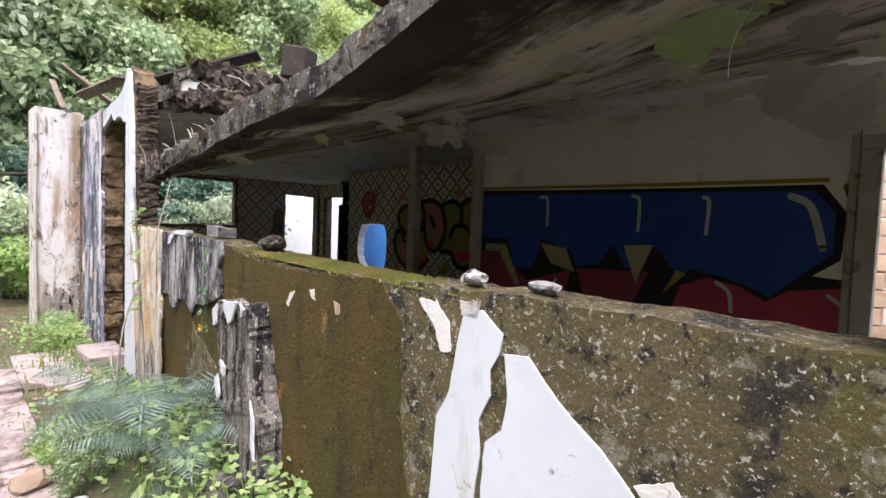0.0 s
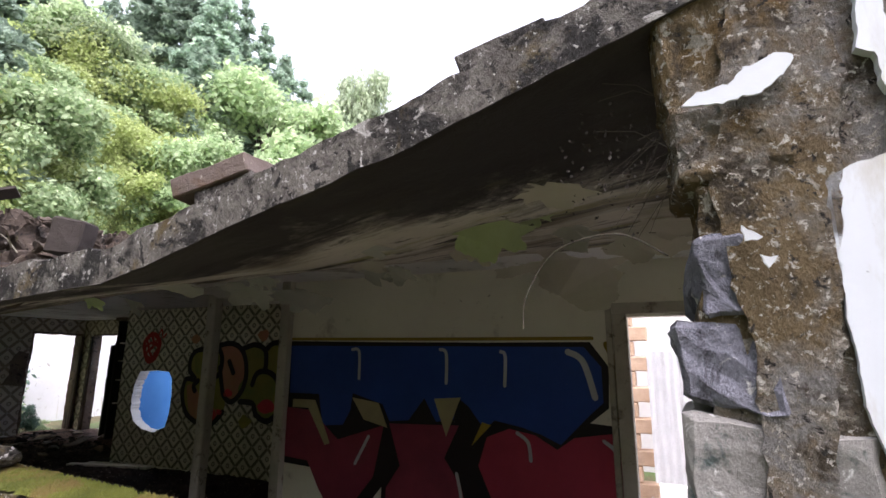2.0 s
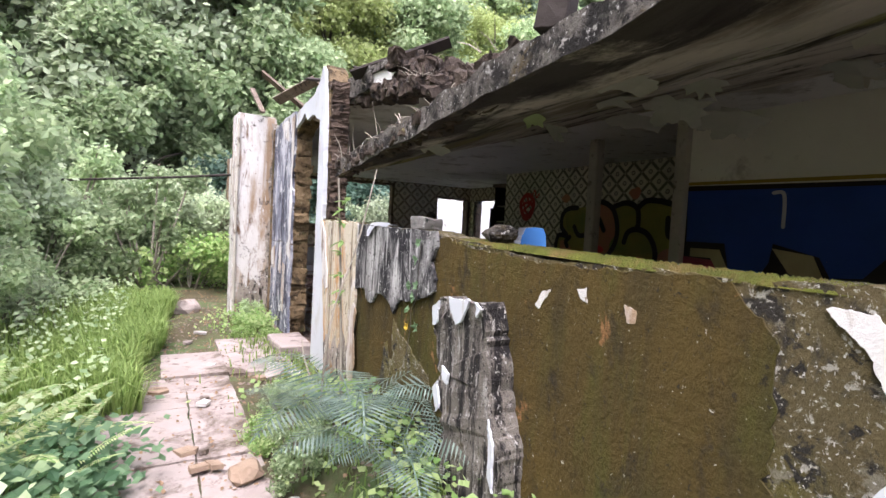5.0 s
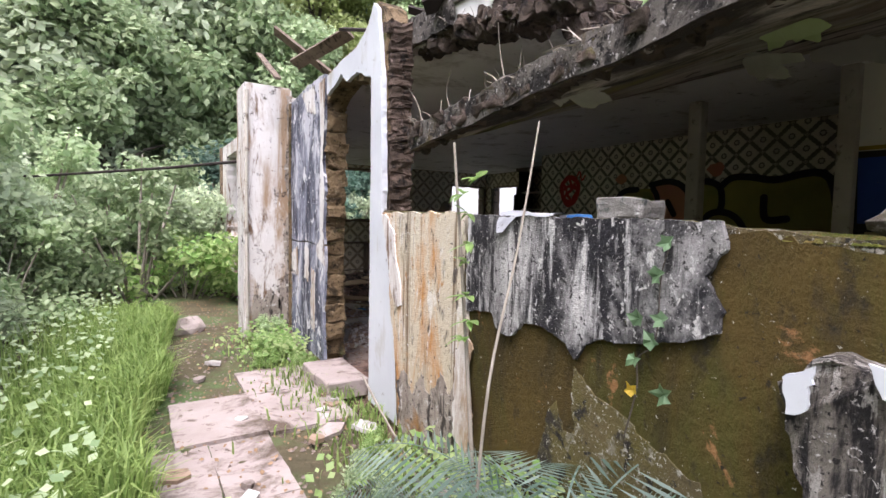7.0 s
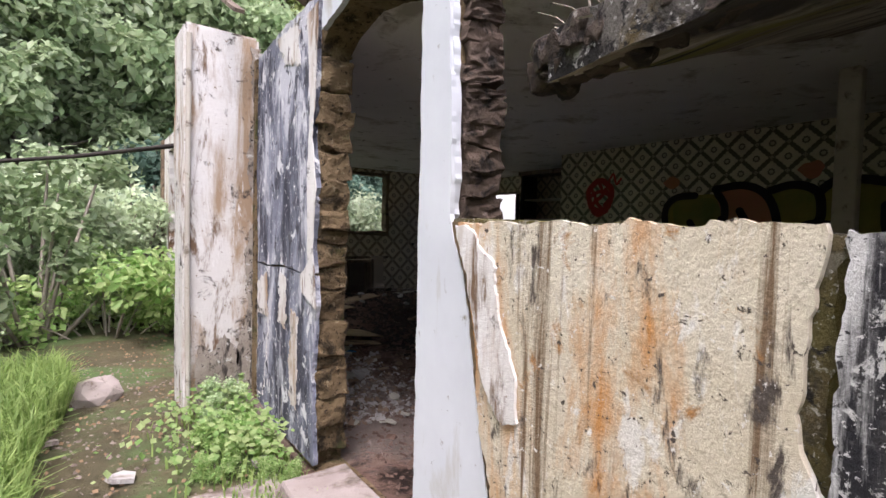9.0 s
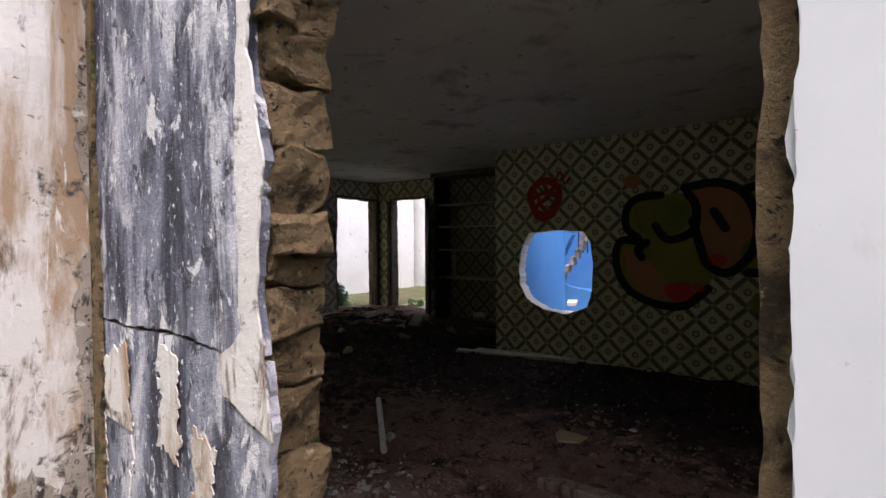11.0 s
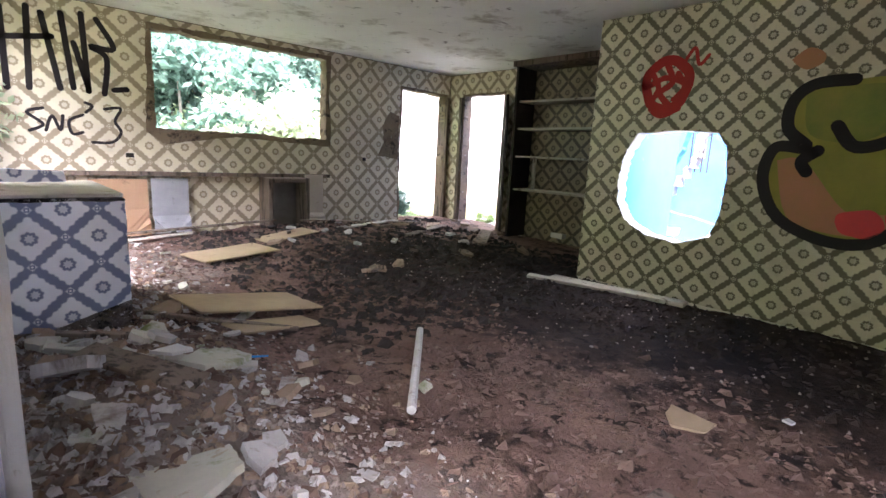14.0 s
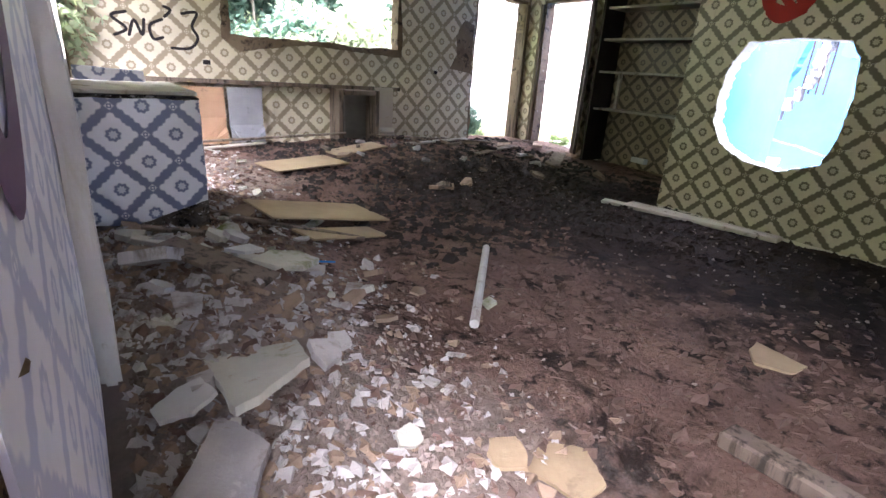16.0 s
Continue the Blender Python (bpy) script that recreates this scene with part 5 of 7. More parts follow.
for pts in (S[:12], PP, [(7.13, 1.89), (7.05, 1.74), (7.08, 1.5), (7.31, 1.41), (7.44, 1.56)], [(6.89, 1.69), (6.79, 1.52)], [(6.59, 1.9), (6.38, 1.95), (6.18, 1.87), (6.14, 1.66), (6.17, 1.55)],
            [(6.6, 1.09), (6.35, 1.07), (6.26, 0.91), (6.05, 0.83), (5.87, 0.96), (5.82, 1.22), (5.94, 1.46), (6.13, 1.55), (6.31, 1.51), (6.38, 1.35)], [(6.16, 1.87), (6.03, 1.97), (5.82, 1.97), (5.55, 1.92), (5.0, 1.9), (4.95, 0.85), (5.46, 0.78), (5.72, 0.82), (5.84, 0.96)], [(5.65, 1.72), (5.62, 1.47), (5.40, 1.47)], [(7.53, 1.38), (7.62, 1.3), (7.58, 1.22)]):
    bm = bmesh.new()
    stroke(bm, pts, 0.085, at_hole(0.018), 0.001)
    part("outline", bm, p_black, g)

g = wall_mark("graffiti", "round red scribble sprayed on tiles above a hole")
lifts = 0
ring = [(8.73 + 0.19 * (1 + 0.07 * math.sin(5 * a)) * math.cos(a), 1.93 + 0.21 * math.sin(a)) for a in [math.tau * q / 14 for q in range(15)]]
for pts, w in ((ring, 0.085), ([(8.86, 2.02), (8.80, 1.90), (8.86, 1.78)], 0.05), ([(8.74, 2.10), (8.68, 1.95), (8.78, 1.86), (8.70, 1.76)], 0.055), ([(8.64, 2.02), (8.57, 1.90), (8.65, 1.80)], 0.05), ([(8.88, 1.93), (8.74, 1.99), (8.58, 1.94)], 0.05), ([(8.60, 2.10), (8.52, 2.22), (8.47, 2.08), (8.40, 2.15)], 0.03), ([(8.85, 1.72), (8.75, 1.66), (8.60, 1.72)], 0.05)):
    bm = bmesh.new()
    stroke(bm, pts, w, at_hole(0.010 + 0.0006 * lifts), 0.001)
    lifts += 1
    part("stroke", bm, p_scarlet, g)

# alcove with shelves
alc = empty("alcove_shelf", Matrix.Identity(4), "dark alcove shelving with four thin pale boards", "shelf")
bm = bmesh.new()
add_box(bm, 7.72, 8.14, 11.40, 11.44, 0.05, 2.54)
part("side_panel", bm, dark_wood, alc)
bm = bmesh.new()
add_box(bm, 7.66, 8.14, 9.47, 11.46, 2.50, 2.575)
part("head_board", bm, old_wood, alc, "brown wooden head board")
for zz, sag in ((2.03, 0.0), (1.65, 0.0), (1.25, 0.01), (0.77, 0.02)):
    bm = bmesh.new()
    add_box(bm, 7.78, 8.14, 9.47, 11.395, zz - 0.015, zz + 0.012)
    part("shelf_board", bm, pale_wood, alc, "thin pale shelf board")
bm = bmesh.new()
add_box(bm, 7.80, 7.84, 11.05, 11.09, 0.79, 1.23)
part("divider", bm, pale_wood, alc)

# burnt door leaf
bm = slab([jag([(0.0, 0.0), (0.62, 0.0), (0.60, 1.86), (0.44, 1.84), (0.30, 1.9), (0.1, 2.0), (0.0, 2.08)], 0.02, 0.08, rnd)], lambda u, v, w: Vector((u, w, v)), 0.04)
ob = thing("burnt_door", bm, dark_wood, "charred door leaf hanging open with a broken top", "door")
ob.matrix_basis = pose(8.12, 11.94, 0.12, 0, 0, 222)
for y0, mt in ((12.93, old_wood), (11.93, old_wood)):
    bm = bmesh.new()
    add_box(bm, 8.12, 8.34, y0, y0 + 0.06, 0.05, 2.2)
    thing("door_jamb", bm, mt, "splintered wooden door jamb", "door frame")
bm = bmesh.new()
add_box(bm, 8.06, 8.12, 13.22, 13.46, 0.05, 2.2)
thing("door_jamb", bm, old_wood, "splintered wooden door jamb", "door frame")

# tiled counter block
cnt = empty("tiled_counter", Matrix.Identity(4), "tiled masonry counter end with white patterned tiles", "counter")
bm = slab([jag([(1.95, 0.0), (2.51, 0.0), (2.51, 0.885), (1.95, 0.895)], 0.006, 0.1, rnd)], on_y(9.75), 0.95)
part("body", bm, concrete_edge, cnt)
bm = slab([jag([(1.96, 0.24), (2.12, 0.22), (2.3, 0.27), (2.505, 0.33), (2.505, 0.875), (1.96, 0.875)], 0.006, 0.07, rnd)], lambda u, v, w: Vector((u, 9.748 - w, v)), 0.01)
part("tile_face", bm, tile_white, cnt, "white tiles with a blue-grey lattice pattern")
bm = bmesh.new()
add_box(bm, 1.95, 2.50, 9.74, 10.72, 0.897, 0.915)
part("worktop", bm, pale_wood, cnt, "pale wooden top board")
bm = slab([jag([(1.97, 0.92), (2.34, 0.92), (2.33, 0.985), (1.97, 1.0)], 0.004, 0.06, rnd)], on_y(10.5), 0.02)
thing("tile_fragment", bm, tile_white, "strip of white patterned tiles standing on a counter", "tile")

bm = bmesh.new()
add_box(bm, 1.95, 5.72, 13.16, 13.268, 0.80, 0.845)
bmesh.ops.subdivide_edges(bm, edges=[e for e in bm.edges if e.calc_length() > 1], cuts=14)
for v in bm.verts:
    v.co += 0.008 * noise.noise_vector(v.co * 5)
thing("broken_ledge", bm, old_wood, "broken edge of a removed counter along a tiled wall", "ledge")
for nm, u0, u1, z0, z1, mt, th, lab in (("leaning_board", 2.80, 3.36, 0.12, 0.76, "wood", 0.02, "brown wooden panel leaning on a tiled wall"), ("metal_sheet", 3.40, 3.80, 0.13, 0.77, "grey", 0.01, "dull grey metal sheet leaning on a tiled wall"), ("plaster_roll", 5.30, 5.58, 0.11, 0.84, "pale", 0.10, "pale upright plaster slab by a tiled wall")):
    mm = {"wood": weathered("tan_board", ((0.42, 0.26, 0.16), (0.5, 0.32, 0.2), 3), [((0.2, 0.12, 0.08), V1, 5, 0.6, 0.72)], bump_strength=0.2), "grey": weathered("grey_sheet", ((0.30, 0.30, 0.32), (0.4, 0.4, 0.42), 3), [((0.15, 0.14, 0.14), V1, 5, 0.6, 0.72)], rough=0.5, bump_strength=0.15), "pale": weathered("pale_slab", ((0.55, 0.46, 0.36), (0.62, 0.54, 0.44), 3), [((0.3, 0.22, 0.15), V1, 5, 0.6, 0.72)], bump_strength=0.3)}[mt]
    bm = slab([jag(rect(u0, u1, z0, z1), 0.006, 0.12, rnd)], lambda u, v, w: Vector((u, 13.24 - w - (0.10 if v < 0.3 else 0.03), v)), th)
    thing(nm, bm, mm, lab, "panel")
cub = empty("cubby", Matrix.Identity(4), "dark open cubby hole under a broken ledge", "cabinet")
for x0, x1, z0, z1 in ((4.70, 4.76, 0.1, 0.8), (5.22, 5.28, 0.1, 0.8), (4.762, 5.218, 0.74, 0.80)):
    bm = bmesh.new()
    add_box(bm, x0, x1, 12.95, 13.26, z0, z1)
    part("side", bm, old_wood, cub)
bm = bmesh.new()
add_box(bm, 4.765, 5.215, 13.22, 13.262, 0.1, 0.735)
# back board in dark grey
part("back", bm, weathered("dark_grey_panel", ((0.12, 0.11, 0.10), (0.2, 0.19, 0.17), 3), [], bump_strength=0.3), cub)


# things on the floor
def board(name, a, b, width, thick, mat, label, category, group="", roll=0.0, lift=0.0):
    """A board from a to b (x, y), lying on the floor."""
    za, zb = floor_z(*a[:2]) + (a[2] if len(a) > 2 else 0), floor_z(*b[:2]) + (b[2] if len(b) > 2 else 0)
    A, B = Vector((a[0], a[1], za)), Vector((b[0], b[1], zb))
    d = B - A
    bm = bmesh.new()
    add_box(bm, -width / 2, width / 2, 0, d.length, 0, thick)
    bmesh.ops.subdivide_edges(bm, edges=[e for e in bm.edges if e.calc_length() > 0.15], cuts=3)
    bmesh.ops.bevel(bm, geom=[e for e in bm.edges if e.calc_face_angle(0) > 1.0], offset=thick * 0.15, segments=1, affect='EDGES')
    for v in bm.verts:
        v.co += 0.35 * thick * noise.noise_vector(v.co * 3 + A)
    ob = thing(name, bm, mat, label, category, group)
    q = d.to_track_quat("Y", "Z")
    ob.matrix_basis = Matrix.Translation(A + Vector((0, 0, lift))) @ q.to_matrix().to_4x4() @ pose(0, 0, 0, 0, roll, 0)
    return ob


bm = bmesh.new()
bmesh.ops.create_cone(bm, cap_ends=True, segments=12, radius1=0.022, radius2=0.022, depth=1.05)
ob = thing("pipe", bm, weathered("dirty_white_pipe", ((0.5, 0.48, 0.45), (0.6, 0.58, 0.55), 6), [((0.25, 0.2, 0.16), V1, 9, 0.58, 0.7)], rough=0.5, bump_strength=0.15), "dirty white pipe lying on a muddy floor", "pipe")
pa, pb = Vector((4.0, 9.02, 0.06)), Vector((3.29, 8.24, 0.06))
ob.matrix_basis = Matrix.Translation((pa + pb) / 2) @ (pb - pa).to_track_quat("Z", "Y").to_matrix().to_4x4()
tan_board = bpy.data.materials["tan_board"]
board("timber_beam", (3.62, 7.28), (3.62, 6.1), 0.10, 0.06, old_wood, "dark timber beam lying on a muddy floor", "beam")
board("pale_plank", (6.25, 9.55), (6.42, 8.25), 0.16, 0.04, pale_wood, "pale plank lying along a tiled wall", "plank")
board("pale_plank", (6.05, 9.7), (6.35, 8.8), 0.12, 0.03, pale_wood, "pale plank lying along a tiled wall", "plank")
ply = weathered("warped_plywood", ((0.30, 0.22, 0.14), (0.42, 0.32, 0.20), 2.5), [((0.2, 0.15, 0.1), V1, 4, 0.62, 0.74)], bump_strength=0.3)
for a, b, w in (((2.85, 10.05, 0.06), (3.75, 10.15, 0.02), 0.5), ((3.4, 11.75, 0.05), (4.2, 11.9, 0.02), 0.5), ((4.25, 12.2), (4.95, 12.3, 0.03), 0.35), ((3.6, 9.75), (3.0, 9.6, 0.03), 0.25)):
    board("plywood_sheet", a, b, w, 0.014, ply, "warped sheet of plywood lying on rubble", "board", "fallen boards")
for a, b, w in (((2.1, 12.9, 0.05), (4.7, 12.75, 0.12), 0.06), ((2.3, 12.6), (3.7, 12.8, 0.05), 0.08), ((5.1, 12.9, 0.05), (6.9, 12.5, 0.06), 0.07), ((5.4, 12.4), (6.6, 12.7, 0.08), 0.1), ((6.2, 11.9), (7.2, 12.3, 0.05), 0.12), ((6.9, 11.2), (7.6, 11.7, 0.06), 0.18), ((2.1, 9.35, 0.05), (2.9, 9.0, 0.02), 0.07), ((2.15, 9.6, 0.04), (2.75, 9.5), 0.05), ((2.2, 9.1, 0.08), (2.55, 8.75, 0.02), 0.16), ((2.5, 10.0), (3.4, 9.55, 0.02), 0.04)):
    board("broken_plank", a, b, w, 0.022, r2.choice((old_wood, pale_wood, old_wood)), "splintered plank lying among rubble", "plank", "fallen planks")

plaster_bit = weathered("plaster_rubble", ((0.33, 0.31, 0.295), (0.54, 0.51, 0.485), 3.0), [((0.17, 0.125, 0.095), V1, 5, 0.53, 0.66), ((0.48, 0.45, 0.42), V1, 20, 0.62, 0.68)], bump_strength=0.5)
green_bit = weathered("algae_plaster", ((0.42, 0.41, 0.34), (0.55, 0.53, 0.45), 4.0), [((0.17, 0.19, 0.07), V1, 3, 0.54, 0.64), ((0.3, 0.2, 0.12), V1, 6, 0.62, 0.7)], bump_strength=0.4)
white_bit = weathered("white_shard", ((0.48, 0.47, 0.46), (0.62, 0.61, 0.60), 5.0), [((0.4, 0.36, 0.3), V1, 8, 0.64, 0.74)], bump_strength=0.2)
brown_bit = weathered("brown_rubble", ((0.24, 0.17, 0.12), (0.34, 0.25, 0.18), 6.0), [((0.12, 0.08, 0.06), V1, 8, 0.56, 0.68)], bump_strength=0.6)


def shard(x, y, size, mat, seed, label, group, thick=0.02, tilt=12, lift=0.0, height=None):
    r = random.Random(seed)
    n = r.choice((4, 5, 6))
    pts = [(size * r.uniform(0.6, 1.0) * math.cos(a), size * r.uniform(0.5, 0.9) * math.sin(a)) for a in [math.tau * (q + r.uniform(-0.25, 0.25)) / n for q in range(n)]]
    bm = slab([jag(pts, size * 0.05, size * 0.35, r)], lambda u, v, w: Vector((u, v, w)), thick)
    ob = thing("plaster_shard", bm, mat, label, "rubble", group)
    base = floor_z(x, y) if height is None else height
    ob.matrix_basis = pose(x, y, base + 0.01 + lift, r.uniform(-tilt, tilt), r.uniform(-tilt, tilt), r.uniform(0, 360))
    return ob


shard(2.34, 8.16, 0.27, green_bit, 1, "large slab of plaster with green algae on the floor", "", 0.03, 8, 0.02)
shard(2.18, 7.86, 0.21, plaster_bit, 2, "large grey slab of plaster on the floor", "", 0.03, 8, 0.02)
shard(2.14, 8.95, 0.17, plaster_bit, 3, "grey slab of plaster on a rubble heap", "", 0.05, 25, 0.06)
shard(2.55, 9.12, 0.11, white_bit, 4, "bright white shard on a rubble heap", "", 0.015, 10, 0.05)
shard(2.70, 9.0, 0.17, green_bit, 5, "greenish slab of plaster on a rubble heap", "", 0.03, 10, 0.03)
shard(2.12, 8.10, 0.11, white_bit, 6, "white pointed shard on the floor", "", 0.015, 40, 0.05)
shard(4.31, 7.43, 0.16, ply, 7, "tan scrap of board on a muddy floor", "", 0.012, 3)
shard(4.71, 7.10, 0.045, white_bit, 8, "white chip on a muddy floor", "", 0.01, 5)
shard(3.05, 7.46, 0.16, ply, 9, "tan scrap of board on a muddy floor", "", 0.012, 3)
shard(2.92, 7.60, 0.10, ply, 10, "tan scrap of board on a muddy floor", "", 0.012, 3)
blue_plastic = paint("blue_plastic", (0.02, 0.22, 0.55))
shard(2.93, 9.10, 0.085, blue_plastic, 11, "scrap of bright blue plastic on rubble", "", 0.01, 25, 0.03)
r4 = random.Random(77)
for i in range(205):
    # thickest by the front wall, thinning into the room
    x = 1.99 + abs(r4.gauss(0, 0.55))
    y = 7.4 + 5.2 * r4.random() ** 1.5
    if x > 4.6 or (x < 2.56 and 9.7 < y < 10.75):
        continue
    s = (0.022 + 0.085 * r4.random() ** 1.8) * (0.55 if y < 8.1 else 1.0)
    shard(x, y, s, r4.choice((plaster_bit, plaster_bit, plaster_bit, brown_bit, brown_bit, brown_bit, green_bit, green_bit)), 100 + i, "broken piece of plaster on a rubble heap", "rubble by the front wall", min(0.03, s * r4.uniform(0.18, 0.5)), 26, 0.008)
for i in range(46):
    x, y = r4.uniform(4.2, 7.8), r4.uniform(10.6, 13.0)
    shard(x, y, r4.uniform(0.05, 0.16), r4.choice((brown_bit, plaster_bit, old_wood, dark_wood)), 300 + i, "dark broken piece of plaster by the far doors", "rubble by the far doors", 0.03, 25, 0.02)


def crumbs(name, n, where, sizes, mat, label, seed, height=floor_z):
    """Countless small pieces as one mesh."""
    r = random.Random(seed)
    verts, faces = [], []
    for _ in range(n):
        x, y = where(r)
        s = r.uniform(*sizes)
        zz = height(x, y)
        a = r.uniform(0, math.tau)
        c, sn = math.cos(a) * s, math.sin(a) * s
        h = s * r.uniform(0.3, 0.9)
        k = len(verts)
        verts += [(x + c, y + sn, zz - 0.003), (x - sn * 0.8, y + c * 0.8, zz - 0.003), (x - c, y - sn, zz - 0.003), (x + sn * 0.8, y - c * 0.8, zz - 0.003),
                  (x + c * 0.5 - sn * 0.2, y + sn * 0.5, zz + h), (x - c * 0.5, y - sn * 0.5 + c * 0.2, zz + h * r.uniform(0.5, 1))]
        faces += [(k, k + 1, k + 5, k + 4), (k + 1, k + 2, k + 5), (k + 2, k + 3, k + 4, k + 5), (k + 3, k, k + 4)]
    me = bpy.data.meshes.new(name)
    me.from_pydata(verts, [], faces)
    me.materials.append(mat)
    return tagged(new(name, me), label, "rubble", kind="stuff")


def near_front(r):
    return 1.98 + abs(r.gauss(0, 0.50)), 7.5 + 5.4 * r.random() ** 1.15


def all_over(r):
    """Anywhere on the floor but the burnt and shade-darkened ground."""
    while True:
        x, y = r.uniform(2.0, 6.5), r.uniform(4.5, 13.1)
        if all(math.hypot(x - a, y - b) > 0.85 * c * r.uniform(0.8, 1.2) for a, b, c in SOOT_AND_SHADE):
            return x, y


grit_bit = weathered("grit", ((0.12, 0.085, 0.07), (0.34, 0.28, 0.24), 9.0), [], bump_strength=0.4)
mud_bit = weathered("mud_clod", ((0.08, 0.05, 0.04), (0.20, 0.13, 0.10), 3.0), [], bump_strength=0.5)
crumbs("plaster_chips", 2000, near_front, (0.012, 0.040), plaster_bit, "small broken chips of grey plaster on a floor", 32)
crumbs("earth_chips", 1500, near_front, (0.012, 0.04), brown_bit, "small brown lumps of mortar on a floor", 33)
crumbs("mud_clods", 4200, all_over, (0.02, 0.055), mud_bit, "flat reddish-brown clods of dried mud on a floor", 31, lambda x, y: floor_z(x, y) - 0.012)
crumbs("plaster_crumbs", 17000, near_front, (0.004, 0.018), grit_bit, "fine pale plaster crumbs strewn over a floor", 1)
crumbs("white_crumbs", 600, near_front, (0.004, 0.014), white_bit, "white tile crumbs strewn over a floor", 2)
crumbs("brown_crumbs", 7000, all_over, (0.005, 0.02), mud_bit, "brown earth and mortar crumbs on a floor", 3)
crumbs("dark_crumbs", 2500, lambda r: (r.uniform(3.5, 7.5), r.uniform(9.0, 13.1)), (0.015, 0.06), dark_wood, "charred scraps by the far doors", 4)
# scatters pieces over the burnt and shade-darkened spots
def on_soot_and_shade(r):
    a, b, c = r.choice(SOOT_AND_SHADE)
    return min(6.45, r.gauss(a, c * 0.45)), r.gauss(b, c * 0.45)


black_bit = weathered("black_clod", ((0.018, 0.013, 0.011), (0.06, 0.042, 0.035), 3.0), [], bump_strength=0.6)
crumbs("black_clods", 4200, on_soot_and_shade, (0.012, 0.05), black_bit, "black clods of mud on a burnt and shade-darkened floor", 41, lambda x, y: floor_z(x, y) - 0.006)
crumbs("ash_crumbs", 1300, on_soot_and_shade, (0.005, 0.018), grit_bit, "pale ash crumbs on a burnt and shade-darkened floor", 42)
crumbs("white_grit", 500, lambda r: (r.gauss(4.4, 0.35), r.gauss(5.6, 0.10)), (0.006, 0.02), white_bit, "patch of crushed white plaster on a floor", 5)
film_patch = slab([jag([(3.9, 5.45), (4.6, 5.52), (5.0, 5.55), (4.95, 5.66), (4.4, 5.70), (3.95, 5.70)], 0.03, 0.1, rnd)], lambda u, v, w: Vector((u, v, floor_z(u, v) + 0.006 + w)), 0.006)
thing("plaster_patch", film_patch, plaster_bit, "patch of trodden white plaster on a dark floor", "rubble")

# ---- rooms and yard beyond the openings ----
thing("wall_blue_room", slab([jag([(7.4, -0.1), (12.6, -0.1), (12.6, 2.9), (10.0, 2.8), (9.92, 1.9), (9.98, 1.5), (10.3, 0.9), (10.34, 0.55), (9.3, 0.35), (9.26, 1.6), (9.5, 1.65), (9.5, 2.8), (7.4, 2.8)], 0.02, 0.12, rnd)], on_x(10.2), 0.2), blue_paint, "bright blue painted wall broken by a ragged gap", "wall", kind="structure")
thing("wall_blue_room_far", slab([rect(6.0, 12.6, -0.1, 2.9)], on_x(12.2), 0.2), blue_paint, "bright blue painted wall of a roofless room", "wall", kind="structure")
thing("wall_blue_room_side", slab([rect(6.72, 12.4, -0.1, 2.8)], on_y(5.9), 0.16), blue_paint, "bright blue painted side wall of a roofless room", "wall", kind="structure")
thing("wall_blue_room_end", slab([rect(8.36, 12.4, -0.1, 2.8)], on_y(11.2), 0.16), blue_paint, "bright blue painted end wall of a roofless room", "wall", kind="structure")
edge = empty("broken_wall_edge", Matrix.Identity(4), "grey crumbling masonry edge of a broken blue wall", "masonry")
for k, (yy, zz) in enumerate(((9.60, 1.92), (9.66, 1.78), (9.69, 1.62), (9.70, 1.46), (9.74, 1.30), (9.84, 1.14), (9.94, 1.0), (10.04, 0.84), (10.14, 0.68), (10.22, 0.52), (10.26, 0.36), (10.29, 0.2))):
    bm = block_mesh(k + 300, 0.18, 0.10 if k < 4 else 0.08, 0.17, 0.03)
    bmesh.ops.translate(bm, vec=(10.16, yy, zz), verts=list(bm.verts))
    part("block", bm, plaster_grey, edge)
bars = empty("window_bars", Matrix.Identity(4), "dark iron window bars in a blue wall", "window bars")
for k in range(4):
    bm = bmesh.new()
    add_box(bm, 10.16, 10.18, 9.55 + 0.09 * k, 9.57 + 0.09 * k, 1.15, 2.1)
    part("bar", bm, dark_wood, bars)
for k in range(20):
    a, b_ = r4.uniform(7.4, 10.0), r4.uniform(8.0, 10.4)
    shard(a, b_, r4.uniform(0.1, 0.25), r4.choice((plaster_bit, white_bit, blue_paint)), 500 + k, "lump of broken plaster in a roofless blue room", "rubble in the blue room", 0.06, 20, 0.08, 0.12)
thing("floor_yard", slab([[(4.93, -4.0), (14.0, -4.0), (14.0, 13.4), (8.35, 13.4), (8.35, 9.3), (6.75, 9.3), (6.75, 3.0), (4.93, 3.0)]], lambda u, v, w: Vector((u, v, -0.05 + w)), 0.06), weathered("pale_yard", ((0.36, 0.32, 0.28), (0.46, 0.42, 0.38), 2.0), [((0.3, 0.24, 0.2), V1, 4, 0.55, 0.68)], bump_strength=0.6), "pale dusty yard floor strewn with rubble", "floor", kind="structure")
crumbs("yard_rubble", 900, lambda r: (r.uniform(5.2, 10), r.uniform(-1.5, 2.6)), (0.02, 0.08), plaster_bit, "pale rubble strewn over a yard", 8, lambda x, y: 0.01)

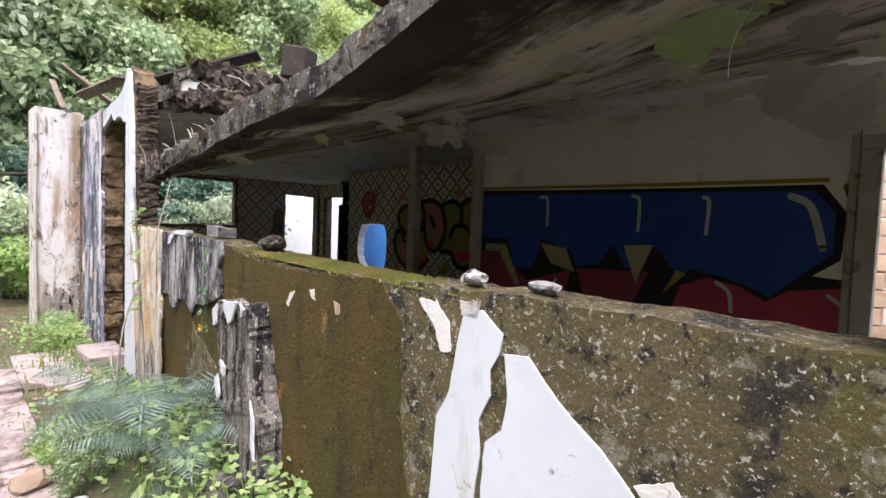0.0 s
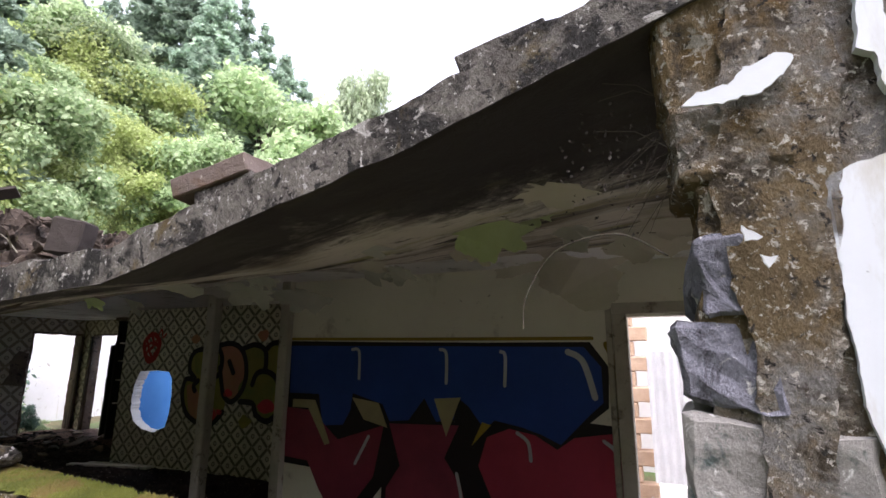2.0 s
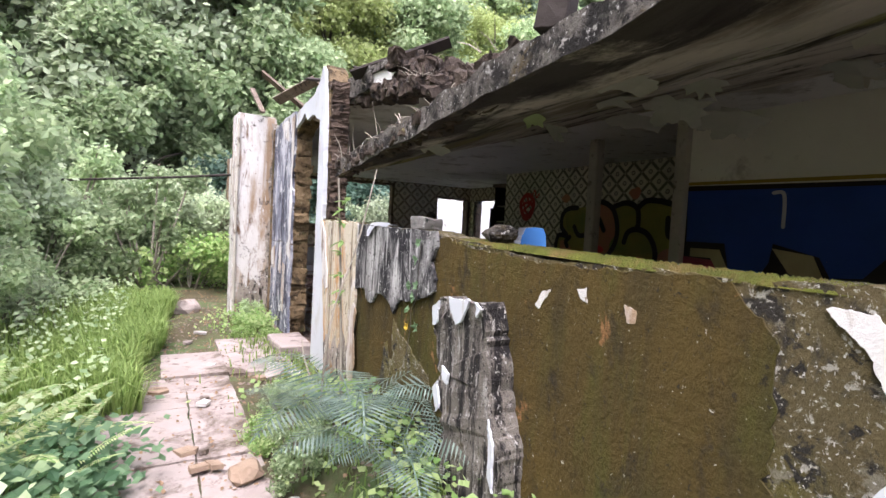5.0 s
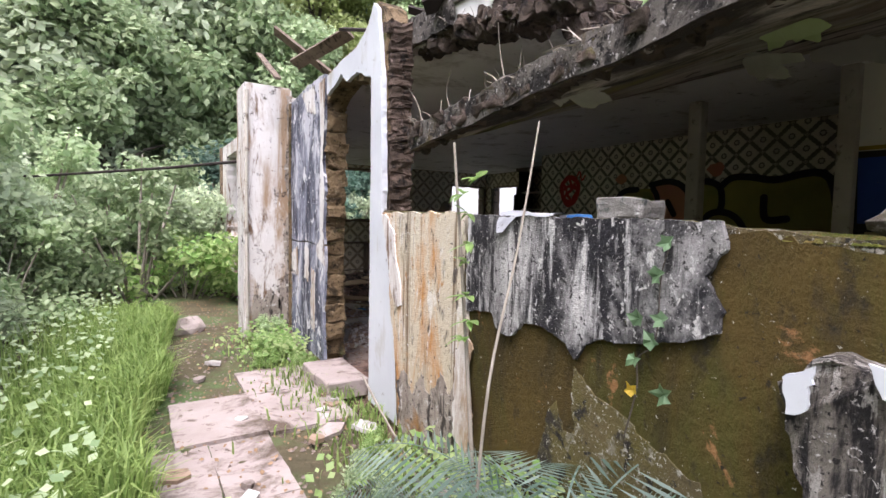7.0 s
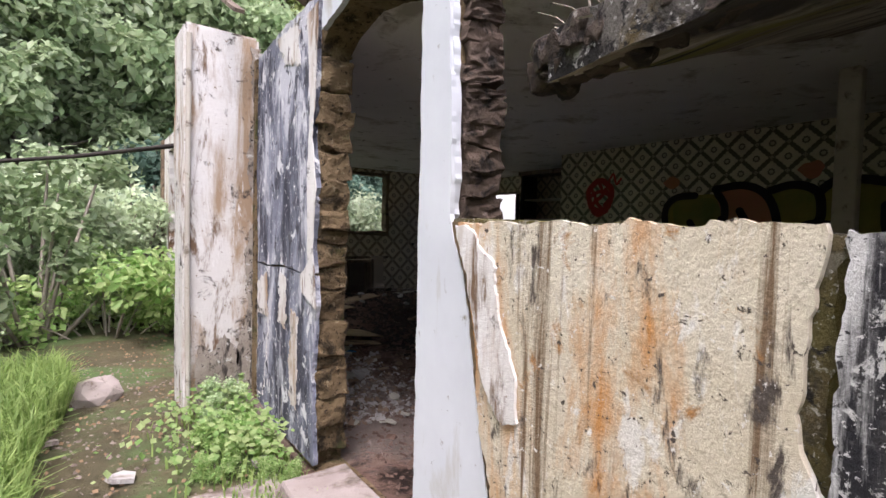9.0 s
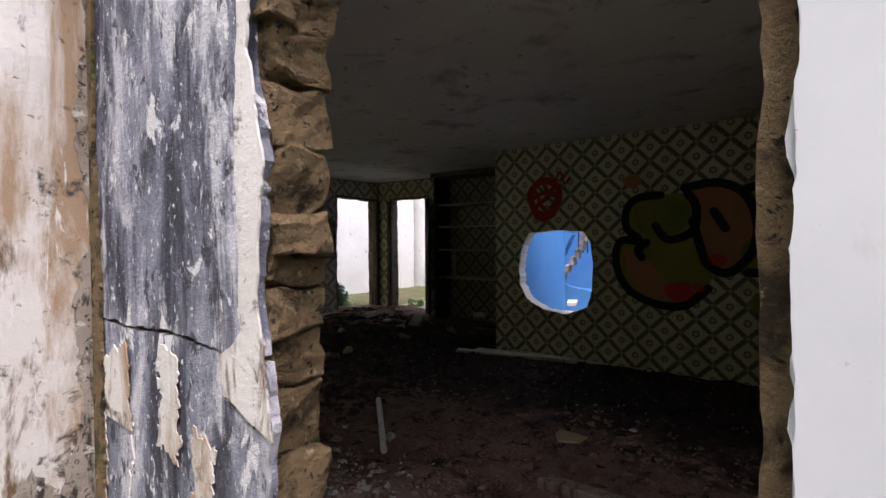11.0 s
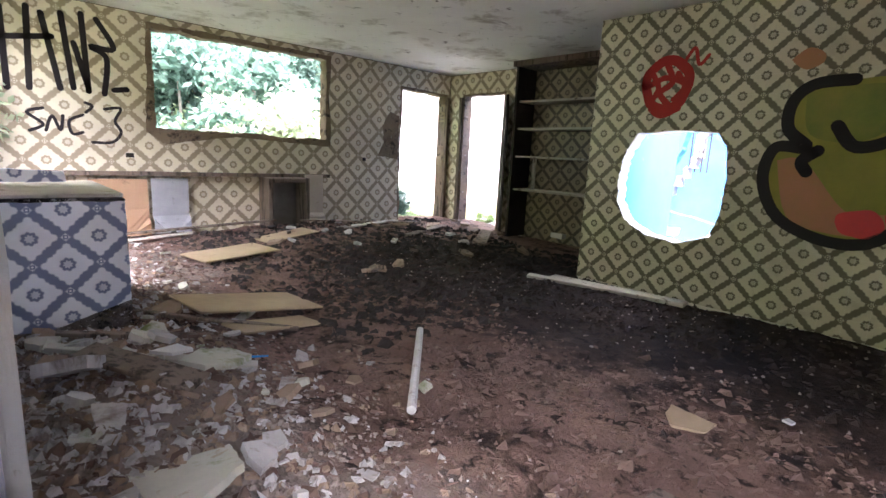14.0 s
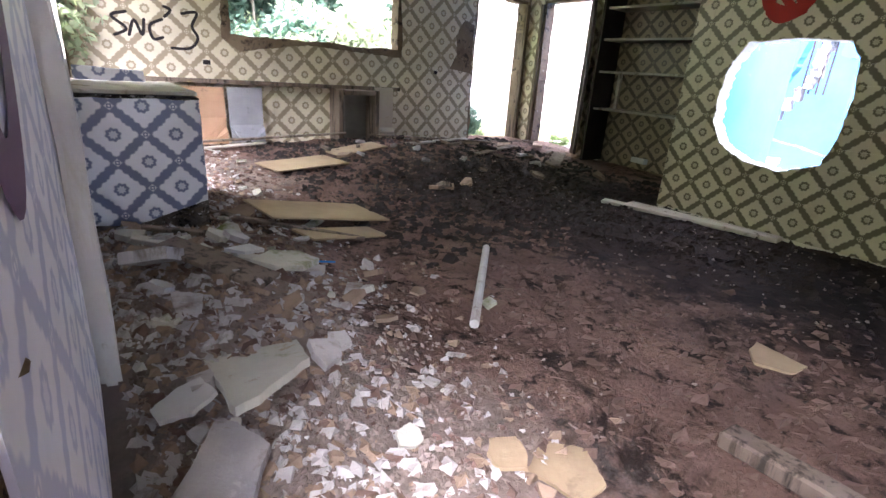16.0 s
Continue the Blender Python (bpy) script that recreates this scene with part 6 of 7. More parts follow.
yard_wall = empty("yard_brick_wall", Matrix.Identity(4), "pale block wall with open joints in a sunny yard", "wall")
bm = block_mesh(61, 0.18, 0.36, 0.19, 0.008)
block_me = mesh_of("brick", bm, weathered("pale_block", ((0.40, 0.27, 0.18), (0.52, 0.38, 0.27), 4), [((0.35, 0.25, 0.18), V1, 5, 0.58, 0.70)], bump_strength=0.5))
for row in range(12):
    for col in range(4):
        ob = new("brick", block_me)
        ob.parent = yard_wall
        ob.location = (7.9, 0.92 + col * 0.37 + (0.18 if row % 2 else 0), 0.1 + row * 0.2)
thing("wall_yard", slab([rect(-4.0, 2.9, -0.1, 2.6)], on_x(8.6), 0.18), bright_wall, "whitewashed wall of an outbuilding with a doorway", "wall", kind="structure")
g = wall_mark("graffiti", "blue and red scribble sprayed on a whitewashed wall")
for k, (pts, mt) in enumerate((([(0.18, 1.66), (0.02, 1.74), (-0.04, 1.5), (0.16, 1.42), (0.02, 1.26)], "blue"), ([(0.10, 1.6), (-0.06, 1.4), (-0.12, 1.58)], "red"), ([(-0.12, 1.74), (-0.26, 1.6), (-0.18, 1.36), (-0.32, 1.3)], "blue"))):
    bm = bmesh.new()
    stroke(bm, pts, 0.07, lambda u, v, w: Vector((8.592 - w, u, v)), 0.001)
    part("stroke", bm, paint("sky_spray", (0.05, 0.25, 0.55)) if mt == "blue" else p_scarlet, g)
bm = bmesh.new()
n = 48
a_ = [bm.verts.new((0.02 * math.sin(i * math.pi / 4), i * 0.56 / n, 0.0)) for i in range(n + 1)]
b_ = [bm.verts.new((0.02 * math.sin(i * math.pi / 4), i * 0.56 / n, 1.55)) for i in range(n + 1)]
for i in range(n):
    f = bm.faces.new((a_[i], a_[i + 1], b_[i + 1], b_[i]))
    f.smooth = True
bmesh.ops.solidify(bm, geom=list(bm.faces), thickness=0.002)
ob = thing("corrugated_sheet", bm, weathered("grey_fibre_cement", ((0.42, 0.42, 0.42), (0.52, 0.52, 0.52), 3), [((0.3, 0.28, 0.26), VS, 2, 0.55, 0.7)], bump_strength=0.3), "grey corrugated fibre-cement sheet leaning in a doorway", "sheet")
ob.matrix_basis = pose(7.35, 0.20, 0.32, 0, 6, 0)
bm = bmesh.new()
add_box(bm, 7.2, 7.5, 0.30, 0.72, 0.0, 0.32)
thing("concrete_block", bm, bright_wall, "white concrete block lying in a yard", "block")

thing("wall_white_far", slab([jag(rect(7.5, 12.2, -0.1, 3.0), 0.03, 0.2, rnd)], on_y(15.9), 0.2), bright_wall, "stained white wall of a neighbouring building", "wall", kind="structure")
thing("wall_white_side", slab([jag([(14.2, -0.1), (17.4, -0.1), (17.3, 2.0), (17.5, 3.2), (14.2, 3.2)], 0.05, 0.15, rnd)], on_x(12.4), 0.2), bright_wall, "broken white wall of a neighbouring building", "wall", kind="structure")
thing("wall_white_low", slab([rect(17.4, 24.0, -0.1, 1.25)], on_x(12.6), 0.2), bright_wall, "low white garden wall", "wall", kind="structure")


# ---- plants ----
def leaf_mesh(name, centers, normals, sizes, mat, aspect=0.55, extra=None):
    """Many small folded leaves, each its own island."""
    n = len(centers)
    rng = np.random.RandomState(len(centers) % 9973)
    nn = normals / np.maximum(1e-6, np.linalg.norm(normals, axis=1, keepdims=True))
    ref = rng.normal(size=(n, 3))
    t = np.cross(nn, ref)
    t /= np.maximum(1e-6, np.linalg.norm(t, axis=1, keepdims=True))
    b = np.cross(nn, t)
    s = sizes[:, None]
    quad = np.stack([centers - t * s, centers + b * s * aspect + nn * s * 0.12, centers + t * s, centers - b * s * aspect + nn * s * 0.12], axis=1)
    verts = quad.reshape(-1, 3)
    faces = np.arange(4 * n).reshape(-1, 4)
    me = bpy.data.meshes.new(name)
    me.from_pydata(verts.tolist(), [], faces.tolist())
    me.materials.append(mat)
    return me


def clump_cloud(rng, blobs, per, spread=1.0):
    """Leaf centres and outward normals scattered through the shells of blobs (x, y, z, r)."""
    cs, ns = [], []
    for x, y, z, r in blobs:
        k = max(4, int(per * r * r))
        d = rng.normal(size=(k, 3))
        d /= np.linalg.norm(d, axis=1, keepdims=True)
        rad = r * (0.20 + 0.75 * rng.rand(k, 1) + 0.45 * rng.rand(k, 1) ** 3) * spread
        cs.append(np.array([x, y, z]) + d * rad * np.array([1, 1, 0.8]))
        ns.append(d * 0.6 + rng.normal(scale=0.8, size=(k, 3)) + np.array([0, 0, 0.5]))
    return np.concatenate(cs), np.concatenate(ns)


def limb(bm, pts, r0, r1, seg=7):
    prev = None
    n = len(pts)
    for i, p in enumerate(pts):
        p = Vector(p)
        d = (Vector(pts[min(i + 1, n - 1)]) - Vector(pts[max(i - 1, 0)])).normalized()
        u = d.orthogonal().normalized()
        w = d.cross(u)
        r = r0 + (r1 - r0) * i / max(1, n - 1)
        ring = [bm.verts.new(p + u * r * math.cos(a) + w * r * math.sin(a)) for a in [math.tau * q / seg for q in range(seg)]]
        if prev:
            for q in range(seg):
                f = bm.faces.new((prev[q], prev[(q + 1) % seg], ring[(q + 1) % seg], ring[q]))
                f.smooth = True
        prev = ring


def broad_tree(name, seed, height, width, mat, leaf, per, label):
    rng = np.random.RandomState(seed)
    r = random.Random(seed)
    tree = empty(name, Matrix.Identity(4), label, "tree", "trees on the hill")
    bm = bmesh.new()
    top = height * 0.7
    limb(bm, [(0, 0, -1.0), (0.1, 0, height * 0.3), (0.0, 0.15, height * 0.55), (0.1, 0, top)], height * 0.022, height * 0.008)
    blobs = []
    for i in range(46):
        a = r.uniform(0, math.tau)
        q = r.random()
        z = height * (0.22 + 0.72 * q)
        d = width * (0.15 + 0.85 * math.sqrt(max(0.0, 1 - ((q - 0.4) / 0.62) ** 2))) * r.uniform(0.35, 1.0)
        c = (d * math.cos(a), d * math.sin(a), z)
        blobs.append((*c, width * r.uniform(0.16, 0.40)))
        if i % 2 == 0:
            limb(bm, [(0, 0, z * 0.7), (c[0] * 0.5, c[1] * 0.5, z * 0.9), c], height * 0.008, height * 0.003, 5)
    part("trunk", bm, bark, tree)
    c, nrm = clump_cloud(rng, blobs, per)
    me = leaf_mesh("crown", c, nrm, leaf * (0.6 + 0.8 * rng.rand(len(c))), mat, 0.6)
    ob = new("crown", me)
    ob.parent = tree
    return tree


def conifer(name, seed, height, width, mat, label):
    rng = np.random.RandomState(seed)
    r = random.Random(seed)
    tree = empty(name, Matrix.Identity(4), label, "tree", "trees on the hill")
    bm = bmesh.new()
    limb(bm, [(0, 0, -1.0), (0, 0.05, height * 0.5), (0, 0, height)], height * 0.016, height * 0.002)
    cs, ns = [], []
    z = height * 0.25
    while z < height:
        q = (z - height * 0.25) / (height * 0.75)
        ln = width * (1 - q) ** 0.8 + 0.15
        for k in range(5):
            a = r.uniform(0, math.tau)
            L = ln * r.uniform(0.55, 1.1)
            m = max(12, int(L * 120))
            t = rng.rand(m)
            side = (rng.rand(m) - 0.5) * L * 0.55 * (1 - 0.6 * t)
            x = np.cos(a) * t * L - np.sin(a) * side
            y = np.sin(a) * t * L + np.cos(a) * side
            zz = z - 0.25 * L * t ** 2 - np.abs(side) * 0.25 + rng.normal(scale=0.10, size=m)
            cs.append(np.stack([x, y, zz], 1))
            ns.append(rng.normal(scale=0.6, size=(m, 3)) + np.array([0, 0, 1.0]))
            if k < 2:
                limb(bm, [(0, 0, z), (math.cos(a) * L * 0.8, math.sin(a) * L * 0.8, z - 0.18 * L)], 0.05, 0.012, 4)
        z += height * r.uniform(0.030, 0.048)
    part("trunk", bm, bark, tree)
    c, nrm = np.concatenate(cs), np.concatenate(ns)
    ob = new("crown", leaf_mesh("crown", c, nrm, 0.14 * (0.6 + 0.8 * rng.rand(len(c))), mat, 0.45))
    ob.parent = tree
    return tree


def shrub(name, seed, height, width, mat, leaf, per, label, group):
    rng = np.random.RandomState(seed)
    r = random.Random(seed)
    bush = empty(name, Matrix.Identity(4), label, "shrub", group)
    bm = bmesh.new()
    blobs = []
    for i in range(16):
        a = r.uniform(0, math.tau)
        d = width * math.sqrt(r.random())
        z = height * r.uniform(0.15, 0.95) * (1 - 0.4 * (d / width) ** 2)
        c = (d * math.cos(a), d * math.sin(a), z)
        blobs.append((*c, width * r.uniform(0.22, 0.42)))
        limb(bm, [(c[0] * 0.1, c[1] * 0.1, -0.15), (c[0] * 0.6, c[1] * 0.6, z * 0.6), (c[0] * 1.05, c[1] * 1.05, z + 0.1 * height)], 0.012 * height, 0.004 * height, 4)
    part("stem", bm, dry_twig, bush)
    c, nrm = clump_cloud(rng, blobs, per)
    c[:, 2] = np.maximum(c[:, 2], 0.02)
    ob = new("foliage", leaf_mesh("foliage", c, nrm, leaf * (0.5 + 0.9 * rng.rand(len(c))), mat, 0.55))
    ob.parent = bush
    return bush


def plant_at(ob, x, y, scale, rz, sink=0.0, first=False):
    m = pose(x, y, ground_height(x, y) - sink, 0, 0, rz)
    if first:
        ob.matrix_basis = m @ Matrix.Scale(scale, 4)
        return ob
    cp = copy_thing(ob, m)
    cp.scale = (scale, scale, scale)
    return cp


rt = random.Random(404)
tree_kinds = [broad_tree("broadleaf_tree", 1, 8.0, 2.8, leaf_grey, 0.105, 1900, "tall grey-green tree on a wooded hillside"),
              broad_tree("broadleaf_tree", 2, 6.0, 2.6, leaf_yellow, 0.075, 1600, "yellow-green flowering tree on a wooded hillside"),
              broad_tree("broadleaf_tree", 3, 7.0, 2.6, leaf_mid, 0.105, 2000, "green broadleaf tree on a wooded hillside"),
              conifer("conifer_tree", 4, 13.0, 2.6, leaf_dark, "tall dark conifer on a wooded hillside"),
              conifer("conifer_tree", 5, 10.0, 2.4, leaf_dark, "slender dark conifer on a wooded hillside")]
used = set()
spots = []
for i in range(240):
    y = 17.5 + 36 * rt.random() ** 1.3
    x = rt.uniform(-0.95 * y, 1.16 * y)
    spots.append((y, x))
for y, x in sorted(spots):
    if 7.8 < x < 13.5 and y < 21:
        continue
    q = rt.random()
    far = y > 27
    golden = 0.24 < math.atan2(x - 0.4, y - 0.8) < 0.66 and 18.5 < y < 34
    k = 1 if golden and q < 0.8 else (3 if q < 0.34 else 4 if q < 0.55 else 0 if q < 0.8 else 2) if far else (0 if q < 0.5 else 2 if q < 0.92 else 4)
    plant_at(tree_kinds[k], x, y, rt.uniform(0.8, 1.35) * (0.7 if y < 20 else 1.15 if y > 28 else 1), rt.uniform(0, 360), 0.3, first=k not in used)
    used.add(k)

# a lone crown above the roof line
gx, gy = 77.0, 50.4
sc = (56.5 - ground_height(gx, gy)) / 7.8
lone = plant_at(tree_kinds[0], gx, gy, sc, 70, 0.3)
lone.scale = (0.42 * sc, 0.42 * sc, sc)
# tall trees on the shoulder of the hill: direction, slope of the line of sight to the top, distance, kind and its height
for dx, dy, rise, dist, k, tall_ in ((0.60, 0.80, 0.80, 42, 3, 13.0), (0.635, 0.77, 0.76, 40, 4, 10.0), (0.67, 0.74, 0.73, 43, 3, 13.0), (0.70, 0.71, 0.68, 41, 3, 13.0), (0.73, 0.68, 0.62, 44, 4, 10.0), (0.76, 0.65, 0.57, 42, 3, 13.0), (0.785, 0.62, 0.50, 45, 4, 10.0), (0.55, 0.83, 0.78, 44, 4, 10.0), (0.66, 0.75, 0.60, 37, 3, 13.0), (0.715, 0.695, 0.54, 37, 2, 6.8), (0.75, 0.66, 0.46, 38, 4, 10.0), (0.62, 0.78, 0.62, 36, 4, 10.0)):
    x, y = 0.48 + dx * dist, 0.58 + dy * dist
    plant_at(tree_kinds[k], x, y, (1.87 + rise * dist - ground_height(x, y)) / tall_, 50 * k + 90 * dx, 0.3)

bush_kinds = [shrub("shrub", 11, 1.5, 0.9, leaf_mid, 0.045, 3600, "dense green shrub beside a path", "shrubs along the path"),
              shrub("shrub", 12, 2.2, 1.1, leaf_grey, 0.05, 3300, "tall grey-green shrub beside a path", "shrubs along the path"),
              shrub("shrub", 13, 1.1, 0.8, leaf_fresh, 0.045, 3200, "low bright green shrub beside a path", "shrubs along the path"),
              shrub("shrub", 14, 2.6, 1.2, leaf_mid, 0.06, 2600, "tall loose green shrub on a bank", "shrubs along the path"),
              shrub("shrub", 15, 2.5, 1.15, laurel_leaf, 0.06, 2600, "tall dark blue-green shrub behind a house", "shrubs behind the house")]
used = set()
places, tall = [], []
for i in range(95):
    y = rt.uniform(3.0, 16.5)
    x = -1.15 - abs(rt.gauss(0, 2.2)) - 0.25 * max(0.0, 7.0 - y) * 0.3
    places.append((x, y))
for i in range(26):
    places.append((rt.uniform(-1.5, 7.3), rt.uniform(15.0, 17.0)))
for i in range(46):
    places.append((rt.uniform(-6.5, -2.2), rt.uniform(6.0, 16.0)))
for i in range(16):
    tall.append((2.0 + 0.36 * i + rt.uniform(-0.2, 0.2), rt.uniform(15.9, 17.4)))
for i in range(9):
    places.append((rt.uniform(-0.6, 1.2), rt.uniform(11.2, 14.0)))
for x, y in places:
    if (-0.2 < x < 1.2 and y < 10.8) or (7.0 < x < 9.2 and y < 15.0):
        continue
    k = rt.choice((0, 1, 0, 3, 1, 3, 2)) if x < -1.9 or y > 10.5 else rt.choice((0, 3, 0, 1))
    s = rt.uniform(0.7, 1.25) * (0.62 if x > -2.0 and y < 10 else 1.0 if x > -2.6 else 1.3)
    plant_at(bush_kinds[k], x, y, s, rt.uniform(0, 360), 0.05, first=k not in used)
    used.add(k)
for i, (x, y) in enumerate(tall):
    plant_at(bush_kinds[4], x, y, rt.uniform(1.1, 1.45), rt.uniform(0, 360), 0.1, first=i == 0)
# by the far door and at the house foot
for x, y, s, k in ((7.3, 14.1, 0.36, 4), (7.75, 14.3, 0.26, 4), (8.05, 14.2, 0.2, 0), (8.9, 12.9, 0.22, 2), (1.35, 7.55, 0.2, 2), (1.42, 7.95, 0.2, 0), (1.25, 7.25, 0.14, 2), (1.15, 4.75, 0.16, 0), (1.0, 4.2, 0.22, 2), (1.05, 3.75, 0.24, 0), (1.4, 5.2, 0.12, 2), (1.52, 7.0, 0.14, 2)):
    plant_at(bush_kinds[k], x, y, s, 40 * s * 100, 0.0)


# ferns
def fern(label, group, seed, fronds, length, mat, droop, leaflets, width, stand, broad=0.30):
    r = random.Random(seed)
    plant = empty("fern", Matrix.Identity(4), label, "fern", group)
    for f in range(fronds):
        a = math.tau * f / fronds + r.uniform(-0.3, 0.3)
        L = length * r.uniform(0.7, 1.1)
        up = stand * r.uniform(0.6, 1.1)
        verts, faces, spine = [], [], []
        for i in range(leaflets + 1):
            t = i / leaflets
            spine.append(Vector((L * t * 0.85 * math.cos(a), L * t * 0.85 * math.sin(a), L * (up * t - droop * 0.75 * t * t))))
        side = Vector((-math.sin(a), math.cos(a), 0))
        for i in range(2, leaflets):
            t = i / leaflets
            dr = (spine[i + 1] - spine[i - 1]).normalized()
            ll = width * L * 1.6 * math.sin(math.pi * min(1, 0.12 + 0.9 * t)) * r.uniform(0.85, 1.1)
            wv = L / leaflets * broad
            for sg in (1, -1):
                k = len(verts)
                tip = spine[i] + side * sg * ll + dr * ll * 0.35 + Vector((0, 0, -0.25 * ll))
                mid = spine[i].lerp(tip, 0.45)
                verts += [tuple(spine[i]), tuple(mid + dr * wv), tuple(tip), tuple(mid - dr * wv)]
                faces.append((k, k + 1, k + 2, k + 3))
        for i in range(leaflets):
            k = len(verts)
            w = side * 0.004
            verts += [tuple(spine[i] - w), tuple(spine[i] + w), tuple(spine[i + 1] + w), tuple(spine[i + 1] - w)]
            faces.append((k, k + 1, k + 2, k + 3))
        me = bpy.data.meshes.new("frond")
        me.from_pydata(verts, [], faces)
        me.materials.append(mat)
        ob = new("frond", me)
        ob.parent = plant
    return plant


grey_fern = fern("dull blue-green palm-like fern with arching fronds by a wall", "ferns by the wall", 1, 9, 0.80, dull_fern, 1.2, 30, 0.19, 1.2, 0.24)
grey_fern.matrix_basis = pose(1.32, 3.72, 0.34, 0, 0, 0)
for x, y, z, s, a in ((1.36, 3.28, 0.28, 0.78, 50), (1.22, 4.15, 0.22, 0.62, 20), (1.34, 3.0, 0.12, 0.62, 80)):
    cp = copy_thing(grey_fern, pose(x, y, z, 0, 0, a))
    cp.scale = (s, s, s)
green_fern = fern("bright green sword fern with upright fronds", "sword ferns", 2, 11, 0.75, fern_mat, 0.75, 54, 0.058, 1.2, 0.40)
green_fern.matrix_basis = pose(-0.28, 4.25, ground_height(-0.28, 4.25), 0, 0, 0)
for x, y, s, a in ((-0.12, 3.95, 0.8, 140), (-0.5, 4.6, 1.1, 40), (-0.45, 4.0, 1.0, 100), (-0.7, 4.9, 1.0, 160), (1.0, 2.95, 0.5, 10), (1.2, 2.55, 0.5, 60), (1.38, 1.72, 0.62, 30), (-0.9, 4.4, 0.8, 200)):
    cp = copy_thing(green_fern, pose(x, y, ground_height(x, y), 0, 0, a))
    cp.scale = (s, s, s)


# grass beside the path
def blades(name, n, where, length, mat, label, seed, width=0.006):
    r = random.Random(seed)
    verts, faces = [], []
    for _ in range(n):
        x, y = where(r)
        z = ground_height(x, y)
        L = r.uniform(*length)
        a, lean = r.uniform(0, math.tau), r.uniform(0.15, 0.75)
        dx, dy = math.cos(a) * lean * L, math.sin(a) * lean * L
        w = width * r.uniform(0.6, 1.3)
        sx, sy = -math.sin(a) * w, math.cos(a) * w
        k = len(verts)
        verts += [(x - sx, y - sy, z), (x + sx, y + sy, z), (x + dx * 0.4 + sx * 0.8, y + dy * 0.4 + sy * 0.8, z + L * 0.65), (x + dx * 0.4 - sx * 0.8, y + dy * 0.4 - sy * 0.8, z + L * 0.65), (x + dx, y + dy, z + L * (0.95 - 0.35 * lean))]
        faces += [(k, k + 1, k + 2, k + 3), (k + 3, k + 2, k + 4)]
    me = bpy.data.meshes.new(name)
    me.from_pydata(verts, [], faces)
    me.materials.append(mat)
    return tagged(new(name, me), label, "grass", kind="stuff")


def verge(r):
    y = r.uniform(5.0, 9.6)
    edge = 0.28 + 0.25 * smooth((y - 5.5) / 3) + 0.06 * math.sin(y * 3)
    return edge - abs(r.gauss(0, 0.42)), y


blades("grass", 13000, verge, (0.12, 0.42), grass_mat, "long fresh grass beside a path", 5)
blades("grass", 2500, lambda r: (1.62 - abs(r.gauss(0, 0.25)), r.uniform(2.4, 8.1)), (0.04, 0.15), grass_mat, "short weeds at the foot of a wall", 6)
blades("grass", 2500, lambda r: (r.uniform(-3.0, 0.0), r.uniform(2.0, 12.0)), (0.1, 0.4), grass_mat, "rough grass among shrubs", 7)


# broad ivy leaves low by the path
def low_leaves(name, n, where, size, mat, label, seed, lift):
    rng = np.random.RandomState(seed)
    r = random.Random(seed)
    c, nn = [], []
    for _ in range(n):
        x, y = where(r)
        c.append((x, y, ground_height(x, y) + r.uniform(0.02, lift)))
        nn.append((r.gauss(0, 0.4), r.gauss(0, 0.4) - 0.3, 1.0))
    ob = new(name, leaf_mesh(name, np.array(c), np.array(nn), size * (0.6 + 0.7 * rng.rand(n)), mat, 0.8))
    return tagged(ob, label, "ground cover", kind="stuff")


low_leaves("ivy", 900, lambda r: (r.gauss(-0.02, 0.16), r.gauss(4.0, 0.28)), 0.031, ivy_leaf, "broad ivy leaves beside a path", 31, 0.28)
low_leaves("weeds", 2000, lambda r: (1.62 - abs(r.gauss(0, 0.28)), r.choice((r.uniform(2.2, 5.0), r.uniform(7.1, 8.2)))), 0.022, leaf_fresh, "leafy weeds at the foot of a wall", 32, 0.22)
low_leaves("weeds", 3000, lambda r: (0.1 - abs(r.gauss(0, 1.0)), r.uniform(2.5, 12)), 0.026, leaf_mid, "leafy weeds beside a path", 33, 0.4)
low_leaves("leaf_litter", 1500, lambda r: (r.uniform(-0.1, 1.5), r.uniform(2.5, 11)), 0.013, weathered("dead_leaf", ((0.16, 0.10, 0.06), (0.30, 0.20, 0.12), 9), [], bump_strength=0.2), "dead brown leaves on a path", 34, 0.03)


# saplings and bare stems by the wall
def stem(name, pts, r0, label, mat=dry_twig):
    bm = bmesh.new()
    limb(bm, [tuple(p) for p in curve_points([Vector(p) for p in pts], 5)], r0, r0 * 0.5, 6)
    return thing(name, bm, mat, label, "stem", "stems by the wall")


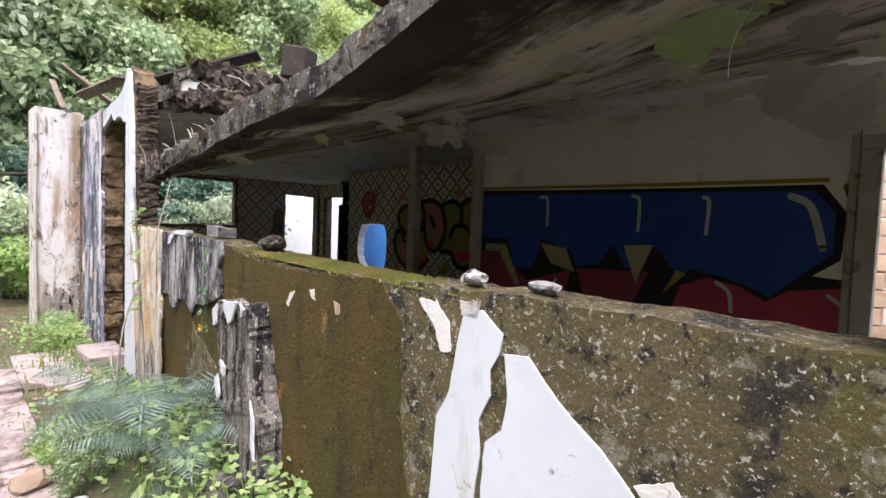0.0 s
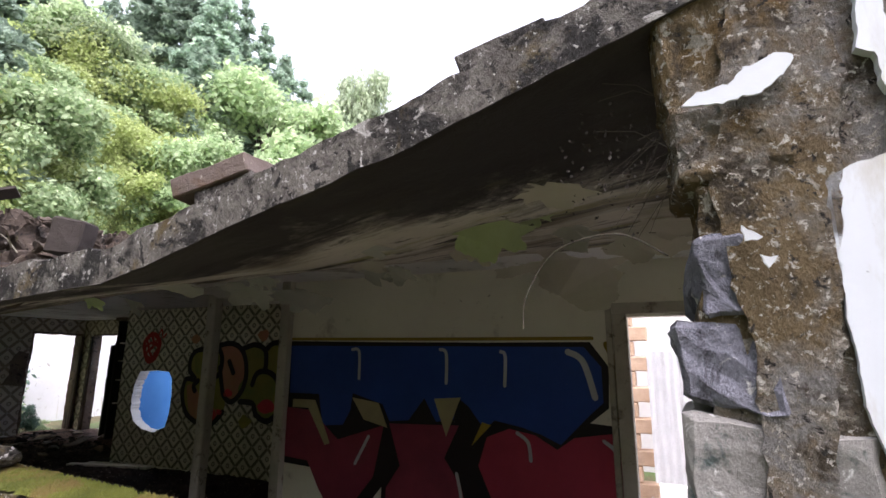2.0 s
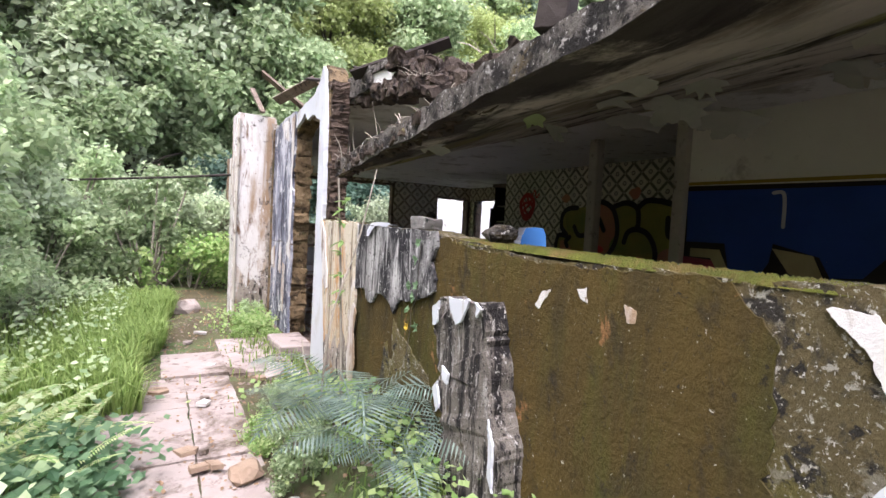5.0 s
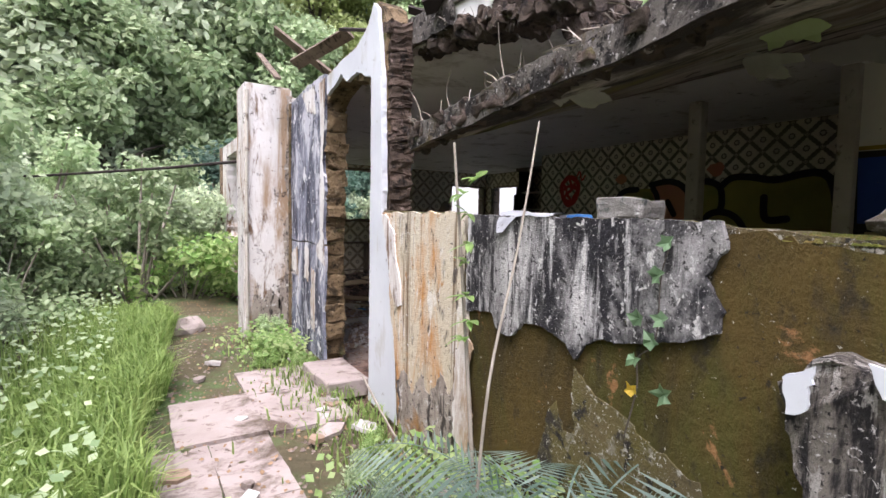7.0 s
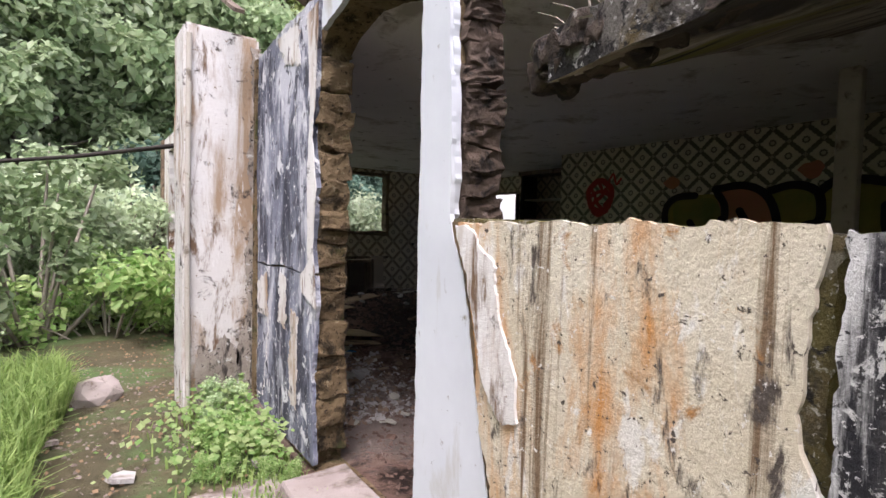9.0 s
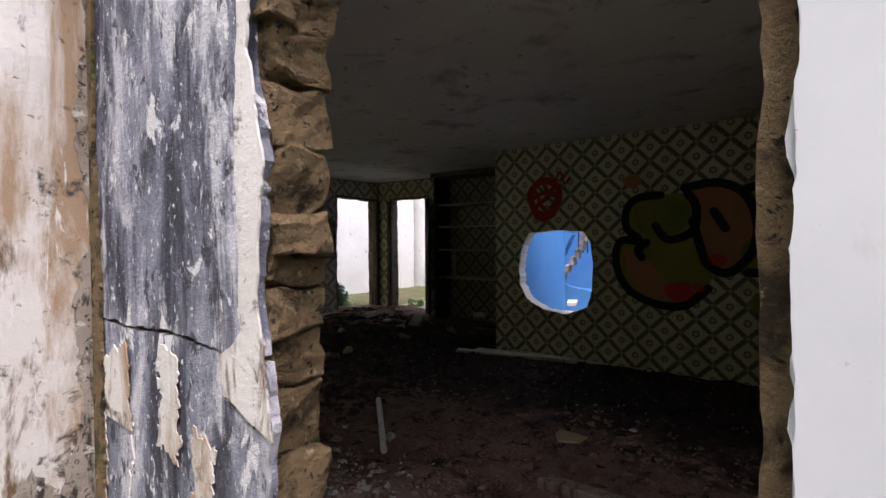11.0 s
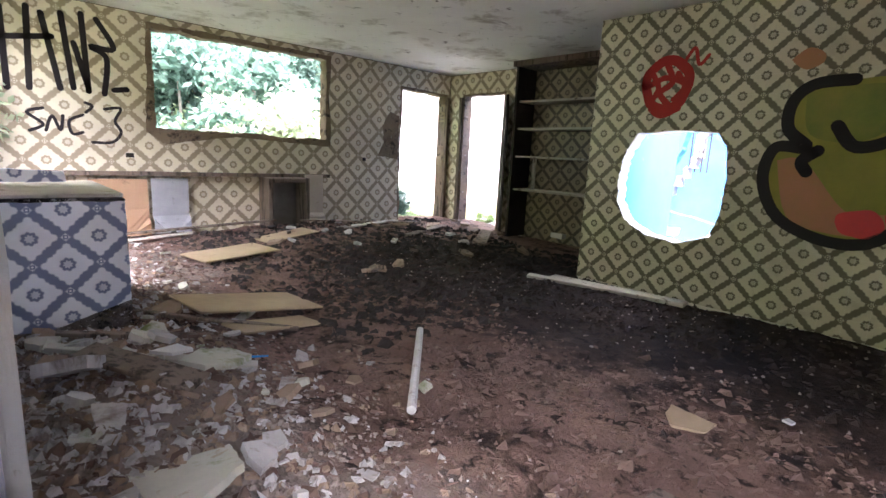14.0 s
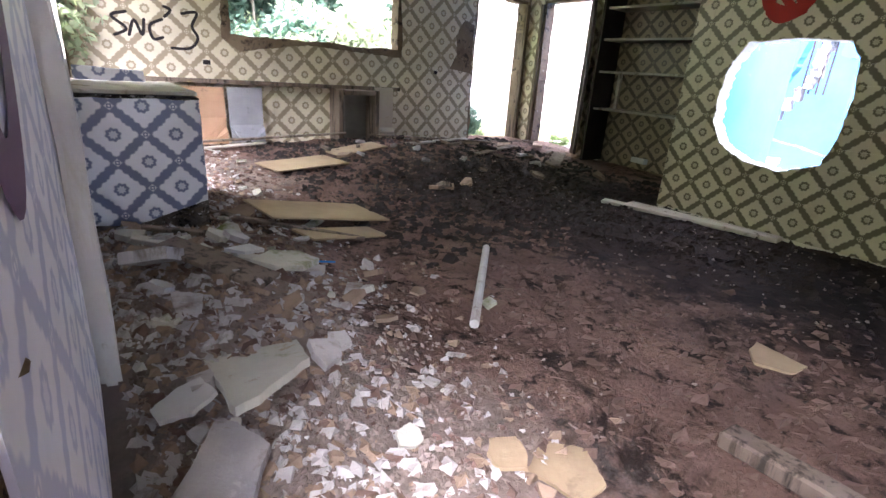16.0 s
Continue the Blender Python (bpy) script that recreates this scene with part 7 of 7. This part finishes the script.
sap = empty("sapling", Matrix.Identity(4), "young sapling with fresh green leaves against a wall", "sapling")
bm = bmesh.new()
limb(bm, [(1.45, 4.30, 0.1), (1.44, 4.36, 0.7), (1.43, 4.42, 1.25), (1.41, 4.46, 1.72)], 0.011, 0.006, 6)
part("stem", bm, dry_twig, sap)
rs = random.Random(9)
for j, (zz, yy) in enumerate(((1.50, 4.40), (1.42, 4.36), (1.30, 4.34), (1.22, 4.36), (1.08, 4.36), (0.98, 4.34), (1.56, 4.30), (0.9, 4.38))):
    for q in range(6):
        a = math.tau * q / 6 + j + rs.uniform(-0.6, 0.6)
        L = rs.uniform(0.035, 0.10)
        d = Vector((-abs(math.cos(a)) * rs.uniform(0.2, 0.8) - 0.1, math.sin(a), rs.uniform(-0.3, 0.6))).normalized()
        s = d.cross(Vector((0, 0, 1))).normalized()
        c = Vector((1.42, yy, zz))
        bm = bmesh.new()
        vs = [bm.verts.new(p) for p in (c, c + d * L * 0.35 + s * L * 0.24, c + d * L * 0.7 + s * L * 0.17 - Vector((0, 0, 0.01)), c + d * L - Vector((0, 0, 0.025)), c + d * L * 0.7 - s * L * 0.17 - Vector((0, 0, 0.01)), c + d * L * 0.35 - s * L * 0.24)]
        mid = bm.verts.new(c + d * L * 0.5 - Vector((0, 0, 0.008)))
        for i in range(6):
            bm.faces.new((vs[i], vs[(i + 1) % 6], mid))
        part("leaf", bm, leaf_fresh, sap)
stem("bare_stem", [(1.20, 3.98, 0.25), (1.24, 3.96, 0.85), (1.40, 4.02, 1.3), (1.52, 4.06, 1.76)], 0.007, "thin bare stem rising beside a wall")
stem("bare_stem", [(1.55, 5.75, 0.32), (1.45, 5.3, 0.30), (1.4, 4.8, 0.18), (1.38, 4.5, 0.05)], 0.008, "dry bent stem lying against a wall")
for i, (y, z, h) in enumerate(((4.9, 1.98, 0.17), (4.45, 2.02, 0.24), (5.2, 1.93, 0.22))):
    stem("dry_weed", [(1.68, y, z - 0.05), (1.66, y + 0.03, z + h * 0.5), (1.62, y + 0.08 * (i % 3 - 1), z + h)], 0.004, "dry weed stalk growing on a broken slab edge")
# dry creeper hanging from the pillar
bm = bmesh.new()
limb(bm, [tuple(p) for p in curve_points([Vector(p) for p in ((1.60, 0.56, 2.02), (1.62, 0.66, 2.08), (1.66, 0.80, 2.06), (1.68, 0.88, 1.96), (1.68, 0.89, 1.88))], 6)], 0.0022, 0.0016, 5)
for k in range(16):
    a = Vector((1.60, 0.52, 2.18 + 0.012 * k))
    e = Vector((rs.uniform(-0.02, 0.08), rs.uniform(0.05, 0.17), rs.uniform(-0.14, 0.10)))
    limb(bm, [a, a + e * 0.5 + Vector((0, 0, rs.uniform(0.0, 0.03))), a + e], 0.0013, 0.0008, 4)
creeper = thing("dry_creeper", bm, bark, "tangle of dry creeper stems on a pillar", "creeper")
rngc = np.random.RandomState(3)
cc = np.array([1.62, 0.66, 2.24]) + rngc.normal(scale=(0.05, 0.08, 0.07), size=(160, 3)) * np.array([1.0, 0.7, 1.0])
ob = new("dead_leaves", leaf_mesh("dead_leaves", cc, rngc.normal(size=(160, 3)), 0.003 + 0.004 * rngc.rand(160), dark_wood, 0.7))
ob.parent = creeper

# ivy on the low wall
ivy = empty("ivy_vine", Matrix.Identity(4), "thin ivy vine with one golden leaf on a low wall", "vine")
bm = bmesh.new()
limb(bm, [tuple(p) for p in curve_points([Vector((wall_face(y) - 0.03, y, z)) for y, z in ((3.7, 0.7), (3.66, 0.87), (3.66, 0.97), (3.6, 1.04), (3.59, 1.24), (3.56, 1.34))], 5)], 0.003, 0.002, 5)
part("stem", bm, bark, ivy)
for k, (y, z) in enumerate(((3.66, 0.87), (3.65, 1.1), (3.57, 1.11), (3.55, 0.89), (3.66, 0.97), (3.56, 1.34), (3.6, 1.04), (3.59, 1.24))):
    bm = bmesh.new()
    c = Vector((wall_face(y) - 0.045, y, z))
    a0, L = rs.uniform(-1, 1), rs.uniform(0.026, 0.042)
    rim = [bm.verts.new(c + Vector((-0.01 + rs.uniform(-0.012, 0.012), L * f * math.cos(a0 + math.tau * q / 10), L * f * math.sin(a0 + math.tau * q / 10)))) for q, f in enumerate((1.2, 0.6, 0.9, 0.6, 0.8, 0.45, 0.8, 0.6, 0.9, 0.6))]
    mid = bm.verts.new(c)
    for q in range(10):
        bm.faces.new((rim[q], rim[(q + 1) % 10], mid))
    part("leaf", bm, golden_leaf if k == 0 else ivy_leaf, ivy, "golden yellow leaf" if k == 0 else "")

# cable across the bushes
bm = bmesh.new()
limb(bm, [(1.3, 8.6, 2.0), (0.6, 10.0, 1.98), (-1.0, 12.0, 1.9), (-4.0, 15.0, 2.0)], 0.018, 0.018, 6)
thing("cable", bm, dark_wood, "black cable slung between a pier and the bushes", "cable")
bm = bmesh.new()
limb(bm, [(1.26, 8.20, 0.0), (1.25, 8.195, 1.2), (1.26, 8.20, 2.7)], 0.018, 0.018, 8)
thing("pipe", bm, pale_wood, "pale thin pipe running up a pier", "pipe")

# paving, step and stones outside
pav = empty("paving", Matrix.Identity(4), "pinkish paving slabs of a garden path", "paving", kind="structure")
rp = random.Random(14)
y = 2.4
while y < 7.4:
    ln = rp.uniform(0.55, 0.85)
    for x0, x1 in ((0.08, 0.585), (0.59, 0.92)) if y < 5.2 else ((0.42, 0.925), (0.93, 1.5)):
        if rp.random() < 0.05 or (y > 6.1 and x0 < 0.5) or y > 6.6:
            continue
        bm = slab([jag(rect(x0 + 0.003, x1 - 0.003, y + 0.003, y + ln - 0.003), 0.008, 0.10, rp)], lambda u, v, w: Vector((u, v, w)), 0.05)
        zz = max(ground_height(x0, y), ground_height(x1, y + ln), ground_height((x0 + x1) / 2, y + ln / 2)) - 0.043 + rp.uniform(0, 0.012)
        for v in bm.verts:
            v.co.z += zz
        part("paving_slab", bm, paving, pav)
    y += ln
bm = block_mesh(71, 0.34, 0.62, 0.14, 0.012)
ob = thing("doorstep", bm, paving, "chipped pinkish stone doorstep", "step")
ob.location = (1.60, 6.45, 0.10)
for i in range(34):
    x, y = rp.uniform(0.35, 1.5), rp.uniform(3.4, 8.2)
    if i < 8:
        x, y = rp.uniform(1.15, 1.5), rp.uniform(5.4, 6.1)
    shard(x, y, rp.uniform(0.03, 0.09) * (1.5 if i < 8 else 1), rp.choice((plaster_bit, brown_bit, paving)), 700 + i, "flat broken stone lying on a path", "stones on the path", 0.025, 10, 0.01, ground_height(x, y))
for i, (x, y, s, mt) in enumerate(((1.30, 2.62, 0.07, red_brick), (1.24, 2.70, 0.06, red_brick), (1.36, 2.55, 0.06, red_brick), (1.18, 2.58, 0.05, brown_bit), (1.33, 2.78, 0.06, concrete_edge), (0.95, 3.55, 0.05, white_bit), (0.8, 3.9, 0.09, brown_bit), (1.42, 2.86, 0.09, concrete_edge), (0.74, 8.9, 0.16, paving), (1.35, 8.05, 0.06, white_bit))):
    rock("stone", (x, y, ground_height(x, y) + s * 0.4), s, 40 + i, mt, "broken lump of masonry on the ground", "stone", "rubble at the wall foot", (1, 1.2, 0.7), i)
crumbs("path_grit", 2600, lambda r: (r.uniform(0.2, 1.5), r.uniform(2.5, 10)), (0.005, 0.02), grit_bit, "small stones and grit on a path", 9, ground_height)

# ---- tiles of the wall with the hole ----
tile_wall = bpy.data.objects["wall_hole"]
SIZE = PERIOD / 2


def in_loop(u, v, loop):
    hit = False
    n = len(loop)
    for i in range(n):
        (x1, y1), (x2, y2) = loop[i], loop[(i + 1) % n]
        if (y1 > v) != (y2 > v) and u < (x2 - x1) * (v - y1) / (y2 - y1) + x1:
            hit = not hit
    return hit


tbm = bmesh.new()
h = SIZE / 2 - 0.0008
add_box(tbm, -0.006, 0.0, -h, h, -h, h)
bmesh.ops.bevel(tbm, geom=[e for e in tbm.edges if all(v.co.x < -0.003 for v in e.verts)], offset=0.0012, segments=1, affect='EDGES')
tile_me = mesh_of("tile", tbm, tile_x)
rest = bmesh.new()
cells = []
near = 0
nu, nv = int((9.44 - 4.0) / SIZE), int(2.57 / SIZE)
for iu in range(nu + 1):
    for iv in range(nv + 1):
        u = 9.44 - SIZE * (iu + 0.5)
        v = 0.01 + SIZE * (iv + 0.5)
        if v + h > CEIL:
            add_box(rest, HOLE_X - 0.007, HOLE_X - 0.001, u - h, u + h, v - h, CEIL - 0.004)
            continue
        cut = [in_loop(u + a * h, v + b * h, HOLE) for a in (-1, 1) for b in (-1, 1)]
        if any(cut) or any(abs(p[0] - u) < SIZE / 2 and abs(p[1] - v) < SIZE / 2 for p in HOLE):
            if not all(cut):
                cells.append((u, v))
            continue
        if near < 300 and 6.6 < u < 9.44:
            ob = new("tile", tile_me)
            ob.parent = tile_wall
            ob.location = (HOLE_X - 0.001, u, v)
            near += 1
        else:
            add_box(rest, HOLE_X - 0.007, HOLE_X - 0.001, u - h, u + h, v - h, v + h)
ob = part("tiles", rest, tile_x, tile_wall, "cream and brown patterned wall tiles")
ob["kind"] = "stuff"
# tiles cut by the hole, as one ragged sheet
u0, u1 = min(c[0] for c in cells) - SIZE / 2, max(c[0] for c in cells) + SIZE / 2
v0, v1 = min(c[1] for c in cells) - SIZE / 2, max(c[1] for c in cells) + SIZE / 2
lip = [(8.61 + (p[0] - 8.61) * 1.012, 1.03 + (p[1] - 1.03) * 1.012) for p in HOLE]
part("broken_tiles", slab([rect(u0, u1, v0, v1), jag(lip, 0.006, 0.025, rnd)], at_hole(0.0005), 0.004), tile_x, tile_wall, "broken tiles round a ragged hole")
